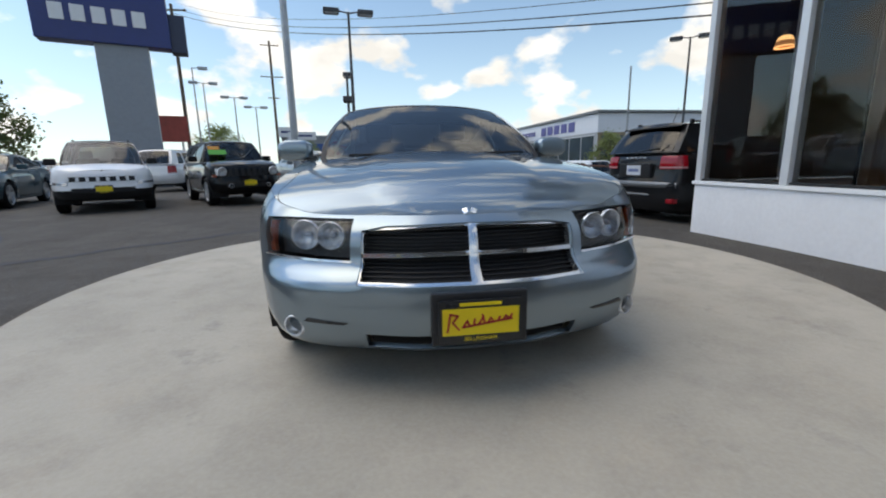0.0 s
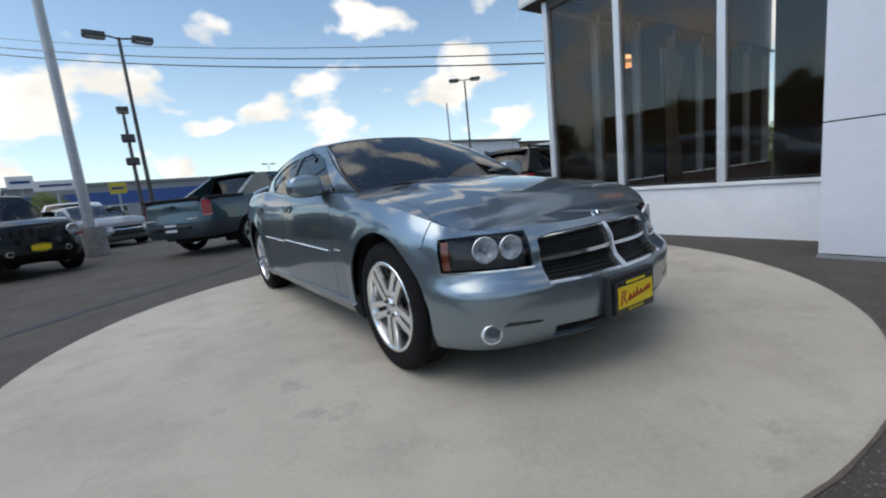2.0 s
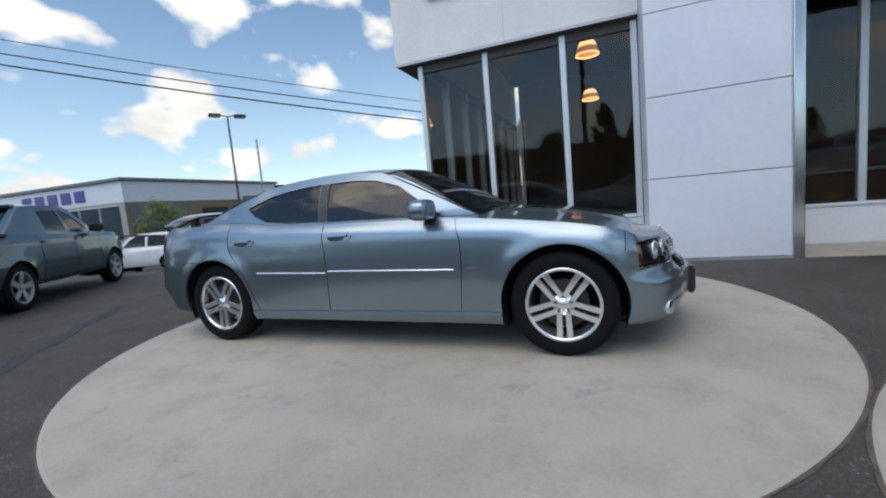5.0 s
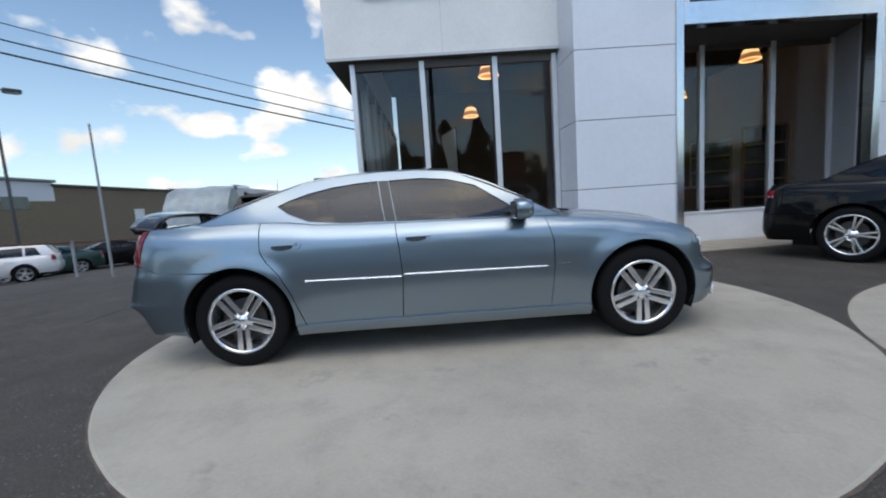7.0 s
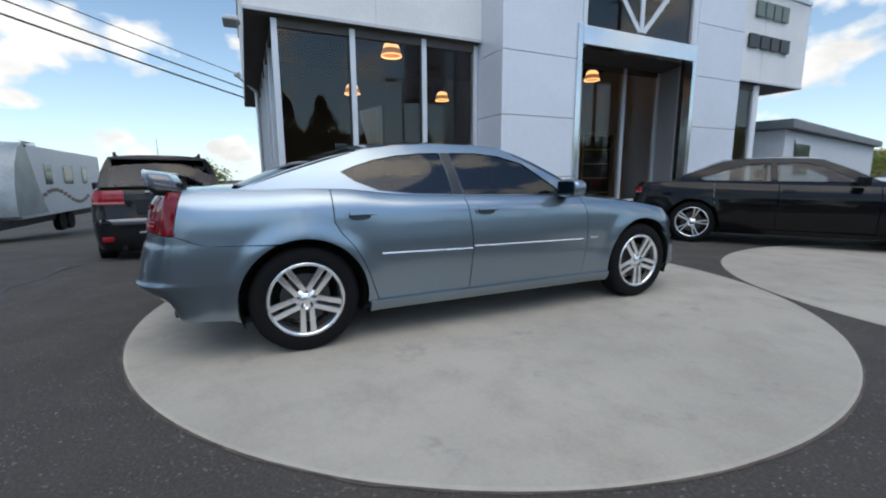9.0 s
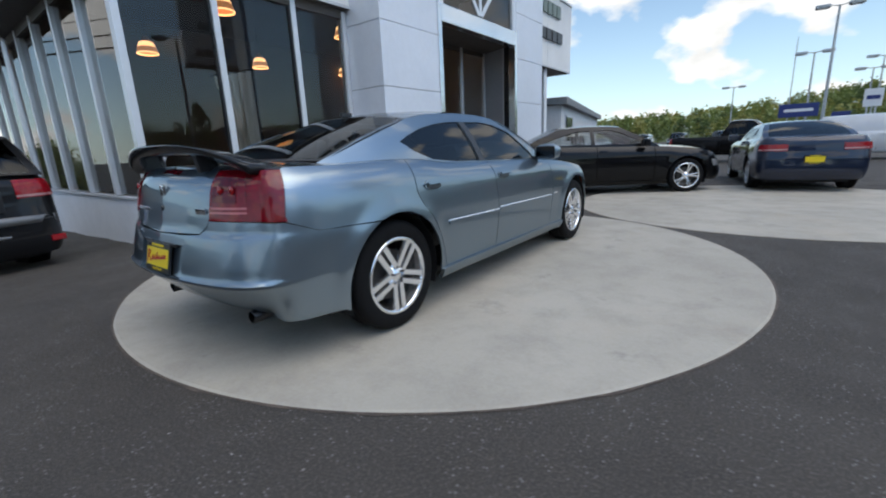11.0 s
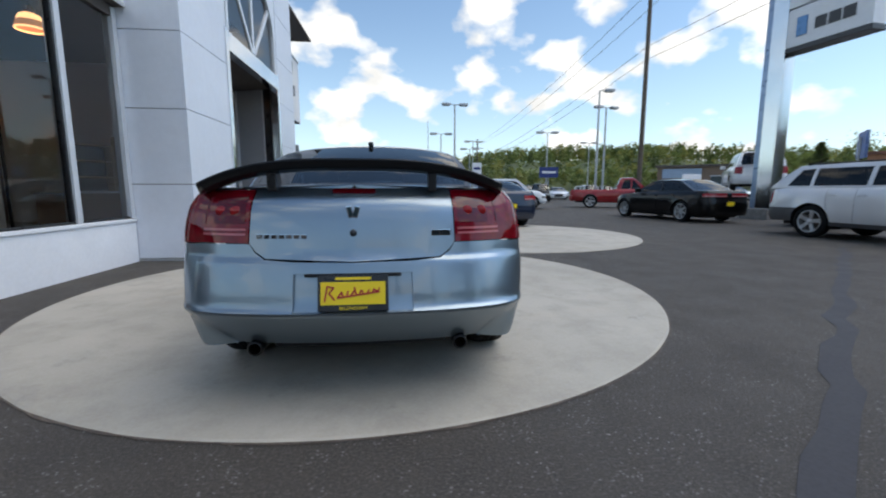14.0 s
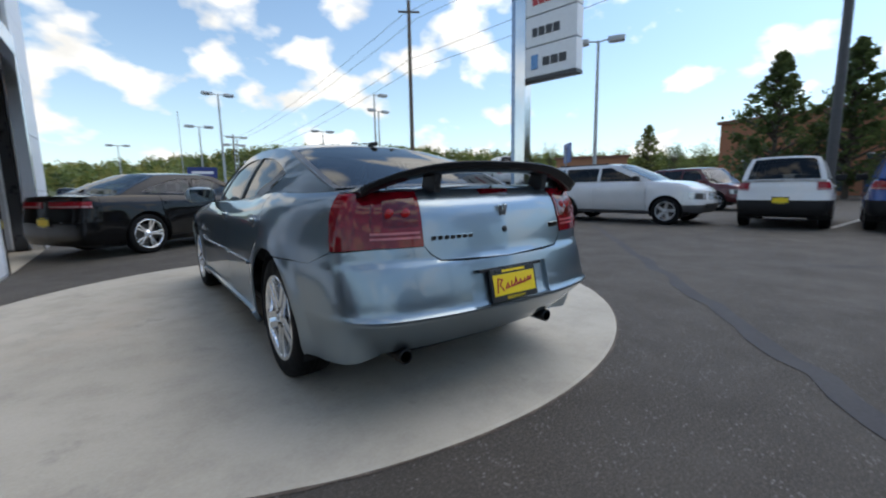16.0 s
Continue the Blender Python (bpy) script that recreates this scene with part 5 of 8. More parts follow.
# fascia boxes over the glazing, with their dark undersides
for nm, y0, y1, xb in (("fascia_north", Y_COL_A + 0.004, 1.69, 13.2), ("fascia_south", -13.10, Y_COL_B2 - 0.004, 13.2)):
    shell = bmesh.new()
    box(shell, (X_FAS, y0, Z_FAS), (X_FAS + 0.30, y1, Z_TOP), 0.004)
    box(shell, (X_FAS + 0.301, y1 - 0.40, Z_FAS), (xb, y1, Z_TOP)) if y1 > 0 else box(shell, (X_FAS + 0.301, y0, Z_FAS), (xb, y0 + 0.15, Z_TOP))
    fas = tagged(part(nm, shell, FASCIA),  "light grey stucco fascia above the showroom glazing", "wall", kind="structure")
    part("soffit", boxed((X_FAS + 0.01, y0, Z_FAS - 0.03), (X_WIN + 0.16, y1 - 0.01, Z_FAS - 0.002)), SOFFIT, fas)
    if y1 > 0:
        part("soffit", boxed((X_WIN + 0.162, y1 - 0.5, Z_FAS - 0.03), (xb - 0.01, y1 - 0.01, Z_FAS - 0.002)), SOFFIT, fas)
    else:
        part("soffit", boxed((X_WIN + 0.162, y0, Z_FAS - 0.03), (xb - 0.01, Y_END_B - 0.202, Z_FAS - 0.002)), SOFFIT, fas)
    part("drip_edge", boxed((X_FAS - 0.012, y0, Z_FAS - 0.03), (X_FAS - 0.001, y1 + 0.012, Z_FAS + 0.02), 0.002), SILL_GREY, fas)
    for yj in ((y0 + y1) / 2,):
        part("control_joint", boxed((X_FAS - 0.003, yj - 0.004, Z_FAS + 0.022), (X_FAS - 0.0005, yj + 0.004, Z_TOP)), SILL_GREY, fas)
    part("coping", boxed((X_FAS - 0.04, y0, Z_TOP + 0.001), (xb, y1 + 0.04, Z_TOP + 0.08), 0.01), MULLION, fas)


def marks(name, label, y0, widths, z, h, material, depth=0.05, x=X_FAS, gap=0.12):
    """Raised plain blocks in the place of a maker's sign."""
    t = thing(name, None, label, "sign")
    y = y0
    for w in widths:
        part("sign_block", boxed((x - 0.02 - depth, y - w, z), (x - 0.02, y, z + h), 0.01), material, t)
        part("standoff", boxed((x - 0.02, y - w * 0.55, z + h * 0.4), (x + 0.002, y - w * 0.45, z + h * 0.6)), GALV, t)
        y -= w + gap
    return t


DARK_SIGN = plain("charcoal_sign", (0.035, 0.036, 0.04), 0.4, vary=0.1)
GREEN_SIGN = plain("grey_green_sign", (0.16, 0.20, 0.17), 0.4, vary=0.1)
marks("wall_sign", "charcoal block lettering high on the grey fascia", 0.95, [0.42, 0.42, 0.42, 0.42, 0.42], 4.66, 0.5, DARK_SIGN)
marks("wall_sign", "charcoal emblem and block lettering on the grey fascia", -10.35, [0.42, 0.36, 0.36, 0.42], 4.50, 0.34, DARK_SIGN, gap=0.08)
marks("wall_sign", "grey-green block lettering high on the fascia", -10.55, [0.30, 0.30, 0.30, 0.30], 5.28, 0.38, GREEN_SIGN, gap=0.07)


def panelled(name, y0, y1, x0, x1, joints, label):
    """A pier clad in flat metal panels with narrow open joints. y0 > y1."""
    core = tagged(part(name, boxed((x0 + 0.03, y1 + 0.03, -0.02), (x1, y0 - 0.03, joints[-1])), SATIN_BLACK), label, "wall", kind="structure")
    g = 0.006
    for a, b in zip(joints, joints[1:]):
        part("panel", boxed((x0, y1, a + g), (x0 + 0.028, y0, b - g), 0.003), PANEL, core)
        part("panel", boxed((x0 + 0.0285, y0 - 0.028, a + g), (x1, y0, b - g), 0.003), PANEL, core)
        part("panel", boxed((x0 + 0.0285, y1, a + g), (x1, y1 + 0.028, b - g), 0.003), PANEL, core)
    part("base_trim", boxed((x0 - 0.012, y1 - 0.012, 0.0), (x1, y0 + 0.012, 0.03), 0.004), GALV, core)
    return core


J = [0.035, 1.17, 2.275, 3.37, 4.47, 5.57, 6.67]
panelled("wall_pier_north", Y_COL_A, Y_COL_A2, X_COL, 3.92, J, "pier clad in smooth blue-grey metal panels")
panelled("wall_pier_south", Y_COL_B, Y_COL_B2, X_COL, 3.12, J, "pier clad in smooth blue-grey metal panels")
wall_piece("wall_pier_back", (3.121, Y_COL_B2, -0.02), (5.0, -7.86, 6.67), PANEL, "plain grey wall behind the metal-clad pier")

# entrance: polished surround, recess, doors, arched window over it
ent = tagged(thing("door_1"), "glazed bay set back in a polished steel surround", "door", kind="structure")
part("jamb", boxed((X_COL - 0.03, Y_COL_A2 - 0.12, 0), (X_COL + 0.16, Y_COL_A2 - 0.002, 4.02), 0.01), STEEL, ent)
part("jamb", boxed((X_COL - 0.03, Y_COL_B + 0.002, 0), (X_COL + 0.16, Y_COL_B + 0.12, 4.02), 0.01), STEEL, ent)
part("lintel", boxed((X_COL - 0.035, Y_COL_B + 0.121, 3.64), (X_COL + 0.16, Y_COL_A2 - 0.121, 3.98), 0.012), STEEL, ent)
XD0 = 4.22
part("recess_ceiling", boxed((X_COL + 0.161, -7.84, 3.70), (XD0, Y_COL_A2, 3.78)), SOFFIT, ent)
XD = 4.15
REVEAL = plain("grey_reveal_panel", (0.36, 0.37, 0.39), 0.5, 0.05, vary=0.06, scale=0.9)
# splayed side of the recess: a narrow dark pane by the jamb, then a flat panel
bm = bmesh.new()
box(bm, (0.0, -0.03, 0.02), (0.80, 0.0, 3.69), 0.004, Matrix.Translation((XD - 0.02, -7.80, 0)) @ Matrix.Rotation(math.atan2(0.36, -1.03), 4, "Z"))
part("recess_side", bm, REVEAL, ent, "flat grey panel on the splayed side of the recess")
bm = bmesh.new()
box(bm, (0.845, -0.03, 0.02), (1.05, -0.01, 3.69), 0.0, Matrix.Translation((XD - 0.02, -7.80, 0)) @ Matrix.Rotation(math.atan2(0.36, -1.03), 4, "Z"))
part("side_pane", bm, SATIN_BLACK, ent)
bm = bmesh.new()
box(bm, (0.803, -0.04, 0.02), (0.842, 0.012, 3.69), 0.004, Matrix.Translation((XD - 0.02, -7.80, 0)) @ Matrix.Rotation(math.atan2(0.36, -1.03), 4, "Z"))
part("side_post", bm, MULLION, ent)
Z_BASE = 0.60
part("base_wall", boxed((XD - 0.06, -7.79, 0.0), (XD + 0.14, Y_COL_A2 - 0.01, Z_BASE - 0.04), 0.004), WHITE_WALL, ent)
part("window_ledge", boxed((XD - 0.085, -7.79, Z_BASE - 0.038), (XD + 0.14, Y_COL_A2 - 0.01, Z_BASE), 0.004), WHITE_WALL, ent)
POSTS = (-4.07, -5.22, -6.59, -7.74)
for y in POSTS:
    part("door_post", boxed((XD - 0.05, y - 0.045, Z_BASE + 0.003), (XD + 0.06, y + 0.045, 3.698), 0.006), MULLION, ent)
for a, b in zip(POSTS, POSTS[1:]):
    pane((XD, b + 0.046, Z_BASE + 0.03), (XD + 0.01, a - 0.046, 3.60), (-1, 0, 0), ent)
    part("frame_rail", boxed((XD - 0.03, b + 0.046, Z_BASE + 0.003), (XD + 0.04, a - 0.046, Z_BASE + 0.03), 0.004), SATIN_BLACK, ent)
    part("frame_head", boxed((XD - 0.03, b + 0.046, 3.60), (XD + 0.04, a - 0.046, 3.695), 0.004), SOFFIT, ent)
part("threshold", boxed((X_COL - 0.02, Y_COL_B + 0.13, 0.002), (XD - 0.09, Y_COL_A2 - 0.13, 0.018), 0.003), CONCRETE, ent)

arch = tagged(thing("window_arch"), "arched window with crossing white bars over the entrance", "window", kind="structure")
ya, yb = Y_COL_A2, Y_COL_B
ym, half = (ya + yb) / 2, (ya - yb) / 2 - 0.12
ZA, ZS = 4.02, 4.75


def arch_pt(t, r=1.0):
    return ym + half * r * math.cos(t), ZS + 1.25 * r * math.sin(t)


bm = bmesh.new()
N = 24
for i in range(N):
    t0, t1 = math.pi * i / N, math.pi * (i + 1) / N
    (y0, z0), (y1, z1) = arch_pt(t0), arch_pt(t1)
    q = [(y0, z0), (y1, z1), (y1, 6.67), (y0, 6.67)]
    f = [bm.verts.new((X_COL + 0.012, y, z)) for y, z in q]
    bm.faces.new(f)
    g = [bm.verts.new((X_COL + 0.20, y, z)) for y, z in q[:2]]
    bm.faces.new((f[0], f[1], g[1], g[0]))
for y0, y1 in ((ya, ym + half), (ym - half, yb)):
    f = [bm.verts.new((X_COL + 0.012, y, z)) for y, z in ((y0, 3.99), (y1, 3.99), (y1, 6.67), (y0, 6.67))]
    bm.faces.new(f)
bmesh.ops.remove_doubles(bm, verts=bm.verts, dist=1e-4)
part("arch_wall", bm, PANEL, arch)
outer = [(ym + half, 3.99)] + [arch_pt(math.pi * i / N) for i in range(N + 1)] + [(ym - half, 3.99)]
bm = bmesh.new()
for r0, x0, x1 in ((0.10, X_COL - 0.01, X_COL + 0.10),):
    rows = []
    for (y, z) in outer:
        k = 1 - r0 / half
        yi, zi = ym + (y - ym) * k, z if z < ZS else ZS + (z - ZS) * (1 - r0 / 1.25)
        rows.append([bm.verts.new((x0, y, z)), bm.verts.new((x0, yi, zi)), bm.verts.new((x1, yi, zi)), bm.verts.new((x1, y, z))])
    for A, B2 in zip(rows, rows[1:]):
        for j in range(4):
            bm.faces.new((A[j], A[(j + 1) % 4], B2[(j + 1) % 4], B2[j]))
part("arch_frame", bm, MULLION, arch)


def bar(y0, z0, y1, z1, w, x0, x1, name, parent, material):
    d = Vector((0, y1 - y0, z1 - z0))
    bm = bmesh.new()
    box(bm, (x0, -w / 2, 0), (x1, w / 2, d.length), 0.004)
    bmesh.ops.rotate(bm, cent=(0, 0, 0), matrix=Matrix.Rotation(-math.atan2(d.y, d.z), 3, "X"), verts=bm.verts)
    bmesh.ops.translate(bm, vec=(0, y0, z0), verts=bm.verts)
    return part(name, bm, material, parent)


bar(ym, 4.05, ym, ZS + 1.2, 0.11, X_COL + 0.02, X_COL + 0.08, "mullion", arch, MULLION)
bar(ym - 0.06, 4.06, ym - half * 0.80, 5.42, 0.10, X_COL + 0.022, X_COL + 0.078, "diagonal_bar", arch, MULLION)
bar(ym + 0.06, 4.06, ym + half * 0.80, 5.42, 0.10, X_COL + 0.022, X_COL + 0.078, "diagonal_bar", arch, MULLION)
bm = bmesh.new()
vs = [bm.verts.new((X_COL + 0.05, y, z)) for y, z in outer]
face = bm.faces.new(vs)
face.normal_update()
if face.normal.x > 0:
    face.normal_flip()
part("pane", bm, GLASS_SHOP, arch)

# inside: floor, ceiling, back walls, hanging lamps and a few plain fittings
# Low base colours stand in for the dimness of the room behind glass.
INNER = plain("dimmed_warm_wall", (0.13, 0.115, 0.10), 0.8, vary=0.08)
tagged(part("floor_inside", boxed((X_WIN + 0.1, Y_END_B, -0.02), (13.0, Y_END - 0.13, 0.012)), plain("showroom_tile", (0.09, 0.085, 0.08), 0.35, vary=0.1)), "tiled showroom floor, coloured dark as in a dim room", "floor", kind="structure")
tagged(part("ceiling", boxed((X_WIN + 0.185, Y_END_B + 0.01, 5.2), (12.89, Y_END - 0.03, 5.25)), plain("dimmed_ceiling", (0.05, 0.047, 0.045), 0.9)), "showroom ceiling, coloured dark as in a dim room", "ceiling", kind="structure")
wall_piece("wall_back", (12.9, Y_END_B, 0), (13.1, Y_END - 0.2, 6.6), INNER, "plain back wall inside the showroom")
wall_piece("wall_south_end", (X_WIN + 0.02, Y_END_B - 0.2, -0.2), (13.1, Y_END_B, Z_TOP - 0.1), WHITE_WALL, "plain south end wall of the showroom")
tagged(part("roof_deck", boxed((3.1, -13.0, 6.68), (13.2, 1.6, 6.74)), SOFFIT), "flat showroom roof", "roof", kind="structure")
BULB = glow("lamp_glow", (1.0, 0.60, 0.28), 1.7)
AMBER_GLASS = glow("amber_glass_glow", (0.75, 0.34, 0.14), 0.42)
SHADE = plain("copper_shade", (0.32, 0.14, 0.06), 0.3, 0.8, vary=0.1)


def pendant(x, y, z):
    t = thing("pendant_lamp", pose(x, y, z), "hanging lamp with a copper neck and a glowing amber glass bell", "lamp", "showroom pendants")
    part("cord", tubed((0, 0, 0.30), (0, 0, 5.2 - z), 0.008, seg=6), BLACK, t)
    part("cap", lathe([(0.0, 0.31), (0.05, 0.30), (0.09, 0.24), (0.10, 0.17)], 24, "z"), SHADE, t, smooth=True)
    part("collar", lathe([(0.10, 0.17), (0.16, 0.14), (0.195, 0.07), (0.20, 0.03)], 24, "z"), BULB, t, smooth=True)
    part("shade", lathe([(0.20, 0.03), (0.225, -0.03), (0.24, -0.10)], 24, "z"), AMBER_GLASS, t, smooth=True)
    part("rim", lathe([(0.24, -0.10), (0.252, -0.115), (0.252, -0.135), (0.24, -0.14)], 24, "z"), BULB, t, smooth=True)
    return t


for x, y, z in ((6.6, -1.57, 4.18), (10.5, -1.5, 3.98), (6.87, -5.0, 4.29), (12.6, -9.85, 4.55), (10.94, -4.9, 4.08), (7.4, -8.65, 4.40)):
    pendant(x, y, z)


def counter(x, y, z_rot, label):
    t = thing("reception_desk", pose(x, y, 0.012, 0, 0, z_rot), label, "desk")
    part("body", boxed((-0.9, -0.3, 0.0), (0.9, 0.3, 1.0), 0.02), plain("desk_wood", (0.20, 0.12, 0.07), 0.4), t)
    part("top", boxed((-0.95, -0.36, 1.001), (0.95, 0.36, 1.05), 0.012), plain("desk_top", (0.5, 0.48, 0.45), 0.3), t)


counter(6.9, -5.9, 90, "wooden reception desk with a pale top inside the showroom")
RACK_WOOD = plain("rack_oak", (0.42, 0.30, 0.17), 0.5, vary=0.12)


def shelf_rack(x, y, turn, w, h, n):
    """A tall open rack with goods on its boards."""
    t = thing("shelf_rack", pose(x, y, 0.012, 0, 0, turn), "tall open oak shelf rack with small boxes inside the showroom", "shelf", "showroom racks")
    for k in (0, w):
        part("upright", boxed((k - 0.02, 0, 0), (k + 0.02, 0.36, h), 0.003), RACK_WOOD, t)
    for i in range(n):
        z = 0.12 + (h - 0.16) * i / (n - 1)
        part("board", boxed((0.021, 0.0, z), (w - 0.021, 0.36, z + 0.035), 0.003), RACK_WOOD, t)
    part("back_panel", boxed((0.021, 0.361, 0.1), (w - 0.021, 0.372, h)), SATIN_BLACK, t)


shelf_rack(8.3, -7.6, -122, 1.0, 2.3, 6)
shelf_rack(7.8, -8.8, -122, 1.0, 2.6, 6)
DRAPE = plain("beige_cloth", (0.74, 0.65, 0.54), 0.9, vary=0.08)


def drape(x, y, w, rot):
    t = thing("curtain", pose(x, y, 0.52, 0, 0, rot), "long beige curtain gathered inside the showroom window", "curtain")
    bm = bmesh.new()
    rows = []
    for i in range(41):
        u = i / 40
        row = []
        for j in range(13):
            v = j / 12
            sq = 1 - 0.45 * math.sin(math.pi * min(1, (1 - v) * 1.2)) ** 2 * u
            row.append(bm.verts.new((u * w * sq, 0.035 * math.sin(u * 30) * (0.5 + v), v * 1.93)))
        rows.append(row)
    for A, C in zip(rows, rows[1:]):
        for j in range(12):
            bm.faces.new((A[j], A[j + 1], C[j + 1], C[j]))
    part("cloth", bm, DRAPE, t, smooth=True)
    part("rail", tubed((-0.05, 0, 1.95), (w + 0.05, 0, 1.95), 0.015), BLACK, t)
    part("stand", tubed((-0.05, 0, -0.51), (-0.05, 0, 1.95), 0.015), BLACK, t)


drape(3.98, -0.50, 0.86, 14)

# downpipe and flood lamp on the building's end
dp = tagged(thing("downpipe"), "white rain downpipe with a round head under the eaves", "pipe", kind="structure")
for a, b in (((9.33, 1.80, 3.84), (9.33, 1.40, 3.50)), ((9.33, 1.40, 3.52), (9.33, 1.36, -0.3))):
    part("pipe_run", tubed(a, b, 0.045, seg=12), MULLION, dp)
part("hopper", lathe([(0.0, 0.05), (0.07, 0.04), (0.10, 0.0), (0.08, -0.06), (0.045, -0.10)], 20, "z"), MULLION, dp, smooth=True).matrix_basis = pose(9.33, 1.84, 3.93)
fl = thing("flood_lamp", pose(6.9, 1.695, 4.45), "flat white flood lamp on the end fascia", "lamp")
part("housing", boxed((-0.30, 0.03, -0.04), (0.30, 0.34, 0.04), 0.015), MULLION, fl)
part("bracket", boxed((-0.06, 0.0, -0.03), (0.06, 0.032, 0.03), 0.004), GALV, fl)
part("lens", boxed((-0.26, 0.07, -0.048), (0.26, 0.31, -0.041)), ALLOY_DULL, fl)


# ---- the other vehicles ----
def gen_vehicle(label, category, paint, yF, yR, W, wf, wr, R, rim, hf, hc, hb, H, yc, yh, yr, yb, panes, style="plain5", zb=0.30, side_glass=None, lean=0.20, bed=None, clad=None,
                lamps=None, tails=None, lite=False, grille=None, plates="", rails=False, name="car", doors=None, alloy=None, crown=0.04, plate_z=None):
    """A parked vehicle that faces -y, with its wheelbase's middle at the origin."""
    wheels = ((wf, R), (wr, R))
    plan = [(0, yF), (0.42 * W, yF + 0.03), (0.74 * W, yF + 0.13), (0.92 * W, yF + 0.33), (0.985 * W, yF + 0.70), (W, (yF + yR) / 2), (0.99 * W, yR - 0.60), (0.95 * W, yR - 0.22), (0.82 * W, yR - 0.06), (0.45 * W, yR - 0.01), (0, yR)]
    edge = [(yF, hf), (yF + 0.30, hf + 0.05), ((yF + yc) / 2, (hf + hc) / 2 + 0.05), (yc, hc), ((yc + yb) / 2, (hc + hb) / 2), (yb, hb), (yR, hb - 0.01)]
    side = [(zb - 0.1, 0.10), (zb, 0.05), (zb + 0.1, 0.02), (0.55 * hb, 0.0), (0.8 * hb, 0.008), (hb, 0.05)]
    front = [(zb - 0.1, 0.14), (zb, 0.05), (zb + 0.12, 0.0), (0.62 * hf, 0.01), (0.72 * hf, 0.04), (hf, 0.09)]
    rear = [(zb - 0.1, 0.14), (zb + 0.02, 0.04), (zb + 0.14, 0.0), (0.62 * hb, 0.01), (0.72 * hb, 0.04), (hb, 0.07)]
    arch = R + 0.055
    B = Body(plan, edge, zb, side, front, rear, wheels, arch, flare=0.02, round_top=0.05)
    v = thing(name, None, label, category)
    cu = cv = 0.11
    mp = lambda s, z: B.p(s, z)
    fa, ra = wheels
    glass = side_glass or GLASS_DARK
    d0, d1, d2 = doors or (yc + 0.12, (yc + yb) / 2 - 0.12, wr - 0.30)
    g = 0.005
    f_arc, r_arc = B.arc(*fa, 0.56 * hf, zb, 12), B.arc(*ra, zb, 0.6 * hb, 12)
    yfs = f_arc[0][0]
    low = clad or paint
    for k in (1, -1):
        wing = [(yfs - 0.02, lerp(edge, yfs - 0.02))] + f_arc + [(d0 - g, zb)] + B.top(d0 - g, yfs - 0.02, 8)
        part("front_wing", sheet([flip(B.flank(wing), k)], mp, cu, cv, 0.012, out_side), paint, v)
        for nm, a, b in (("front_door", d0, d1), ("rear_door", d1, d2)):
            if b - a < 0.2:
                continue
            b_low = min(b, ra[0] - arch - 0.02) if nm == "rear_door" else b
            poly = [(a + g, zb + 0.02), (b_low - g, zb + 0.02), (b - g, hb * 0.72)] + B.top(b - g, a + g, 8)
            dd = part(nm, sheet([flip(B.flank(poly), k)], mp, cu, cv, 0.012, out_side), paint, v)
            if lite:
                continue
            hy = b - 0.20
            part("door_handle", sheet([flip(B.flank([(hy, hb - 0.16), (hy + 0.15, hb - 0.16), (hy + 0.15, hb - 0.12), (hy, hb - 0.12)]), k)], lambda s, z: B.p(s, z, 0.02), 0.2, 0.1, 0.02, out_side), paint, dd)
        ql = min(d2, ra[0] - arch - 0.02)
        quarter = [(ql + g, zb + 0.02)] + r_arc + [(yR - 0.34, 0.6 * hb)] + B.top(yR - 0.34, d2 + g, 8) + [(d2 + g, hb * 0.72)]
        part("rear_quarter", sheet([flip(B.flank(quarter), k)], mp, cu, cv, 0.012, out_side), paint, v)
        sill = [(wf + arch * 0.95, zb - 0.07), (wr - arch * 0.95, zb - 0.07), (wr - arch * 0.95, zb + 0.018), (wf + arch * 0.95, zb - 0.002)]
        part("sill", sheet([flip(B.flank(sill), k)], lambda s, z: B.p(s, z, 0.015), 0.3, 0.1, 0.03, out_side), low, v)
        if lite:
            continue
        m = bmesh.new()
        box(m, (-0.11, -0.06, -0.07), (0.11, 0.07, 0.08), 0.035, Matrix.Translation((-k * (W + 0.06), yc + 0.35, hc + 0.09)))
        part("door_mirror", m, paint if not clad else BLACK, v)
    # front skin with lamps and grille laid into it
    s_arch = B.s_y(yfs - 0.005)
    fpoly, rpoly = [], []
    la = lamps or (0.52 * W, 0.93 * W, 0.70 * hf, 0.90 * hf)
    for k in (1, -1):
        arcf = sorted([(y, z) for y, z in B.arc(fa[0], fa[1], zb, 0.56 * hf, 24) if y < fa[0] and z <= 0.56 * hf + 0.01], key=lambda p: p[1])
        low_f = [(0, zb - 0.04), (B.s_f(0.8 * W), zb - 0.03)] + [(B.s_y(y), z) for y, z in arcf] + [(s_arch, 0.56 * hf), (0, 0.56 * hf)]
        up_f = [(0, 0.56 * hf), (s_arch, 0.56 * hf), (s_arch - 0.012, B.ze(s_arch))] + [(s_arch * (1 - i / 8), B.ze(s_arch * (1 - i / 8))) for i in range(1, 9)]
        arcr = sorted([(y, z) for y, z in B.arc(ra[0], ra[1], 0.6 * hb, zb, 24) if y > ra[0] and z <= 0.6 * hb + 0.01], key=lambda p: -p[1])
        s_q = B.s_y(yR - 0.34) + g
        low_r = [(B.s_y(y), z) for y, z in arcr] + [(B.s_r(0.8 * W), zb - 0.02), (B.total, zb - 0.03), (B.total, 0.6 * hb - 0.004), (B.s_y(arcr[0][0]), 0.6 * hb - 0.004)]
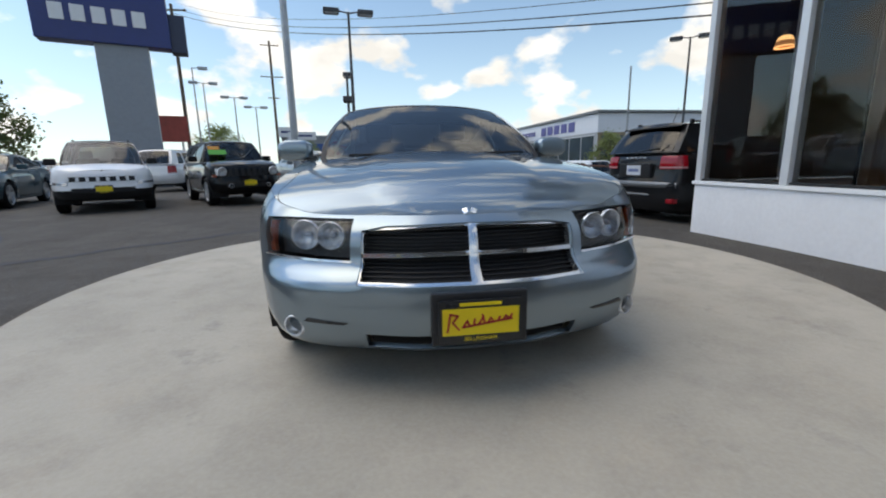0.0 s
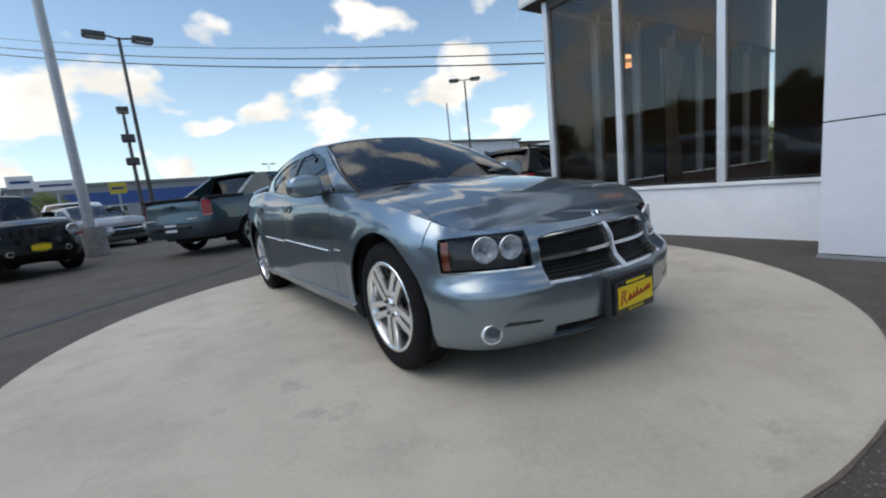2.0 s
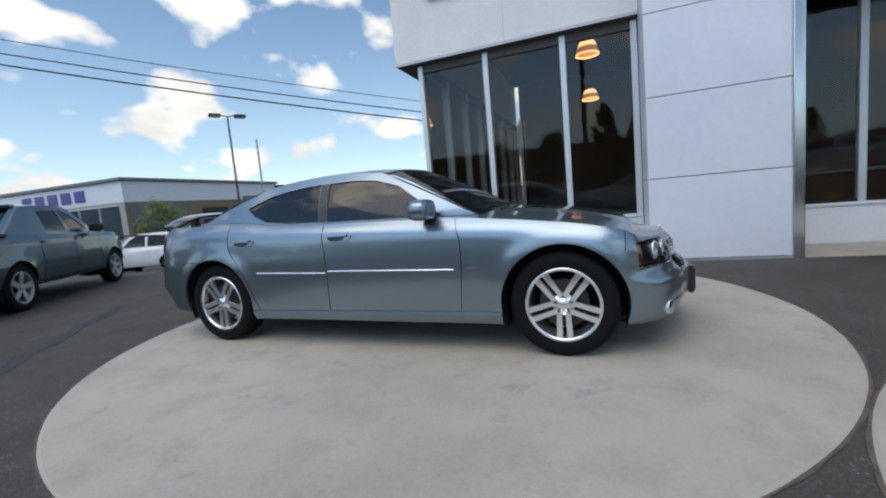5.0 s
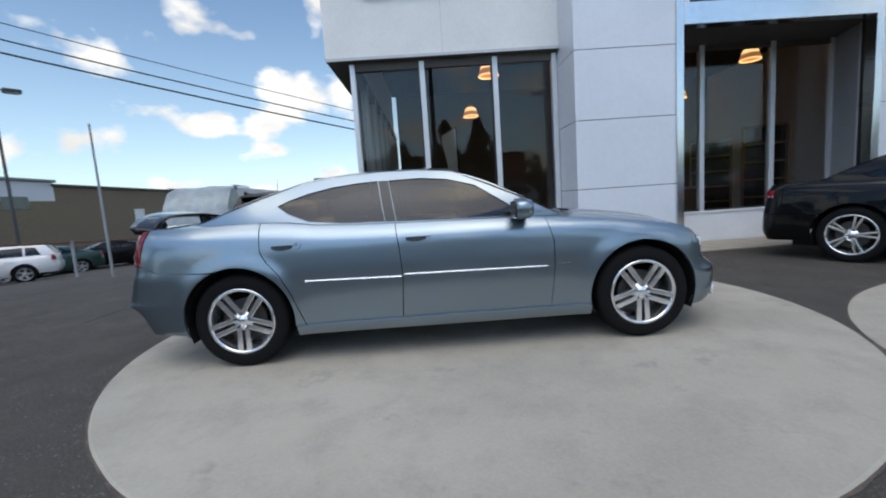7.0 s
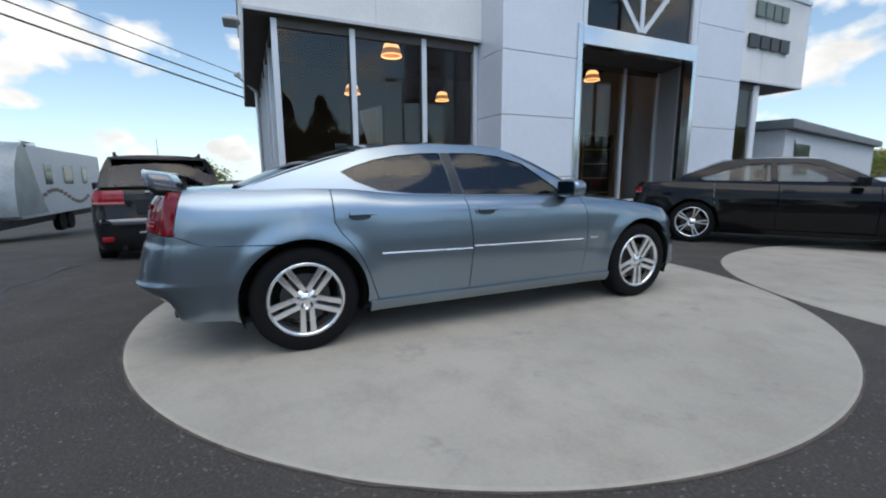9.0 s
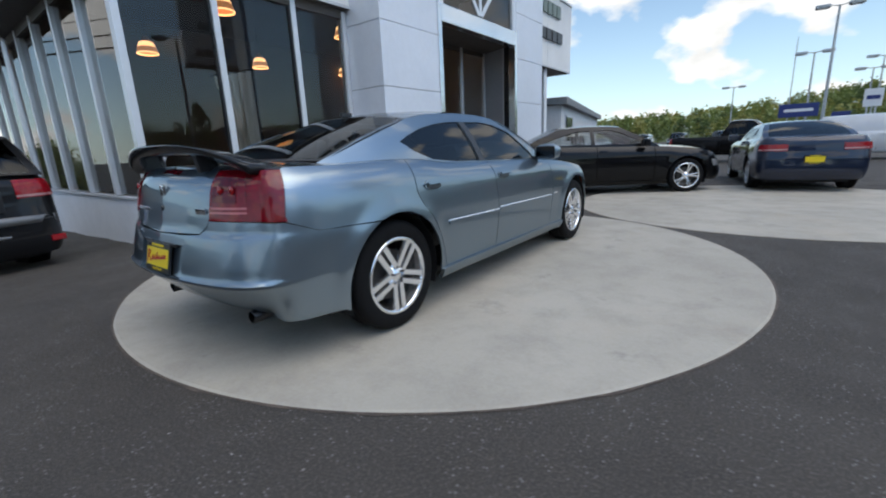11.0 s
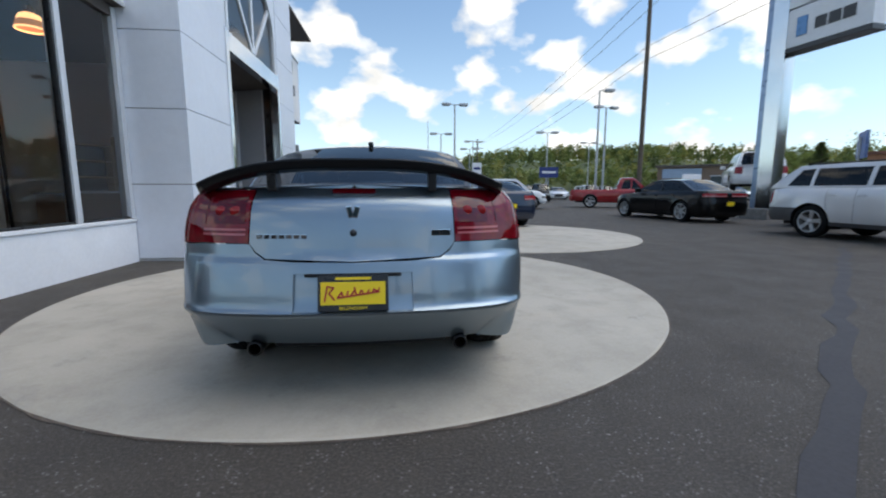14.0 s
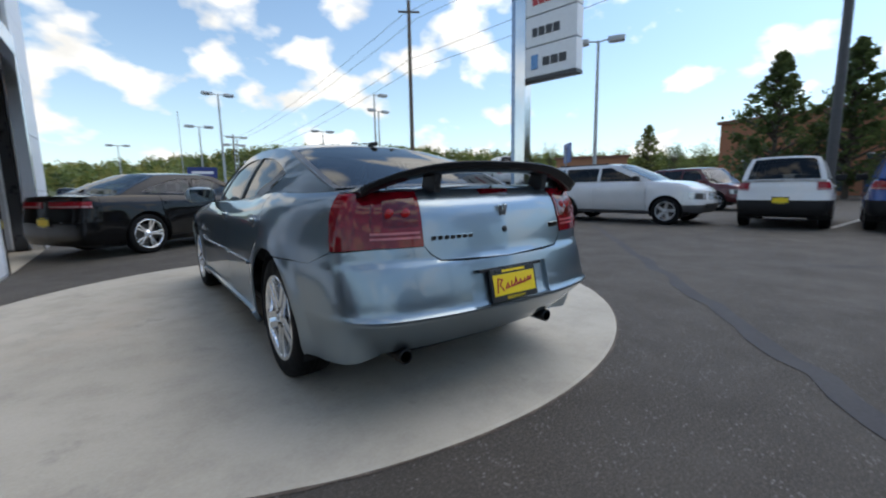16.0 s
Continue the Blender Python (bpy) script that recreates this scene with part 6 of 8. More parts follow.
        up_r = [(s_q, 0.6 * hb + 0.002), (B.total, 0.6 * hb + 0.002)] + [(B.total + (s_q - B.total) * i / 8, B.ze(B.total + (s_q - B.total) * i / 8)) for i in range(9)]
        fpoly.append((flip(low_f, k), flip(up_f, k)))
        rpoly.append((flip(low_r, k), flip(up_r, k)))
    part("front_bumper", join(*[sheet([q[0]], mp, cu, 0.08, 0.015, out_far) for q in fpoly]), low, v)
    part("nose", join(*[sheet([q[1]], mp, cu, 0.08, 0.015, out_far) for q in fpoly]), paint, v)
    part("rear_bumper", join(*[sheet([q[0]], mp, cu, 0.08, 0.015, out_far) for q in rpoly]), low, v)
    part("tail_panel", join(*[sheet([q[1]], mp, cu, 0.08, 0.015, out_far) for q in rpoly]), paint, v)
    cr = [(yF, 0.02), (yF + 0.5, 0.05), (yc, 0.05), (yb, 0.02), (yR, 0.015)]
    s0, s1 = B.s_f(0.03), B.s_y(yc + 0.10)
    part("bonnet", sheet([[(s0, -0.99), (s1, -0.99), (s1, 0.99), (s0, 0.99)]], lambda s, t: B.bonnet(s, t, cr), 0.12, 0.12, 0.012, lambda c: Vector((0, 0, 1))), paint, v)
    if bed:
        y0, y1 = bed
        bb = bmesh.new()
        ze = hb - 0.02
        for lo, hi in (((-W * 0.80, y0, zb + 0.25), (W * 0.80, y1 - 0.08, zb + 0.30)), ((-W * 0.90, y0, zb + 0.2), (-W * 0.80, y1 - 0.30, ze)), ((W * 0.80, y0, zb + 0.2), (W * 0.90, y1 - 0.30, ze)), ((-W * 0.76, y1 - 0.16, zb + 0.2), (W * 0.76, y1 - 0.09, ze)), ((-W * 0.8, y0 - 0.02, zb + 0.2), (W * 0.8, y0 + 0.05, ze))):
            box(bb, lo, hi)
        part("load_bed", bb, BLACK, v)
    else:
        s2 = B.s_y(yb - 0.10)
        part("rear_deck", sheet([[(s2, -0.99), (B.total - 0.02, -0.99), (B.total - 0.02, 0.99), (s2, 0.99)]], lambda s, t: B.bonnet(s, t, cr), 0.12, 0.12, 0.012, lambda c: Vector((0, 0, 1))), paint, v)
    for k in (1, -1):
        a, b = B.s_f(la[0]), B.s_f(la[1])
        lp = part("headlamp", sheet([flip([(a, la[2]), (b, la[2] + 0.02), (b + 0.04, la[3]), (a, la[3] - 0.02)], k)], lambda s, z: B.p(s, z, 0.010), 0.06, 0.06, 0.02, out_far), plain("lamp_silver", (0.5, 0.5, 0.5), 0.15, 0.6, vary=0.3, scale=25), v)
        if not lite:
            part("lamp_core", sheet([flip([(a + (b - a) * 0.25, la[2] + 0.03), (a + (b - a) * 0.75, la[2] + 0.03), (a + (b - a) * 0.75, la[3] - 0.03), (a + (b - a) * 0.25, la[3] - 0.03)], k)], lambda s, z: B.p(s, z, 0.014), 0.1, 0.1, 0.01, out_far), DISC_IRON, lp)
        ta = tails or (0.66 * W, 0.96 * W, 0.68 * hb, 0.95 * hb)
        a, b = B.s_r(ta[0]), B.s_y(yR - 0.22)
        tl = part("tail_lamp", sheet([flip([(a, ta[2]), (b, ta[2] + 0.01), (b, ta[3]), (a, ta[3])], k)], lambda s, z: B.p(s, z, 0.012), 0.06, 0.06, 0.02, out_far), RED_LENS, v)
        zm = (ta[2] + ta[3]) / 2
        if not lite:
            part("clear_band", sheet([flip([(a, ta[2] + 0.015), (b, ta[2] + 0.015), (b, ta[2] + 0.04), (a, ta[2] + 0.04)], k)], lambda s, z: B.p(s, z, 0.015), 0.1, 0.1, 0.01, out_far), plain("pale_red_plastic", (0.42, 0.22, 0.22), 0.2), tl)
    gr = grille or (0.48 * W, 0.62 * hf, 0.88 * hf, 1)
    a = B.s_f(gr[0])
    gp = part("grille", sheet([[(-a, gr[1]), (a, gr[1]), (a, gr[2]), (-a, gr[2])]], lambda s, z: B.p(s, z, 0.008), 0.1, 0.06, 0.02, out_far), BLACK, v)
    if gr[3] == 7:
        for i in range(8):
            u = -a + 2 * a * i / 7
            part("grille_bar", sheet([[(u - 0.030, gr[1] + 0.004), (u + 0.030, gr[1] + 0.004), (u + 0.030, gr[2] - 0.004), (u - 0.030, gr[2] - 0.004)]], lambda s, z: B.p(s, z, 0.016), 0.1, 0.1, 0.015, out_far), paint, gp)
    else:
        for i in range(0 if lite else gr[3]):
            z = gr[1] + (gr[2] - gr[1]) * (i + 0.5) / gr[3]
            part("grille_bar", sheet([[(-a, z - 0.012), (a, z - 0.012), (a, z + 0.012), (-a, z + 0.012)]], lambda s, z: B.p(s, z, 0.018), 0.1, 0.1, 0.02, out_far), CHROME, gp)
    zi = zb + 0.10
    if lite:
        style = "lite"
    a = B.s_f(0.6 * W)
    part("lower_intake", sheet([[(-a, zi), (a, zi), (a, zi + 0.10), (-a, zi + 0.10)]], lambda s, z: B.p(s, z, 0.006), 0.15, 0.1, 0.01, out_far), BLACK, v)
    if "f" in plates:
        dealer_plate(v, 0, yF - 0.015, 0.58 * hf, -1)
    if "r" in plates:
        dealer_plate(v, 0, yR + 0.012, 0.60 * hb if "l" not in plates else 0.5 * hb, 1)
    if "w" in plates:
        w = part("licence_plate", boxed((-0.16, -0.006, -0.08), (0.16, 0.006, 0.08), 0.003), plain("white_plate", (0.55, 0.58, 0.62), 0.4), v)
        w.matrix_basis = pose(0, yR + 0.012, plate_z or 0.62 * hb)
        part("plate_bar", boxed((-0.12, 0.0062, -0.025), (0.12, 0.0075, 0.025)), plain("plate_ink", (0.12, 0.16, 0.3), 0.5), w)
    # cabin
    zr = H - crown
    rail = [(yc - 0.02, lerp(edge, yc - 0.02) + 0.004), (yc + (yh - yc) * 0.5, hc + (zr - hc) * 0.53), (yh, zr - 0.03), (yh + 0.22, zr), ((yh + yr) / 2, zr + 0.008), (yr, zr - 0.02), (yr + (yb - yr) * 0.55, zr - 0.02 + (hb - zr) * 0.46), (yb, lerp(edge, yb) + 0.004)]
    sp = dict(belt=hc, lean=lean, base=[(yc - 0.1, 0.84 * W), (yc + 0.4, 0.885 * W), ((yc + yb) / 2, 0.90 * W), (yb - 0.2, 0.88 * W), (yb + 0.1, 0.85 * W)], rail=rail, panes=panes,
              ws=(yc - 0.02, hc + 0.004, yh + 0.02, zr - 0.026), bl=(yr, zr - 0.02, yb - 0.005, hb + 0.006), crown=crown, bow_f=0.05, bow_r=0.03, strip=(yc - 0.02, min(yb, yR - 0.25)), trim=False, bl_border=paint, bl_w=0.86, bl_top=0.90)
    cabin(B, sp, v, 0.09, paint, GLASS_CAR, glass, glass)
    if rails:
        for k in (1, -1):
            part("roof_rail", tubed((-k * 0.60 * W, yh + 0.40, H - 0.005), (-k * 0.60 * W, yr - 0.22, H - 0.015), 0.018, seg=8), GALV if rails == 1 else BLACK, v)
            for y in (yh + 0.40, yr - 0.15):
                part("rail_foot", boxed((-k * 0.60 * W - 0.02, y - 0.03, H - 0.06), (-k * 0.60 * W + 0.02, y + 0.03, H + 0.02)), BLACK, v)
    y_in1 = (bed[0] - 0.1) if bed else yb - 0.05
    part("cabin_floor", boxed((-0.7 * W, yc, zb), (0.7 * W, y_in1, zb + 0.12)), BLACK, v)
    part("dashboard", boxed((-0.76 * W, yc + 0.22, hc - 0.35), (0.76 * W, yc + 0.60, hc - 0.02), 0.04), BLACK, v)
    if not lite:
        seats(v, ((yc + 1.25, True),), 0.40 * W, min(hc - 0.34, H - 0.92), LEATHER)
    part("engine_block", boxed((-0.6 * W, yF + 0.30, zb), (0.6 * W, yc + 0.2, hf - 0.10)), BLACK, v)
    part("underside", boxed((-0.72 * W, yF + 0.4, zb - 0.10), (0.72 * W, yR - 0.4, zb), 0.01), BLACK, v)
    liner(B, v, W - 0.01, wheels, R)
    put_wheels(v, W - 0.015, wheels, R, rim, 0.22, style, alloy or ALLOY_DULL)
    return v


def boxy_panes(yc, yh, yr, yb, hc, hb, H, n=3, tip=0.35):
    """Side panes between the posts for a two- or three-light cabin."""
    zt, zl = H - 0.125, max(hc, hb) + 0.03
    a0 = yc + 0.30
    a1 = yb - tip
    cuts = [a0 + (a1 - a0) * f for f in ((0.0, 0.42, 0.80, 1.0) if n == 3 else ((0.0, 0.50, 1.0) if n == 2 else (0.0, 1.0)))]
    out = []
    for i, (a, b) in enumerate(zip(cuts, cuts[1:])):
        b -= 0.07
        if i == 0:
            out.append([(a, zl), (b, zl), (b, zt), (yh + 0.20, zt), (yh - 0.02, zt - 0.10)])
        elif i == len(cuts) - 2:
            out.append([(a, zl), (b, zl), (b - 0.05 - 0.35 * (yb - yr), zt - 0.02), (a, zt)] if b - 0.05 - 0.35 * (yb - yr) > a + 0.05 else [(a, zl), (b, zl), (a, zt)])
        else:
            out.append([(a, zl), (b, zl), (b, zt), (a, zt)])
    return out


def suv(label, paint, L=4.5, W=0.93, H=1.70, wb=2.7, R=0.36, hf=0.92, hc=1.05, hb=1.10, box_back=0.22, category="suv", name="suv", **kw):
    of = (L - wb) * 0.44
    yF, yR = -wb / 2 - of, wb / 2 + (L - wb - of)
    yc, yh, yr, yb = -wb / 2 + 0.42, -wb / 2 + 1.05, yR - 0.20 - box_back, yR - 0.10
    yc += kw.pop("cab", 0.0)
    yh += kw.pop("cabh", 0.0)
    panes = boxy_panes(yc, yh, yr, yb, hc, hb, H)[:kw.pop("lights", 3)]
    return gen_vehicle(label, category, paint, yF, yR, W, -wb / 2, wb / 2, R, R - 0.12, hf, hc, hb, H, yc, yh, yr, yb, panes, zb=kw.pop("zb", 0.36), name=name, **kw)


def saloon(label, paint, L=5.0, W=0.94, H=1.46, wb=3.0, R=0.35, two_door=False, category="car", name="saloon_car", **kw):
    of = (L - wb) * 0.46
    yF, yR = -wb / 2 - of, wb / 2 + (L - wb - of)
    yc, yh, yr, yb = -wb / 2 + 0.55, -wb / 2 + 1.33, wb / 2 - 0.42, wb / 2 + 0.38
    hf, hc, hb = 0.76, 0.98, 1.06
    zt, zl = H - 0.115, 1.055
    ym = (yc + yb) / 2 - 0.10
    if two_door:
        panes = [[(yc + 0.30, zl), (ym + 0.35, zl + 0.01), (ym + 0.30, zt - 0.01), (yh + 0.22, zt - 0.01), (yh - 0.02, zt - 0.08)], [(ym + 0.42, zl + 0.01), (yb - 0.55, zl + 0.05), (ym + 0.60, zt - 0.06), (ym + 0.40, zt - 0.01)]]
    else:
        panes = [[(yc + 0.30, zl), (ym, zl + 0.01), (ym + 0.02, zt), (yh + 0.22, zt), (yh - 0.02, zt - 0.08)], [(ym + 0.09, zl + 0.01), (yb - 0.52, zl + 0.03), (yb - 0.42, zl + 0.07), (yr - 0.10, zt - 0.08), (ym + 0.35, zt - 0.005), (ym + 0.11, zt)]]
    return gen_vehicle(label, category, paint, yF, yR, W, -wb / 2, wb / 2, R, R - 0.10, hf, hc, hb, H, yc, yh, yr, yb, panes, zb=0.27, lean=0.23, name=name, **kw)


def pickup(label, paint, L=5.3, W=0.98, H=1.78, wb=3.1, R=0.37, hf=1.0, hc=1.12, hb=1.12, cab_end=0.62, sail=False, **kw):
    of = (L - wb) * 0.44
    yF, yR = -wb / 2 - of, wb / 2 + (L - wb - of)
    yc, yh = -wb / 2 + 0.42, -wb / 2 + 1.10
    yb = cab_end
    yr = yb - (0.14 if sail else 0.28)
    panes = boxy_panes(yc, yh, yr, yb, hc, hb, H, n=2, tip=0.22)
    v = gen_vehicle(label, "pickup", paint, yF, yR, W, -wb / 2, wb / 2, R, R - 0.12, hf, hc, hb, H, yc, yh, yr, yb, panes, zb=0.42, bed=(yb + 0.02, yR - 0.02), name="pickup_truck", doors=(yc + 0.12, (yc + yb) / 2, yb - 0.02), **kw)
    if sail:
        # broad body-colour pillars run from the roof down to the bed sides
        for k in (1, -1):
            bm = prism([(yb - 0.42, hb - 0.04), (yb + 0.72, hb - 0.04), (yb + 0.70, hb + 0.03), (yb + 0.02, H - 0.10), (yb - 0.10, H - 0.055), (yb - 0.42, H - 0.06)], -0.05, 0.05, 0.012)
            for p in bm.verts:
                p.co.x = k * (W * 0.855 - 0.19 * max(0.0, (p.co.z - hb) / (H - hb))) + p.co.x
            part("sail_panel", bm, paint, v)
            part("bed_rail", boxed((k * W * 0.87 - 0.07, yb + 0.66, hb - 0.03), (k * W * 0.87 + 0.06, yR - 0.20, hb + 0.025), 0.015), BLACK, v)
        part("roof_edge", boxed((-W * 0.66, yb - 0.12, H - 0.075), (W * 0.66, yb + 0.02, H - 0.02), 0.02), paint, v)
        part("tailgate_cap", boxed((-W * 0.80, yR - 0.17, hb - 0.02), (W * 0.80, yR - 0.05, hb + 0.02), 0.012), BLACK, v)
        part("tailgate_handle", boxed((-0.13, yR - 0.075, hb - 0.19), (0.13, yR - 0.035, hb - 0.12), 0.012), SATIN_BLACK, v)
        part("bumper_step", boxed((-W * 0.55, yR - 0.03, 0.60), (W * 0.55, yR + 0.03, 0.655), 0.015), SATIN_BLACK, v)
        for k in (1, -1):
            part("letter_bar", boxed((k * 0.58 - 0.13, yR - 0.050, hb - 0.42), (k * 0.58 + 0.13, yR - 0.018, hb - 0.39), 0.004), BRIGHT, v)
    return v


BUMPER_GREY = plain("bumper_silver", (0.20, 0.205, 0.21), 0.4, 0.5, vary=0.06)


def tailgate_trim(v, yR, W, hb, H):
    """Wiper, roof lip, brightwork and reflectors on the back of a tall car."""
    part("roof_lip", prism([(yR - 0.52, H - 0.05), (yR - 0.28, H - 0.075), (yR - 0.27, H - 0.095), (yR - 0.52, H - 0.09)], -W * 0.66, W * 0.66, 0.006), BLACK, v)
    part("rear_wiper", tubed((0.02, yR - 0.075, hb + 0.035), (-0.42, yR - 0.095, hb + 0.085), 0.012, 0.008, 6), BLACK, v)
    part("plate_recess", boxed((-0.36, yR - 0.045, 0.86), (0.36, yR + 0.004, 1.09), 0.012), SATIN_BLACK, v)
    for i in range(5):
        part("letter_bar", boxed((-0.22 + i * 0.10, yR - 0.05, hb - 0.075), (-0.165 + i * 0.10, yR - 0.025, hb - 0.05), 0.003), BRIGHT, v)
    for z0, w, h in ((0.70, 0.86, 0.10), (0.56, 0.60, 0.045)):
        bm = bmesh.new()
        rows = []
        for i in range(25):
            u = -1 + i / 12
            y = yR + 0.016 - 0.11 * abs(u) ** 3.2
            rows.append([bm.verts.new((u * w * W, y - d, z0 + q)) for d, q in ((0.03, 0.0), (0.0, 0.01), (0.0, h - 0.01), (0.03, h))])
        for A, C in zip(rows, rows[1:]):
            for j in range(3):
                bm.faces.new((A[j], A[j + 1], C[j + 1], C[j]))
        bmesh.ops.recalc_face_normals(bm, faces=bm.faces)
        part("bumper_strip", bm, BUMPER_GREY, v, "silver strip across the rear bumper", smooth=True)
    for k in (1, -1):
        part("reflector", boxed((k * W * 0.80 - 0.09, yR - 0.11, 0.47), (k * W * 0.80 + 0.05, yR - 0.02, 0.54), 0.01), RED_LENS, v)
    part("roof_aerial", tubed((0, yR - 0.75, H), (0, yR - 0.85, H + 0.26), 0.006, 0.003, 6), BLACK, v)
    part("exhaust_tip", tubed((0.55, yR - 0.2, 0.36), (0.55, yR - 0.02, 0.36), 0.035, seg=12), BLACK, v)


def stand(v, x, y, ahead, dz=0.0):
    """Puts a vehicle on the ground, its nose towards the direction ahead (x, y)."""
    th = math.degrees(math.atan2(ahead[0], -ahead[1]))
    v.matrix_basis = pose(x, y, ground_z(x, y) + dz, 0, 0, th)
    return v


WHITE_P = car_paint("white_paint", (0.72, 0.73, 0.74))
BLACK_P = car_paint("black_paint", (0.003, 0.003, 0.0035), 0.0, 0.3)
CHARCOAL_P = car_paint("charcoal_paint", (0.013, 0.0135, 0.015), 0.25, 0.3)
SILVER_P = car_paint("silver_paint", (0.64, 0.65, 0.66), 0.25, 0.3)
TEAL_P = car_paint("slate_blue_paint", (0.030, 0.068, 0.088), 0.25, 0.4)
NAVY_P = car_paint("navy_paint", (0.009, 0.016, 0.036), 0.30, 0.3)
BLUE_P = car_paint("blue_paint", (0.02, 0.07, 0.24), 0.2, 0.3)
RED_P = car_paint("red_paint", (0.28, 0.012, 0.014), 0.1, 0.3)
MAROON_P = car_paint("maroon_paint", (0.09, 0.015, 0.02), 0.3, 0.3)
GREY_P = car_paint("grey_paint", (0.16, 0.165, 0.17), 0.5, 0.3)
TAN_P = car_paint("tan_paint", (0.36, 0.33, 0.28), 0.4, 0.3)

# beyond the pad, seen from its front
stand(suv("white compact suv with black lower trim and a yellow plate", WHITE_P, L=4.62, W=0.93, H=1.67, wb=2.70, clad=BLACK, grille=(0.62, 0.70, 0.80, 7), lamps=(0.62, 0.90, 0.62, 0.70), plates="f", rails=2), -7.45, 8.3, (0.47, -0.88))
black_suv = stand(suv("black boxy suv with round headlamps and a yellow plate", BLACK_P, L=4.41, W=0.88, H=1.66, wb=2.63, hf=0.98, hc=1.08, hb=1.10, box_back=0.10, cab=0.15, cabh=-0.12, grille=(0.50, 0.74, 0.92, 7), lamps=(0.54, 0.74, 0.74, 0.92), plates="f"), -4.72, 9.1, (0.52, -0.857))
for k in (1, -1):
    for x, y, z, rr, nm in ((0.60, -1.995, 0.845, 0.095, "round_headlamp"), (0.44, -2.045, 0.50, 0.05, "fog_lamp")):
        lm = part(nm, lathe([(0.0, -0.01), (rr * 0.5, -0.004), (rr * 0.9, 0.02), (rr, 0.03), (rr * 1.1, 0.02), (rr * 1.12, -0.02)], 24), LAMP_SILVER, black_suv, smooth=True)
        lm.matrix_basis = pose(k * x, y, z, 0, 0, -90)
        part("lens", lathe([(0.0, 0.034), (rr * 0.6, 0.032), (rr * 0.98, 0.026)], 20), CLEAR_LENS, lm, smooth=True)
    part("side_marker", boxed((k * 0.76 - 0.05, -1.92, 0.72), (k * 0.76 + 0.05, -1.84, 0.77), 0.01), AMBER_LENS, black_suv)
STICKER = {"green": (0.10, 0.42, 0.06), "orange": (0.65, 0.28, 0.04)}
for nm, x0, x1, z0, z1 in (("green", -0.62, -0.20, 1.28, 1.40), ("orange", -0.60, -0.34, 1.41, 1.49)):
    bm = bmesh.new()
    box(bm, (x0, -0.004, z0), (x1, 0.004, z1), 0.0, Matrix.Identity(4))
    for v in bm.verts:
        v.co.y += -0.98 + (v.co.z - 1.08) * 0.70 - 0.012 + 0.06 * v.co.x ** 2
    part("windscreen_sticker", bm, plain(nm + "_sticker", STICKER[nm], 0.4), black_suv)
stand(pickup("slate-blue crew-cab pickup with a sloping rear pillar", TEAL_P, L=5.25, W=0.98, H=1.74, hb=1.20, hc=1.15, wb=3.10, cab_end=0.95, sail=True, plates="w", tails=(0.82, 0.97, 0.82, 1.15), plate_z=0.62, style="plain5", clad=plain("dark_slate_cladding", (0.028, 0.040, 0.048), 0.5), side_glass=tinted_glass("pickup_glass", (0.16, 0.18, 0.19))), 0.66, 8.45, (0.80, 0.60))
grey_suv = stand(suv("dark grey suv with roof rails and red tail lamps", CHARCOAL_P, L=4.89, W=0.94, H=1.76, wb=2.89, R=0.38, hb=1.25, hc=1.15, hf=0.98, rails=2, plates="w", plate_z=0.98, tails=(0.50, 0.95, 1.0, 1.21)), 6.45, 3.42, (0.98, 0.17))
tailgate_trim(grey_suv, 1.445 + 2.0 * 0.56, 0.94, 1.25, 1.76)
stand(saloon("grey saloon car parked behind the black suv", GREY_P, L=4.8, W=0.91, wb=2.8), -3.6, 15.6, (0.5, -0.87))
stand(saloon("dark saloon car at the edge of the lot", TEAL_P, L=4.7, W=0.9, wb=2.75), -11.3, 9.6, (0.35, -0.94))
stand(suv("silver suv parked in the far row", SILVER_P, L=4.5, wb=2.65), -9.2, 16.8, (0.1, 1.0))
stand(suv("white suv seen from behind in the far row", WHITE_P, L=4.5, wb=2.65, plates="w"), -4.2, 20.0, (0.1, 1.0))
stand(saloon("white saloon car in the far row", WHITE_P, L=4.7, W=0.9, wb=2.75), 3.4, 17.5, (0.9, 0.45))
stand(saloon("maroon saloon car in the far row", MAROON_P, L=4.7, W=0.9, wb=2.75), 9.2, 20.5, (0.3, 0.95))
# lower yard behind the building
stand(suv("white estate car in the lower yard", WHITE_P, L=4.65, W=0.92, H=1.50, wb=2.75, hf=0.85, hc=0.98, hb=1.02, plates="w", tails=(0.72, 0.95, 0.80, 1.10), category="car", name="estate_car"), 12.6, 17.6, (-0.55, 0.83))
stand(suv("white suv at the end of the lower yard", WHITE_P, L=4.6, wb=2.7), 9.2, 17.4, (-0.35, 0.93))
stand(saloon("dark green saloon car in the lower yard", car_paint("green_paint", (0.02, 0.05, 0.04), 0.3), L=4.8, W=0.91, wb=2.8, plates="w"), 16.9, 19.3, (-0.8, 0.6))
stand(saloon("dark red saloon car in the lower yard", BLACK_P, L=4.8, W=0.91, wb=2.8, plates="w"), 19.5, 18.2, (-0.75, 0.66))
stand(suv("black suv in the lower yard", BLACK_P, L=4.6, wb=2.7), 17.0, 23.5, (-0.5, 0.86))
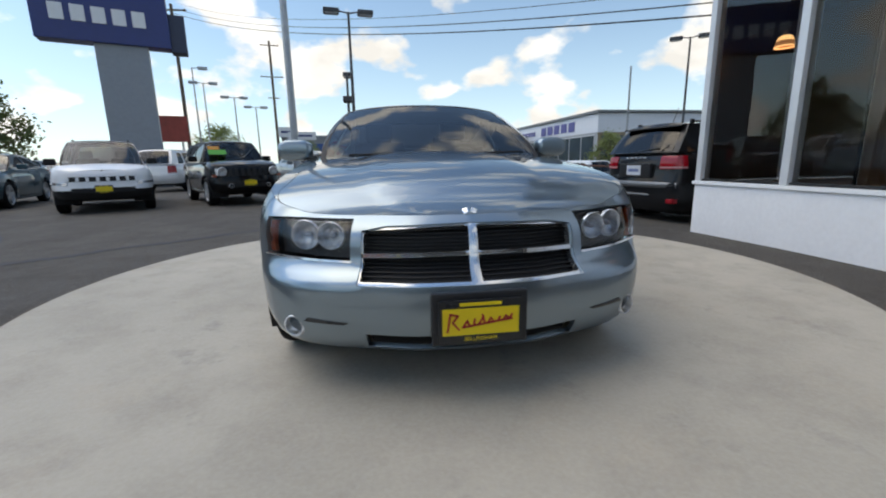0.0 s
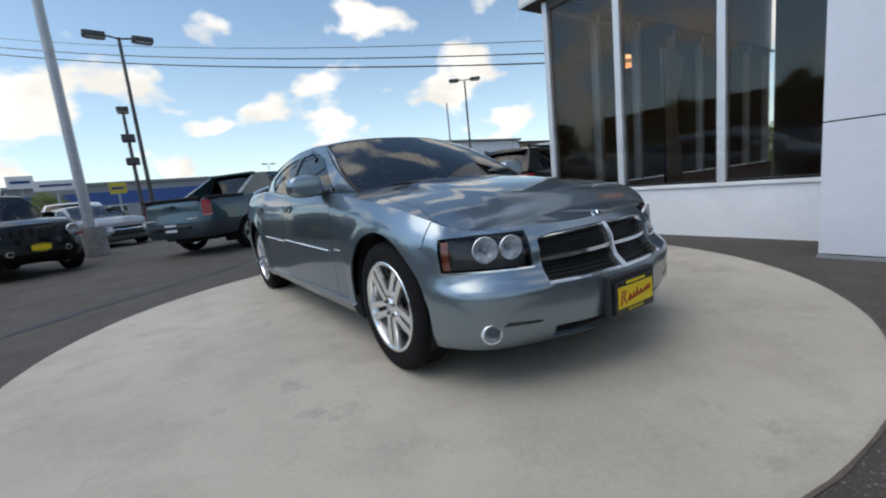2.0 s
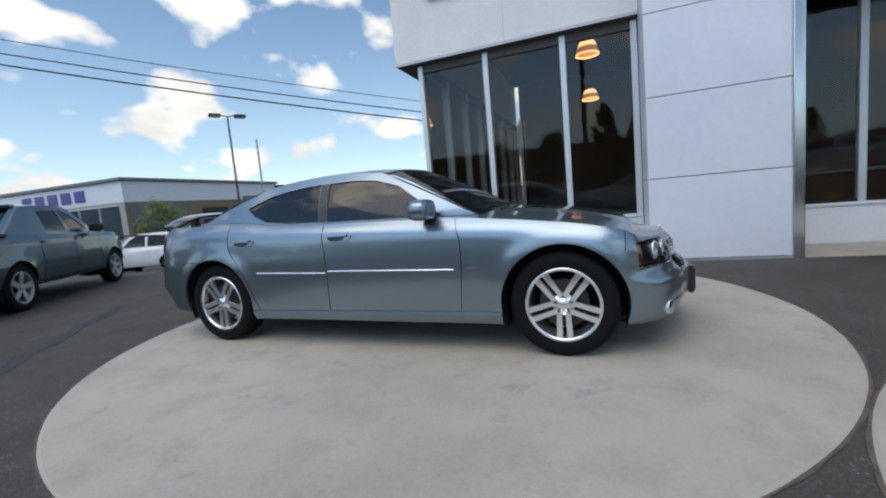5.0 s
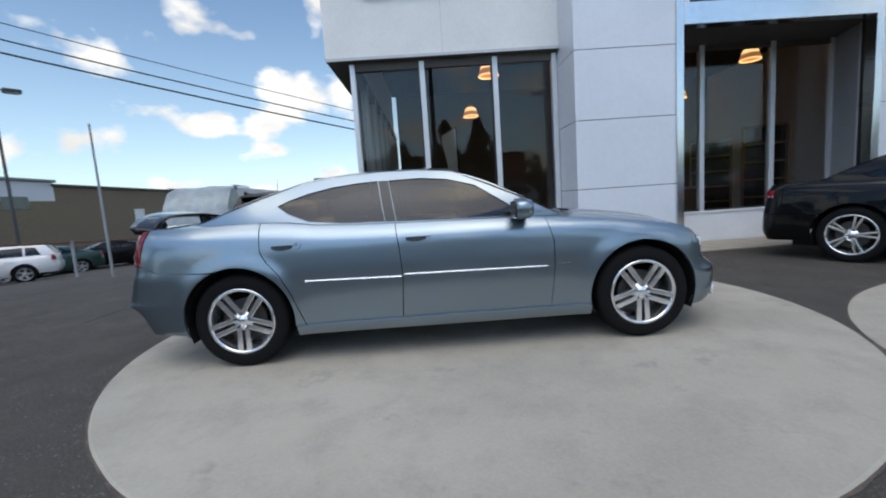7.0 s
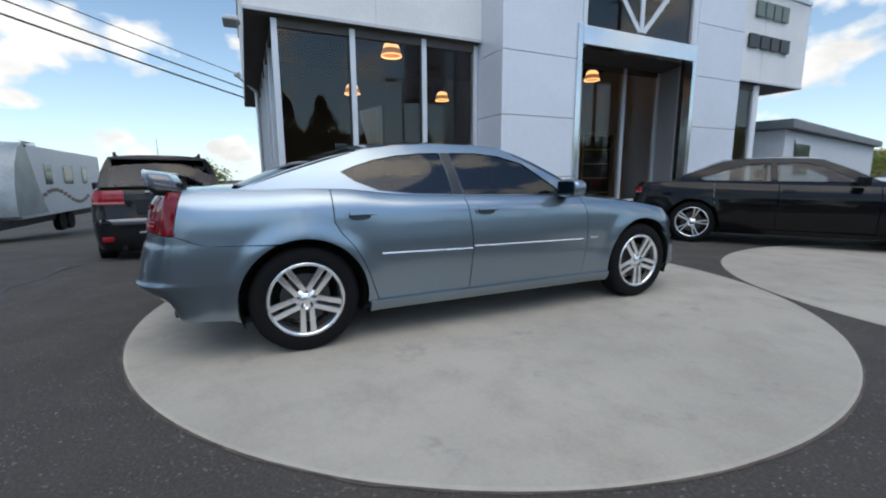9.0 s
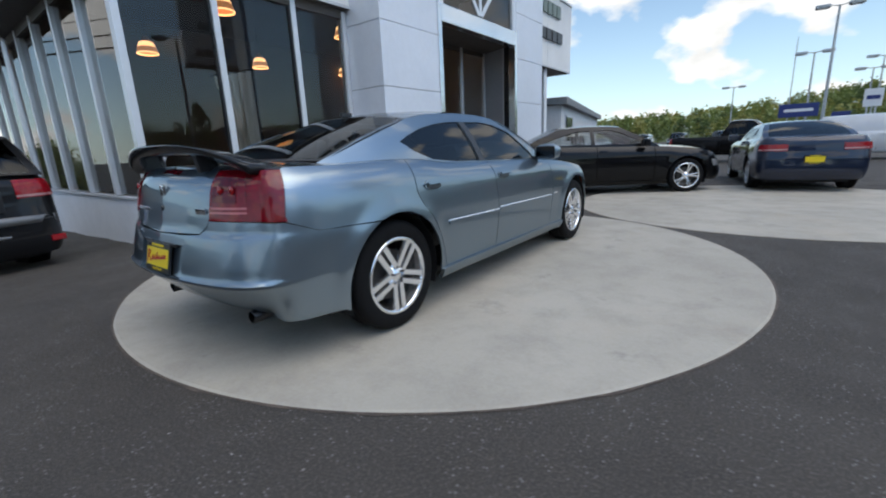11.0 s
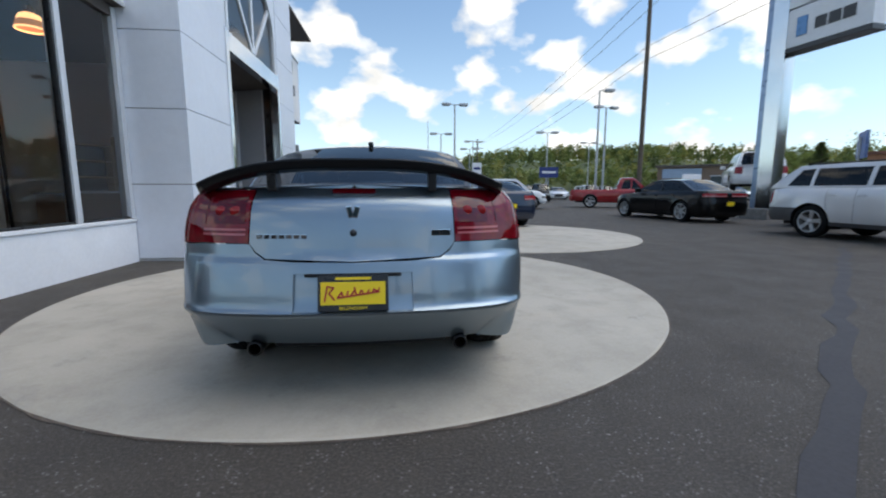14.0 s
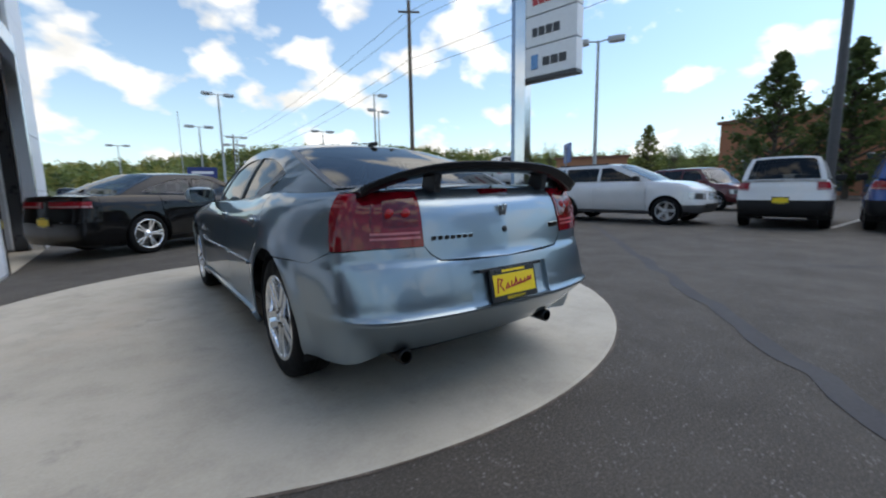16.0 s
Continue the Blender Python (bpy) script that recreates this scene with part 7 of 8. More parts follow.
# the second pad and the lot beyond the building's other end
stand(saloon("glossy black four-door saloon with bright split-spoke wheels", BLACK_P, L=5.04, W=0.95, H=1.48, wb=3.05, R=0.36, style="split", alloy=ALLOY, plates="r", side_glass=tinted_glass("light_glass", (0.55, 0.60, 0.60)), tails=(0.10, 0.92, 0.86, 0.97)), 0.46, -6.92, (-0.84, -0.545))
stand(saloon("navy two-door coupe seen from behind with a yellow plate", NAVY_P, L=4.65, W=0.91, H=1.40, wb=2.85, R=0.34, two_door=True, plates="r", style="multi", tails=(0.42, 0.92, 0.80, 0.93), name="coupe"), -2.95, -9.75, (0.18, -0.98))
stand(suv("white panel minivan with blank sides in the far lot", WHITE_P, L=5.1, W=0.99, H=1.75, lights=1, wb=3.05, hf=0.85, hc=1.05, hb=1.10, cab=-0.25, cabh=-0.15, category="van", name="minivan"), -6.6, -20.9, (-0.97, 0.22))
stand(pickup("black crew-cab pickup in the far lot", BLACK_P), -1.6, -19.8, (-0.93, 0.1))
stand(pickup("bright red long-bed pickup in the far lot", RED_P, L=5.9, W=1.0, H=1.85, wb=3.6, cab_end=0.35, R=0.40), -13.9, -20.9, (-0.92, 0.40))
stand(suv("black suv parked behind the red pickup", BLACK_P), -13.6, -35.5, (0.3, 1.0))
stand(saloon("black four-door saloon with a full-width tail lamp", BLACK_P, L=5.05, W=0.95, H=1.48, wb=3.05, R=0.36, style="multi", plates="r", tails=(0.10, 0.92, 0.86, 0.97)), -10.55, -10.9, (0.12, -0.99))
stand(suv("silver crossover with grey lower cladding", SILVER_P, L=5.05, W=0.98, H=1.70, wb=2.95, R=0.37, clad=plain("grey_cladding", (0.07, 0.07, 0.073), 0.5), hf=0.95, hc=1.15, hb=1.12, box_back=0.46, cab=-0.02, cabh=0.34, grille=(0.34, 0.66, 0.84, 4), rails=2), -10.72, -3.05, (-0.12, 0.99))
stand(suv("black suv beside the pylon sign with a yellow plate", BLACK_P, L=4.8, wb=2.9, plates="r"), -14.3, -7.3, (-0.93, -0.2))
stand(suv("white boxy compact suv seen from behind", WHITE_P, L=4.23, W=0.90, H=1.69, wb=2.57, box_back=0.08, hf=0.95, hc=1.08, hb=1.12, clad=BLACK, plates="r", tails=(0.62, 0.86, 0.90, 1.08), rails=2), -12.6, 0.50, (-0.985, -0.17))
stand(suv("bright blue boxy compact suv seen from behind", BLUE_P, L=4.23, W=0.90, H=1.69, wb=2.57, box_back=0.08, hf=0.95, hc=1.08, hb=1.12, clad=BLACK, plates="r", tails=(0.62, 0.86, 0.90, 1.08), rails=2), -13.1, 2.75, (-0.985, -0.17))
stand(suv("maroon suv parked nose-in behind the crossover", MAROON_P, L=4.9, wb=2.9, H=1.75), -18.6, -4.0, (0.35, 0.94))
RAMP_Z = 1.0
stand(suv("white suv raised on a display ramp", WHITE_P, L=4.82, W=0.96, H=1.72, wb=2.91, R=0.38, plates="r", side_glass=GLASS_DARK), -16.3, -13.8, (-0.55, -0.84), RAMP_Z)
ramp = thing("display_ramp", pose(-16.3, -13.8, 0, 0, 0, math.degrees(math.atan2(-0.55, 0.84))), "low grey steel display ramp under a white suv", "ramp")
for k in (1, -1):
    part("track", boxed((k * 0.80 - 0.2, -2.4, RAMP_Z - 0.08), (k * 0.80 + 0.2, 2.4, RAMP_Z - 0.002), 0.01), GALV, ramp)
    for y in (-2.2, 0, 2.2):
        part("leg", boxed((k * 0.80 - 0.06, y - 0.06, 0), (k * 0.80 + 0.06, y + 0.06, RAMP_Z - 0.081)), GALV, ramp)

# far rows: three kinds, copied
far_kinds = [saloon("small far-off silver saloon in a row of stock", SILVER_P, L=4.7, W=0.9, wb=2.75, lite=True), suv("small far-off white suv in a row of stock", WHITE_P, lite=True), suv("small far-off dark suv in a row of stock", CHARCOAL_P, lite=True)]
for o in far_kinds:
    o["group"] = "far rows of stock"
spots = []
for i in range(17):
    spots.append((14 - i * 4.1 + random.uniform(-0.5, 0.5), -52 - i * 0.4 + random.uniform(-1.5, 1.5), (random.uniform(-0.15, 0.15), 1.0)))
for i in range(9):
    spots.append((-14.5 - i * 3.6, -44.0 + i * 1.0, (0.25, 1.0)))
for i in range(8):
    spots.append((-19 - i * 3.2, -12.5 - i * 2.2, (0.9, 0.5)))
for i in range(7):
    spots.append((-16 - i * 3.0, 27 + i * 0.6, (0.1, -1.0)))
for i, (x, y, d) in enumerate(spots):
    th = math.degrees(math.atan2(d[0], -d[1]))
    k = far_kinds[(i * 7 + i // 3) % 3]
    if i < 3:
        far_kinds[i].matrix_basis = pose(x, y, 0, 0, 0, th)
    else:
        copy_thing(k, pose(x, y, 0, 0, 0, th))


# ---- poles, wires, signs, far buildings, trees ----
def lamp_post(x, y, h, heads=2, turn=0.0, material=POLE_DARK, r=0.09, base=0.7, label="", arm=0.45):
    t = thing("street_lamp", pose(x, y, ground_z(x, y), 0, 0, turn), label or "tall dark lot lamp on a steel pole with flat heads", "street lamp", "lot lamps")
    h -= ground_z(x, y)
    if base:
        part("footing", tubed((0, 0, -0.1), (0, 0, base), 0.27, 0.25, 20), CONCRETE_EDGE, t)
    part("pole", tubed((0, 0, base), (0, 0, h), r, r * 0.62, 14), material, t)
    for k in ((1, -1) if heads == 2 else (1,)):
        part("arm", tubed((0, 0, h - 0.05), (k * arm, 0, h + 0.02), 0.035, seg=8), material, t)
        hd = bmesh.new()
        box(hd, (k * (arm + 0.33) - 0.36, -0.22, h - 0.10), (k * (arm + 0.33) + 0.36, 0.22, h + 0.10), 0.05)
        part("lamp_head", hd, material, t)
        part("lens", boxed((k * (arm + 0.33) - 0.28, -0.17, h - 0.125), (k * (arm + 0.33) + 0.28, 0.17, h - 0.10)), ALLOY_DULL, t)
    return t


lamp_post(-1.65, 17.94, 7.9, turn=8)
lamp_post(18.73, 21.82, 8.25, turn=-35)
stack = lamp_post(-2.03, 19.9, 5.6, heads=1, turn=90, label="dark pole with small floodlights stacked along it", arm=0.15)
for z in (4.3, 3.3):
    hd = bmesh.new()
    box(hd, (-0.3, -0.25, z - 0.15), (0.3, 0.25, z + 0.15), 0.05)
    part("floodlight", hd, POLE_DARK, stack)
for x, y, h, n in ((-15.6, 35.5, 9.0, 1), (-15.9, 38.3, 8.3, 2), (-13.7, 39.2, 7.2, 2), (-13.3, 44.5, 7.0, 2), (15.9, 71.9, 7.0, 2)):
    lamp_post(x, y, h, n, turn=20, material=GALV, r=0.08)
SILVER_LAMP = "tall silver lot lamp with paired flat heads"
for x, y, h, n, tr in ((-5.05, -33.5, 8.5, 2, 5), (-4.5, -40.5, 6.9, 2, 0), (-15.4, -27.6, 8.6, 1, 180), (-18.1, -31.9, 8.2, 2, 10), (-15.2, -38.4, 6.9, 2, 0), (-16.8, -8.2, 7.7, 2, -60), (-8.6, -47, 6.0, 2, 0), (1.5, -58, 6.5, 2, 0), (-24, -48, 7.0, 2, 0), (-9.5, -50, 7.2, 2, 12)):
    lamp_post(x, y, h, n, tr, GALV, 0.10 if h > 7.5 else 0.08, 0.75, SILVER_LAMP)


def mast(name, x, y, h, r0, r1, material, label, footing=0.0, category="pole"):
    t = thing(name, pose(x, y, ground_z(x, y)), label, category)
    if footing:
        part("footing", tubed((0, 0, -0.1), (0, 0, footing), 0.32, 0.29, 24), CONCRETE_EDGE, t)
    part("shaft", tubed((0, 0, footing), (0, 0, h), r0, r1, 16), material, t)
    return t


mast("flag_pole", -3.2, 11.0, 13.0, 0.12, 0.09, GALV, "tall grey steel pole on a round concrete footing", 0.78)
mast("aerial_mast", 6.9, 8.3, 3.85, 0.035, 0.025, GALV, "thin grey mast beside the lower yard")
mast("flag_pole", -22.2, -0.6, 13.0, 0.20, 0.15, POLE_DARK, "thick dark steel pole between the parked suvs")
mast("aerial_mast", -3.5, -46, 9.0, 0.05, 0.03, GALV, "thin grey mast behind the far row")


def utility_pole(x, y, h, turn, label, arms=((0.6, 1.2),), r=0.19):
    t = mast("utility_pole", x, y, h, r, r * 0.7, WOOD_POLE, label)
    for drop, half in arms:
        bm = boxed((-half, -0.06, h - drop - 0.06), (half, 0.06, h - drop + 0.06), 0.01)
        bmesh.ops.rotate(bm, cent=(0, 0, 0), matrix=Matrix.Rotation(radians(turn), 3, "Z"), verts=bm.verts)
        part("crossarm", bm, WOOD_POLE, t)
        for k in (-0.9, -0.45, 0.45, 0.9):
            bm = lathe([(0, 0.14), (0.03, 0.13), (0.045, 0.08), (0.03, 0.05), (0.045, 0.02), (0.02, 0.0)], 12, "z")
            bmesh.ops.translate(bm, vec=(k * half, 0, h - drop + 0.06), verts=bm.verts)
            bmesh.ops.rotate(bm, cent=(0, 0, 0), matrix=Matrix.Rotation(radians(turn), 3, "Z"), verts=bm.verts)
            part("insulator", bm, ALLOY_DULL, t)
    return t


utility_pole(-19.4, -28.3, 16.8, -30, "dark wooden utility pole with a crossarm and wires", ((0.9, 0.9),), 0.20)
utility_pole(-16.3, 66.0, 19.0, 10, "distant wooden utility pole with crossarms", ((0.6, 1.3), (5.0, 1.6), (8.0, 0.8)), 0.22)
utility_pole(-20.0, -105.0, 14.0, 20, "distant wooden utility pole with crossarms", ((0.5, 2.2), (2.2, 1.8)), 0.22)
utility_pole(-18.4, 40.0, 15.2, 0, "wooden utility pole at the street", ((0.5, 1.2),), 0.18)


def wire(a, b, sag, r, label):
    """A hanging cable."""
    bm = bmesh.new()
    a, b = Vector(a), Vector(b)
    n = 24
    pts = [a.lerp(b, i / n) - Vector((0, 0, sag * 4 * (i / n) * (1 - i / n))) for i in range(n + 1)]
    for p, q in zip(pts, pts[1:]):
        tube(bm, p, q, r, seg=5, caps=False)
    tagged(part("overhead_wire", bm, BLACK), label, "cable", "overhead wires", "structure")


for dz, dx, r in ((0.0, 0.0, 0.020), (0.42, 0.3, 0.016), (0.95, 0.6, 0.010)):
    wire((-18.4 + dx, 40.0, 14.5 + dz * 0.8), (9.8, 1.72, 3.4 + dz * 0.6), 1.2, r, "black service cable from a pole to the showroom")
for dx, z in ((-0.7, 15.5), (0.7, 15.5), (0.0, 12.1), (0.1, 11.1)):
    wire((-19.4 + dx, -28.3, z), (-18.4 + dx, 40.0, 13.7 if z > 13 else z - 0.1), 0.9, 0.016, "black overhead cable along the street")
    wire((-19.4 + dx, -28.3, z), (-20.0 + dx, -105.0, z - 2.8), 1.2, 0.020, "black overhead cable along the street")

# pylon sign on a broad grey pillar
SIGN_BLUE = plain("deep_blue_sign", (0.012, 0.03, 0.16), 0.35, vary=0.05)
SIGN_GREY = plain("pylon_grey", (0.26, 0.28, 0.31), 0.5, vary=0.05)
SIGN_WHITE = plain("sign_white", (0.72, 0.73, 0.75), 0.35, vary=0.03)
py = thing("pylon_sign", pose(-12.65, 20.1, 0, 0, 0, 22), "large blue sign box on a broad grey pylon", "sign")
part("pillar", boxed((-1.05, -0.45, 0.55), (1.05, 0.45, 6.9), 0.03), SIGN_GREY, py)
part("plinth", boxed((-1.3, -0.7, -0.1), (1.3, 0.7, 0.549), 0.03), plain("dark_plinth", (0.07, 0.08, 0.09), 0.6), py)
part("sign_box", boxed((-3.1, -0.62, 6.75), (2.05, 0.35, 9.3), 0.03), SIGN_BLUE, py)
part("return_box", boxed((2.051, -0.40, 6.65), (2.75, 0.5, 8.4), 0.03), plain("dark_blue_side", (0.03, 0.04, 0.08), 0.5), py)
for i in range(5):
    x0 = -2.45 + i * 0.76
    part("sign_block", boxed((x0, -0.665, 7.55), (x0 + 0.52, -0.621, 8.25), 0.02), SIGN_WHITE, py)

# red hoarding and small far signs
hb_ = thing("billboard", pose(-17.5, 33.5, 0, 0, 0, 20), "red billboard on steel legs beyond the lot", "billboard")
part("board", boxed((-1.7, -0.1, 3.0), (1.7, 0.1, 5.0), 0.02), plain("red_board", (0.30, 0.05, 0.035), 0.5, vary=0.25, scale=1.5), hb_)
for k in (-1, 1):
    part("leg", tubed((k * 1.2, 0, 0), (k * 1.2, 0, 2.999), 0.08), GALV, hb_)


def small_sign(x, y, z, w, h, material, turn, label):
    t = thing("lot_sign", pose(x, y, 0, 0, 0, turn), label, "sign")
    part("board", boxed((-w / 2, -0.05, z), (w / 2, 0.05, z + h), 0.02), material, t)
    part("text_bar", boxed((-w * 0.36, -0.058, z + h * 0.40), (w * 0.36, -0.0505, z + h * 0.62)), SIGN_BLUE if material is not SIGN_BLUE else SIGN_WHITE, t)
    part("post", tubed((0, 0.08, 0), (0, 0.08, z + h * 0.8), 0.05), GALV, t)


small_sign(-5.4, 24.9, 2.55, 1.7, 0.5, SIGN_WHITE, 10, "small white direction sign on a post")
small_sign(-8.2, 34.0, 3.3, 1.3, 0.8, SIGN_WHITE, 12, "small white sign on a post")
small_sign(-3.2, 31.0, 2.4, 0.9, 0.7, plain("yellow_board", (0.5, 0.4, 0.05), 0.5), 5, "small yellow board on a post")
for x, y, z, w, h in ((-3.9, -36.5, 2.2, 2.2, 0.9), (-5.6, -30.0, 1.4, 0.8, 0.8), (-14.6, -36.0, 2.3, 1.9, 1.0)):
    small_sign(x, y, z, w, h, SIGN_BLUE, 180, "blue department sign on a post in the lot")
small_sign(-7.6, -36.5, 2.6, 0.9, 1.1, SIGN_WHITE, 180, "white sign on a post in the lot")
small_sign(-20.8, -24.0, 1.2, 2.0, 1.0, SIGN_WHITE, 200, "low white sign beside the utility pole")
small_sign(-19.5, -11.8, 2.4, 1.5, 1.1, plain("blue_red_board", (0.10, 0.16, 0.34), 0.5, vary=0.3), 230, "blue and red banner sign behind the crossover")

# white pylon with stacked sign panels
wp = thing("pylon_sign", pose(-14.0, -9.9, 0, 0, 0, -81), "white stacked dealership sign on a bright steel post", "sign")
part("post", boxed((0.06, -0.25, 0), (0.62, 0.25, 11.5), 0.02), STEEL, wp)
part("post_edge", boxed((0.64, -0.2, 0), (0.86, 0.2, 11.5), 0.02), plain("blue_steel", (0.22, 0.30, 0.42), 0.3, 0.6), wp)
part("footing", boxed((-0.1, -0.5, -0.1), (1.0, 0.5, 0.4), 0.03), CONCRETE_EDGE, wp)
for i, (mat, ws) in enumerate(((DARK_SIGN, (0.34, 0.34, 0.34)), (DARK_SIGN, (0.26, 0.30, 0.30, 0.30)), (plain("red_sign", (0.45, 0.04, 0.05), 0.4), (0.26, 0.26, 0.26, 0.26, 0.26)), (DARK_SIGN, (0.3, 0.3, 0.3, 0.3)))):
    z = 5.97 + i * 1.30
    part("sign_panel", boxed((-2.45, -0.28, z), (0.03, 0.28, z + 1.24), 0.03), SIGN_WHITE, wp)
    x = -0.95 if i == 0 else -0.32
    if i == 0:
        part("emblem_block", boxed((-0.62, 0.281, z + 0.30), (-0.28, 0.31, z + 0.92), 0.02), plain("emblem_blue", (0.10, 0.22, 0.40), 0.3, 0.5), wp)
        x = -0.86
    for w in ws:
        part("sign_block", boxed((x - w, 0.281, z + 0.38), (x, 0.31, z + 0.74), 0.015), mat, wp)
        x -= w + 0.06
part("sign_base", boxed((-2.47, -0.30, 5.80), (0.04, 0.30, 5.96), 0.02), DARK_SIGN, wp)


# far buildings
def low_building(name, x, y, turn, w, d, h, wall, label, bands=(), roof=None, openings=(), z0=0.0, blocks=()):
    """A plain hall: front along x at y = 0 facing -y. bands: (z0, z1, material); openings: (x0, x1, z0, z1, material)."""
    b = thing(name, pose(x, y, z0, 0, 0, turn), label, "building")
    part("wall", boxed((0, 0, -1.6), (w, d, h), 0.02), wall, b)
    part("roof", boxed((-0.25, -0.25, h + 0.002), (w + 0.25, d + 0.25, h + 0.28), 0.03), roof or SOFFIT, b)
    for a, c, mt in bands:
        part("band", boxed((-0.03, -0.03, a), (w + 0.03, d + 0.03, c), 0.01), mt, b)
    for x0, x1, a, c, mt in openings:
        o = part("window", boxed((x0, -0.06, a), (x1, -0.032, c), 0.005), mt, b)
        part("window_frame", boxed((x0 - 0.08, -0.05, c), (x1 + 0.08, -0.031, c + 0.10), 0.005), SILL_GREY, o)
    for x0, x1, a, c, mt in blocks:
        part("sign_block", boxed((x0, -0.10, a), (x1, -0.035, c), 0.02), mt, b)
    return b


PALE = plain("pale_fascia", (0.66, 0.68, 0.72), 0.5, vary=0.04)
TINT_WIN = plain("far_glass", (0.05, 0.07, 0.075), 0.08, vary=0.2, scale=0.7)
INDIGO = plain("indigo_letters", (0.05, 0.05, 0.24), 0.4)
# white-banded showroom: long front towards the lot
hall = low_building("dealership_building", 20.2, 61.0, -87, 23.0, 20.0, 5.6, plain("grey_render", (0.34, 0.35, 0.36), 0.7), "low white-banded dealership building with glazed front",
             bands=((3.7, 5.55, PALE),), roof=plain("grey_coping", (0.16, 0.17, 0.18), 0.5), openings=[(1 + i * 2.7, 3.4 + i * 2.7, 0.4, 3.4, TINT_WIN) for i in range(8)],
             blocks=[(9.2 + i * 1.9, 10.6 + i * 1.9, 4.1, 5.15, INDIGO) for i in range(5)] + [(2.0 + i * 0.9, 2.6 + i * 0.9, 4.25, 4.85, INDIGO) for i in range(6)])
low_building("warehouse", -12.0, 50.0, 12, 34.0, 16.0, 4.2, plain("grey_block", (0.30, 0.31, 0.33), 0.8), "long grey shop building with a blue band", bands=((2.2, 3.5, plain("blue_band", (0.03, 0.09, 0.30), 0.5)),), roof=plain("grey_roof", (0.25, 0.27, 0.30), 0.7),
             openings=[(2 + i * 4.0, 4.6 + i * 4.0, 0.3, 2.0, TINT_WIN) for i in range(8)])
TAN_BLOCK = plain("tan_block", (0.20, 0.155, 0.105), 0.85, vary=0.15)
part("side_wall", boxed((23.003, 0.0, -1.6), (23.06, 20.0, 3.69), 0.01), TAN_BLOCK, hall, "tan block wall under the white band")
for y0, y1, z0, z1, mt in ((0.4, 3.2, 0.3, 3.4, TINT_WIN), (3.5, 6.3, 0.3, 3.4, TINT_WIN), (8.0, 11.5, -0.5, 2.9, plain("dark_bay", (0.02, 0.02, 0.02), 0.7)), (14.0, 16.8, 2.9, 4.1, TINT_WIN)):
    part("window", boxed((23.061, y0, z0), (23.10, y1, z1), 0.005), mt, hall)
low_building("warehouse", 41.45, 39.1, 3, 60.0, 16.0, 5.2, TAN_BLOCK, "long tan block building beside the lower yard", z0=0.0, roof=plain("brown_roof", (0.07, 0.06, 0.05), 0.7),
             openings=[(12.5, 14.6, -0.3, 2.6, SIGN_WHITE), (24.0, 26.0, -0.3, 2.6, SIGN_WHITE)])
low_building("shed", 4.1, -13.5, -77.6, 14.4, 7.0, 2.6, plain("white_siding", (0.62, 0.63, 0.64), 0.6, vary=0.06), "low white shed with a shallow grey roof", roof=plain("shed_roof", (0.20, 0.21, 0.22), 0.7), openings=[(1.0, 2.6, 1.2, 2.2, TINT_WIN)])
low_building("shopping_parade", -42.0, -12.2, 82, 40.0, 14.0, 6.2, plain("orange_brick", (0.34, 0.14, 0.075), 0.8, vary=0.12), "long orange-brown shop building behind the trees", roof=plain("brown_coping", (0.20, 0.09, 0.06), 0.7), openings=[(2 + i * 4.0, 5.2 + i * 4.0, 0.3, 2.9, TINT_WIN) for i in range(9)], blocks=[(15, 18.0, 3.6, 4.3, SIGN_WHITE)])
low_building("shopping_parade", -44.0, -31.9, 123.5, 8.5, 9.0, 4.4, plain("orange_render", (0.38, 0.18, 0.10), 0.8, vary=0.12), "orange-brown shop building among trees", roof=plain("brown_coping", (0.20, 0.09, 0.06), 0.7))
low_building("kiosk", -34.0, -49.0, 140, 9.0, 6.0, 4.0, plain("brown_render", (0.20, 0.14, 0.10), 0.8), "small brown building with a pale blue front", blocks=[(0.6, 5.0, 2.6, 3.8, plain("pale_blue_front", (0.30, 0.40, 0.52), 0.5))], openings=[(6, 8, 0.4, 2.8, TINT_WIN)])

# travel trailers in the lower yard
TARP = plain("grey_tarpaulin", (0.30, 0.34, 0.35), 0.35, 0.1, vary=0.25, scale=1.6, bump=0.6)


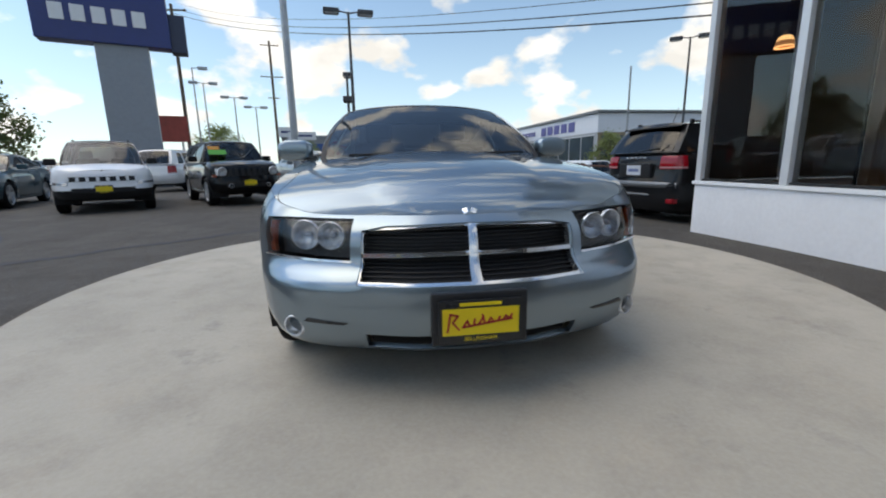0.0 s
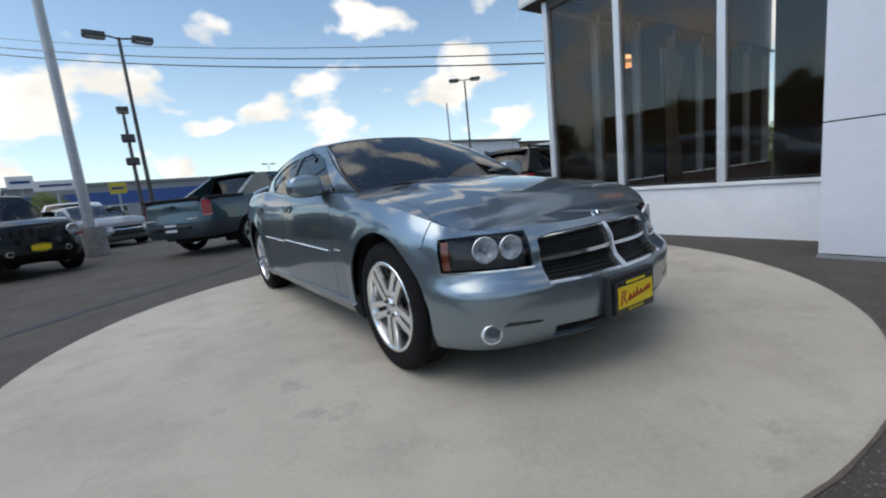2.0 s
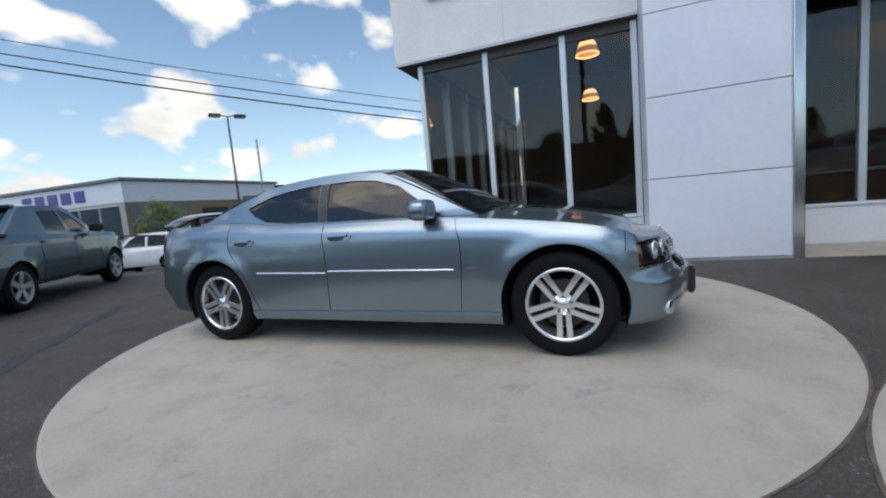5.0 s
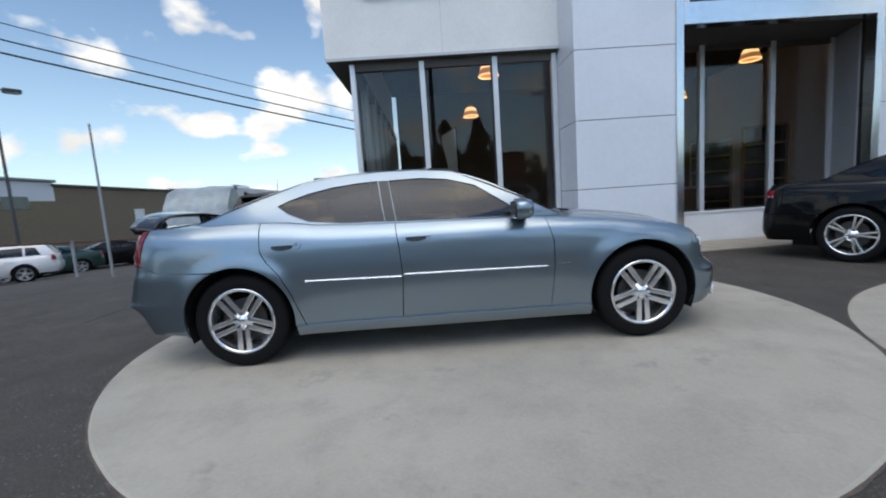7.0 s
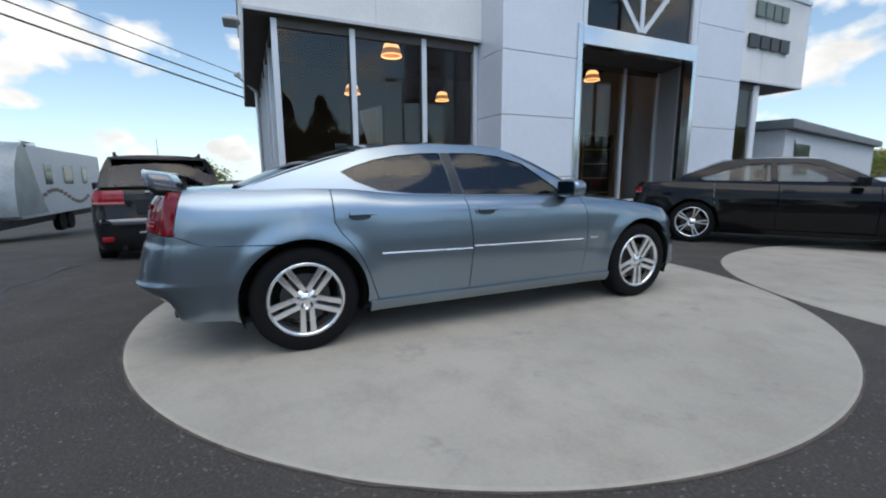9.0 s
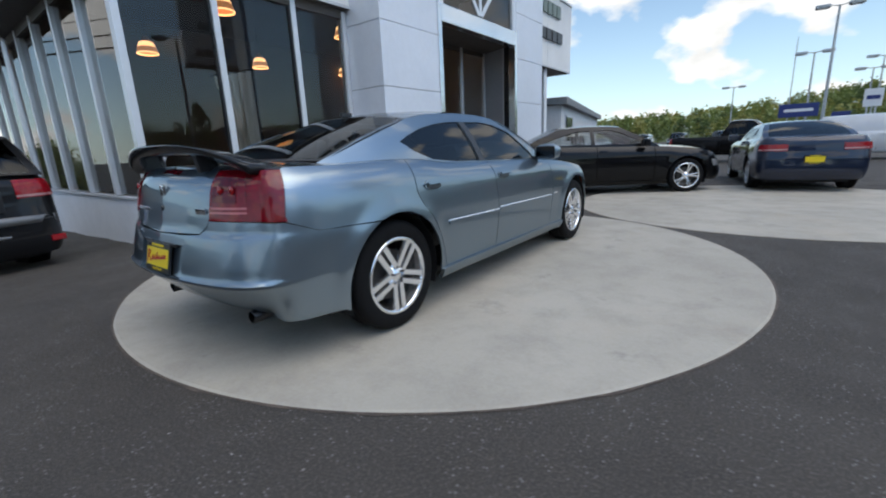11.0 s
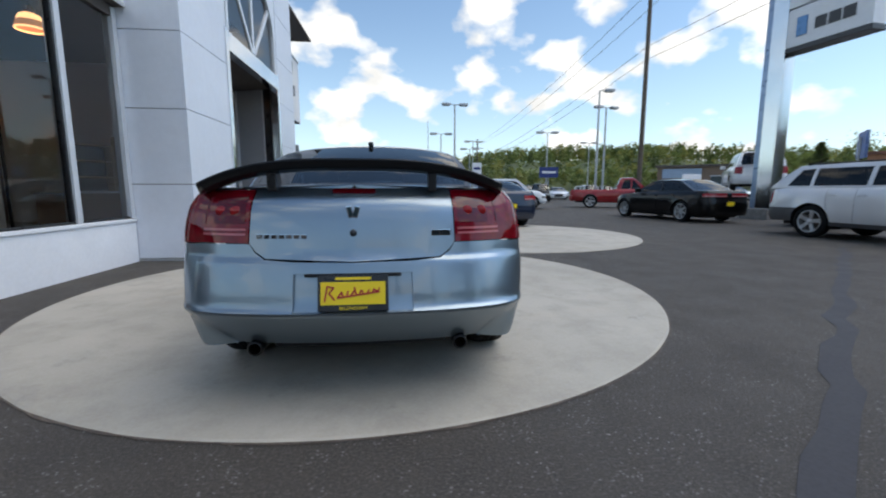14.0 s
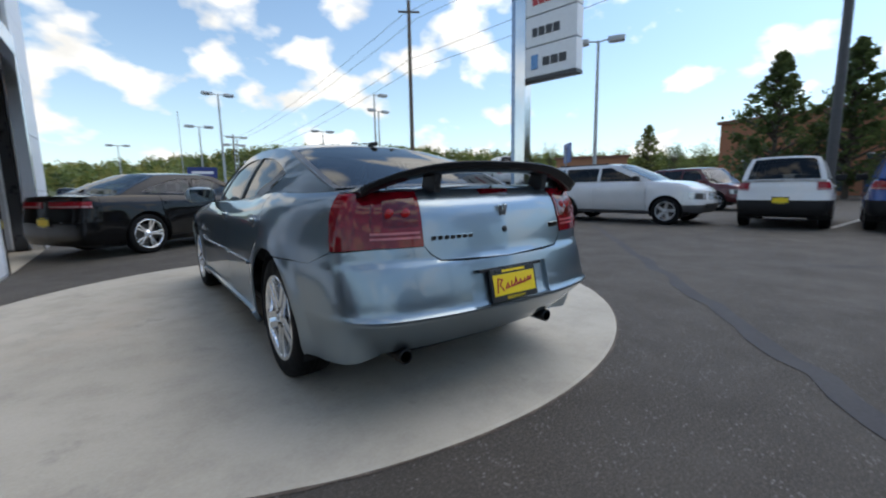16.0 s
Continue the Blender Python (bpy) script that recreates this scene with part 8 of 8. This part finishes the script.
def trailer(x, y, ahead, tarp, label, L=6.5):
    th = math.degrees(math.atan2(ahead[0], -ahead[1]))
    t = thing("travel_trailer", pose(x, y, ground_z(x, y), 0, 0, th), label, "trailer")
    body = bmesh.new()
    prof = [(0.15, 0.65), (0.02, 1.1), (0.25, 2.2), (0.75, 2.75), (1.2, 2.85), (L, 2.8), (L, 0.65)]
    b = prism(prof, -1.2, 1.2, 0.05)
    part("body", b, plain("trailer_white", (0.62, 0.64, 0.66), 0.4, vary=0.05), t)
    for k in (1, -1):
        for y0, w in ((2.1, 0.55), (3.7, 0.85), (5.6, 0.5)):
            part("window", boxed((k * 1.205 - 0.01, y0, 1.65), (k * 1.205 + 0.01, y0 + w, 2.3), 0.02), TINT_WIN, t)
        sw = bmesh.new()
        for i in range(14):
            u = i / 13
            box(sw, (k * 1.203 - 0.004, 1.4 + 4.4 * u, 1.15 + 0.25 * math.sin(u * 6)), (k * 1.203 + 0.004, 1.4 + 4.4 * u + 0.34, 1.27 + 0.25 * math.sin(u * 6)))
        part("graphic_stripe", sw, plain("trailer_brown", (0.16, 0.12, 0.09), 0.5), t)
        for yy in (3.4, 4.2):
            part("wheel", lathe([(0.0, -0.1), (0.18, -0.11), (0.2, -0.1), (0.33, -0.1), (0.34, 0.0), (0.33, 0.1), (0.0, 0.1)], 28), RUBBER, t).matrix_basis = pose(k * 1.0, yy, 0.34)
    part("chassis", boxed((-1.0, -1.0, 0.42), (1.0, L - 0.2, 0.649), 0.02), BLACK, t)
    part("drawbar", boxed((-0.06, -1.5, 0.40), (0.06, 0.2, 0.50)), BLACK, t)
    part("jack", tubed((0, -1.2, 0.0), (0, -1.2, 0.75), 0.05), GALV, t)
    part("roof_unit", boxed((-0.4, 3.2, 2.8), (0.4, 4.2, 3.05), 0.06), SIGN_WHITE, t)
    if tarp:
        bm = bmesh.new()
        rows = []
        for i in range(31):
            u = -1 + 2 * i / 30
            row = []
            for j, (py_, pz) in enumerate([(-0.02, 0.75), (-0.10, 1.1), (0.0, 1.6), (0.14, 2.2), (0.55, 2.74), (1.1, 2.93), (1.9, 2.92)]):
                n = noise.noise((u * 3.1, j * 0.9, 4)) * 0.07 + 0.05 * math.sin(u * 5 + j * 1.4)
                row.append(bm.verts.new((u * 1.235, py_ - 0.06 - abs(n) * (0.8 if j < 5 else 0), pz + (n * 0.3 if j > 4 else 0))))
            rows.append(row)
        for A, C in zip(rows, rows[1:]):
            for j in range(6):
                bm.faces.new((A[j], A[j + 1], C[j + 1], C[j]))
        for k in (0, -1):
            s = [bm.verts.new((v.co.x * 1.002, v.co.y, v.co.z)) for v in rows[k]]
            e = [bm.verts.new((v.co.x * 1.003, 1.9 - 0.25 * i, v.co.z)) for i, v in enumerate(rows[k])]
            for j in range(6):
                bm.faces.new((s[j], s[j + 1], e[j + 1], e[j]))
        part("tarpaulin", bm, TARP, t, smooth=True)
    return t


trailer(12.35, 9.0, (-1.0, 0.0), True, "white travel trailer with a grey tarpaulin over its nose", 8.0)

# low rail fence at the edge of the lower yard
fence = thing("rail_fence", pose(0, 0, 0), "low rusty rail fence on grey posts", "fence")
RUST = plain("rusty_rail", (0.16, 0.07, 0.04), 0.8, vary=0.2)
fp = [(5.2, 13.6), (8.2, 13.2), (11.2, 12.8), (14.2, 12.4)]
for (x0, y0), (x1, y1) in zip(fp, fp[1:]):
    part("rail", tubed((x0, y0, ground_z(x0, y0) + 1.25), (x1, y1, ground_z(x1, y1) + 1.25), 0.035, seg=8), RUST, fence)
for x0, y0 in fp:
    part("post", tubed((x0, y0, ground_z(x0, y0) - 0.1), (x0, y0, ground_z(x0, y0) + 1.3), 0.05, seg=10), GALV, fence)


# ---- trees and woods ----
def leaf_cloud(bm, centre, radius, n, size, squash=0.8, rng=random):
    """Many small leaf blades scattered through a clump."""
    for _ in range(n):
        d = Vector((rng.gauss(0, 0.5), rng.gauss(0, 0.5), rng.gauss(0, 0.5))) * radius * rng.uniform(0.6, 1.25)
        c = Vector(centre) + Vector((d.x, d.y, d.z * squash))
        a = Vector((rng.gauss(0, 1), rng.gauss(0, 1), rng.gauss(0, 1))).normalized()
        b = a.orthogonal().normalized()
        s = size * rng.uniform(0.6, 1.3)
        q = [c + a * s, c + b * s * 0.6, c - a * s, c - b * s * 0.6]
        bm.faces.new([bm.verts.new(p) for p in q])


def tree(x, y, h, spread, material, label, conical=False, seed=1, name="tree", blades=150):
    rng = random.Random(seed)
    t = thing(name, pose(x, y, ground_z(x, y)), label, "tree")
    tr = bmesh.new()
    top = h * (0.9 if conical else 0.6)
    pts = [Vector((0, 0, -0.1)), Vector((rng.uniform(-0.1, 0.1), rng.uniform(-0.1, 0.1), top * 0.5)), Vector((rng.uniform(-0.3, 0.3), rng.uniform(-0.3, 0.3), top))]
    rr = [0.035 * h * 0.55, 0.022 * h * 0.55, 0.006 * h]
    for i in range(2):
        tube(tr, pts[i], pts[i + 1], rr[i], rr[i + 1], 9)
    cr = bmesh.new()
    n = 84 if conical else 44
    for i in range(n):
        f = (i + 0.5) / n
        if conical:
            z = h * (0.12 + 0.86 * f)
            r = spread * (1 - f) ** 0.7 * rng.uniform(0.35, 1.1)
            clump = spread * 0.21 * (1.3 - f) * rng.uniform(0.6, 1.4)
        else:
            z = h * (0.30 + 0.62 * f) + rng.uniform(-0.05, 0.05) * h
            r = spread * math.sin(math.pi * min(0.97, 0.22 + 0.72 * f)) * rng.uniform(0.35, 0.95)
            clump = spread * rng.uniform(0.20, 0.40)
        a = i * 2.4 + rng.uniform(-0.4, 0.4)
        c = Vector((r * math.cos(a), r * math.sin(a), z))
        root = Vector((0, 0, max(h * 0.12, min(top, z - r * 0.6))))
        tube(tr, root, c, 0.010 * h, 0.003 * h, 6)
        leaf_cloud(cr, c, clump, blades // 2, 0.013 * h + 0.04, 0.8, rng)
    part("trunk", tr, BARK, t)
    part("crown", cr, material, t)
    return t


tree(-31.5, -5.2, 9.0, 3.0, LEAF_B, "tall dark narrow tree behind the parked suvs", True, 3, blades=120)
tree(-33.5, -2.0, 9.4, 2.7, LEAF_B, "tall dark narrow tree behind the parked suvs", True, 4, blades=120)
tree(-34.0, 3.0, 7.5, 2.6, LEAF_B, "dark tree in front of the orange shops", False, 5)
tree(-24.0, 25.5, 6.5, 2.6, LEAF_B, "dark broad-leaved tree at the lot's corner", False, 6)
tree(-27.5, 27.0, 5.8, 2.6, LEAF_B, "dark broad-leaved tree at the lot's corner", False, 7)
tree(-16.5, 42.0, 5.0, 2.4, LEAF_A, "green broad-leaved tree beyond the lot", False, 8)
tree(-9.0, 47.0, 3.6, 2.2, LEAF_A, "green broad-leaved tree beyond the lot", False, 9)
tree(16.8, 19.0 + 8, 4.4, 1.6, LEAF_A, "green tree beside the tan building", False, 10)
tree(22.5, 3.8, 3.5, 1.5, LEAF_A, "green shrub-like tree in the lower yard", False, 14)
rng_t = random.Random(21)
for i in range(4, 9):
    tree(-36.5 + rng_t.uniform(-1.5, 1.5), -9.0 + i * 4.6, rng_t.uniform(6.0, 8.5), rng_t.uniform(2.2, 3.0), LEAF_B if i % 2 else LEAF_A, "broad-leaved tree in front of the orange shops", False, 60 + i, blades=90)
for i in range(16):
    az = radians(-138 - i * 2.9)
    d = rng_t.uniform(62, 84)
    tree(d * math.cos(az), d * math.sin(az) + 3, rng_t.uniform(6.0, 9.5), rng_t.uniform(2.4, 3.6), LEAF_A if i % 3 else LEAF_B, "green broad-leaved tree in the belt behind the shops", i % 5 == 0, 30 + i, blades=90)


# wooded hillside
def hill_h(az, r):
    """Height of the hillside (az in degrees)."""
    t = lerp([(-200, 3.0), (-180, 4.0), (-160, 6.5), (-145, 10.0), (-132, 14.0), (-118, 17.5), (-106, 17.0), (-96, 11.5), (-86, 7.0), (-75, 4.5), (-62, 3.0), (-40, 2.0)], az)
    return t * smooth01((r - 125) / 115) - 0.4


bm = bmesh.new()
rows = []
for i in range(53):
    az = -200 + 160 * i / 52
    row = []
    for r in (115, 135, 160, 185, 210, 235, 270, 330):
        h = hill_h(az, r) + (noise.noise((az * 0.2, r * 0.02, 1)) * 1.2 if r > 130 else 0)
        row.append(bm.verts.new((r * math.cos(radians(az)), r * math.sin(radians(az)), h)))
    rows.append(row)
for A, C in zip(rows, rows[1:]):
    for j in range(7):
        bm.faces.new((A[j], C[j], C[j + 1], A[j + 1]))
tagged(part("ground_hillside", bm, plain("hill_grass", (0.085, 0.105, 0.040), 0.9, vary=0.35, scale=0.05), smooth=True), "low green hillside beyond the lots", "hill", kind="structure")
rng_w = random.Random(5)
woods = [bmesh.new(), bmesh.new(), bmesh.new()]
for i in range(2300):
    az = rng_w.uniform(-198, -44)
    r = rng_w.uniform(128, 262) if i % 3 else rng_w.uniform(228, 262)
    if abs(r - 190) < 6 and -118 < az < -100:
        continue
    x, y, z = r * math.cos(radians(az)), r * math.sin(radians(az)), hill_h(az, r)
    h = rng_w.uniform(3.5, 8.0)
    k = rng_w.choices((0, 1, 2), (5, 2, 4 if az > -105 else 2))[0]
    for j in range(4):
        leaf_cloud(woods[k], (x + rng_w.uniform(-1.2, 1.2), y + rng_w.uniform(-1.2, 1.2), z + h * (0.3 + 0.2 * j)), h * (0.36 - 0.05 * j), 22, 0.6, 1.0, rng_w)
for k, (w, mt) in enumerate(zip(woods, (LEAF_A, LEAF_B, LEAF_C))):
    tagged(part("woodland", w, mt), ("mid-green", "dark green", "yellow-green")[k] + " woodland covering the hillside", "woodland", kind="stuff")

# painted bay line and dark joint seams on the asphalt
LINE = plain("worn_white_line", (0.45, 0.45, 0.43), 0.8, vary=0.2)
tagged(part("bay_line", boxed((-15.2, 1.53, 0.0), (-11.6, 1.64, 0.004)), LINE), "worn white painted bay line", "marking", kind="structure")
TAR = plain("crack_sealant", (0.030, 0.030, 0.033), 0.6, vary=0.2)
SEAM = plain("old_seam", (0.034, 0.033, 0.037), 0.8, vary=0.3, scale=3)


def seam(pts, w, material, label):
    bm = bmesh.new()
    rows = []
    for i, (x, y) in enumerate(pts):
        a, b = Vector(pts[max(0, i - 1)]), Vector(pts[min(len(pts) - 1, i + 1)])
        d = (b - a).normalized()
        n = Vector((-d.y, d.x)) * w * (0.5 + 0.25 * noise.noise((x * 2, y * 2, 3)))
        rows.append([bm.verts.new((x + n.x, y + n.y, ground_z(x, y) + 0.004)), bm.verts.new((x - n.x, y - n.y, ground_z(x, y) + 0.004))])
    for A, C in zip(rows, rows[1:]):
        bm.faces.new((A[0], C[0], C[1], A[1]))
    bmesh.ops.recalc_face_normals(bm, faces=bm.faces)
    tagged(part("asphalt_seam", bm, material), label, "seam", kind="structure")


def wander(a, b, n, amp):
    return [(a[0] + (b[0] - a[0]) * i / n + amp * noise.noise((i * 0.7, a[0], 1)), a[1] + (b[1] - a[1]) * i / n + amp * noise.noise((i * 0.7, a[1], 7))) for i in range(n + 1)]


seam(wander((-8.6, -2.7), (0.3, 5.0), 40, 0.10), 0.15, SEAM, "old sealed seam in the asphalt")
seam(wander((1.0, 4.3), (6.0, 3.9), 20, 0.10), 0.06, TAR, "dark crack line in the asphalt")
seam(wander((-5.5, 2.5), (-9.5, 7.0), 18, 0.10), 0.08, SEAM, "old sealed seam in the asphalt")
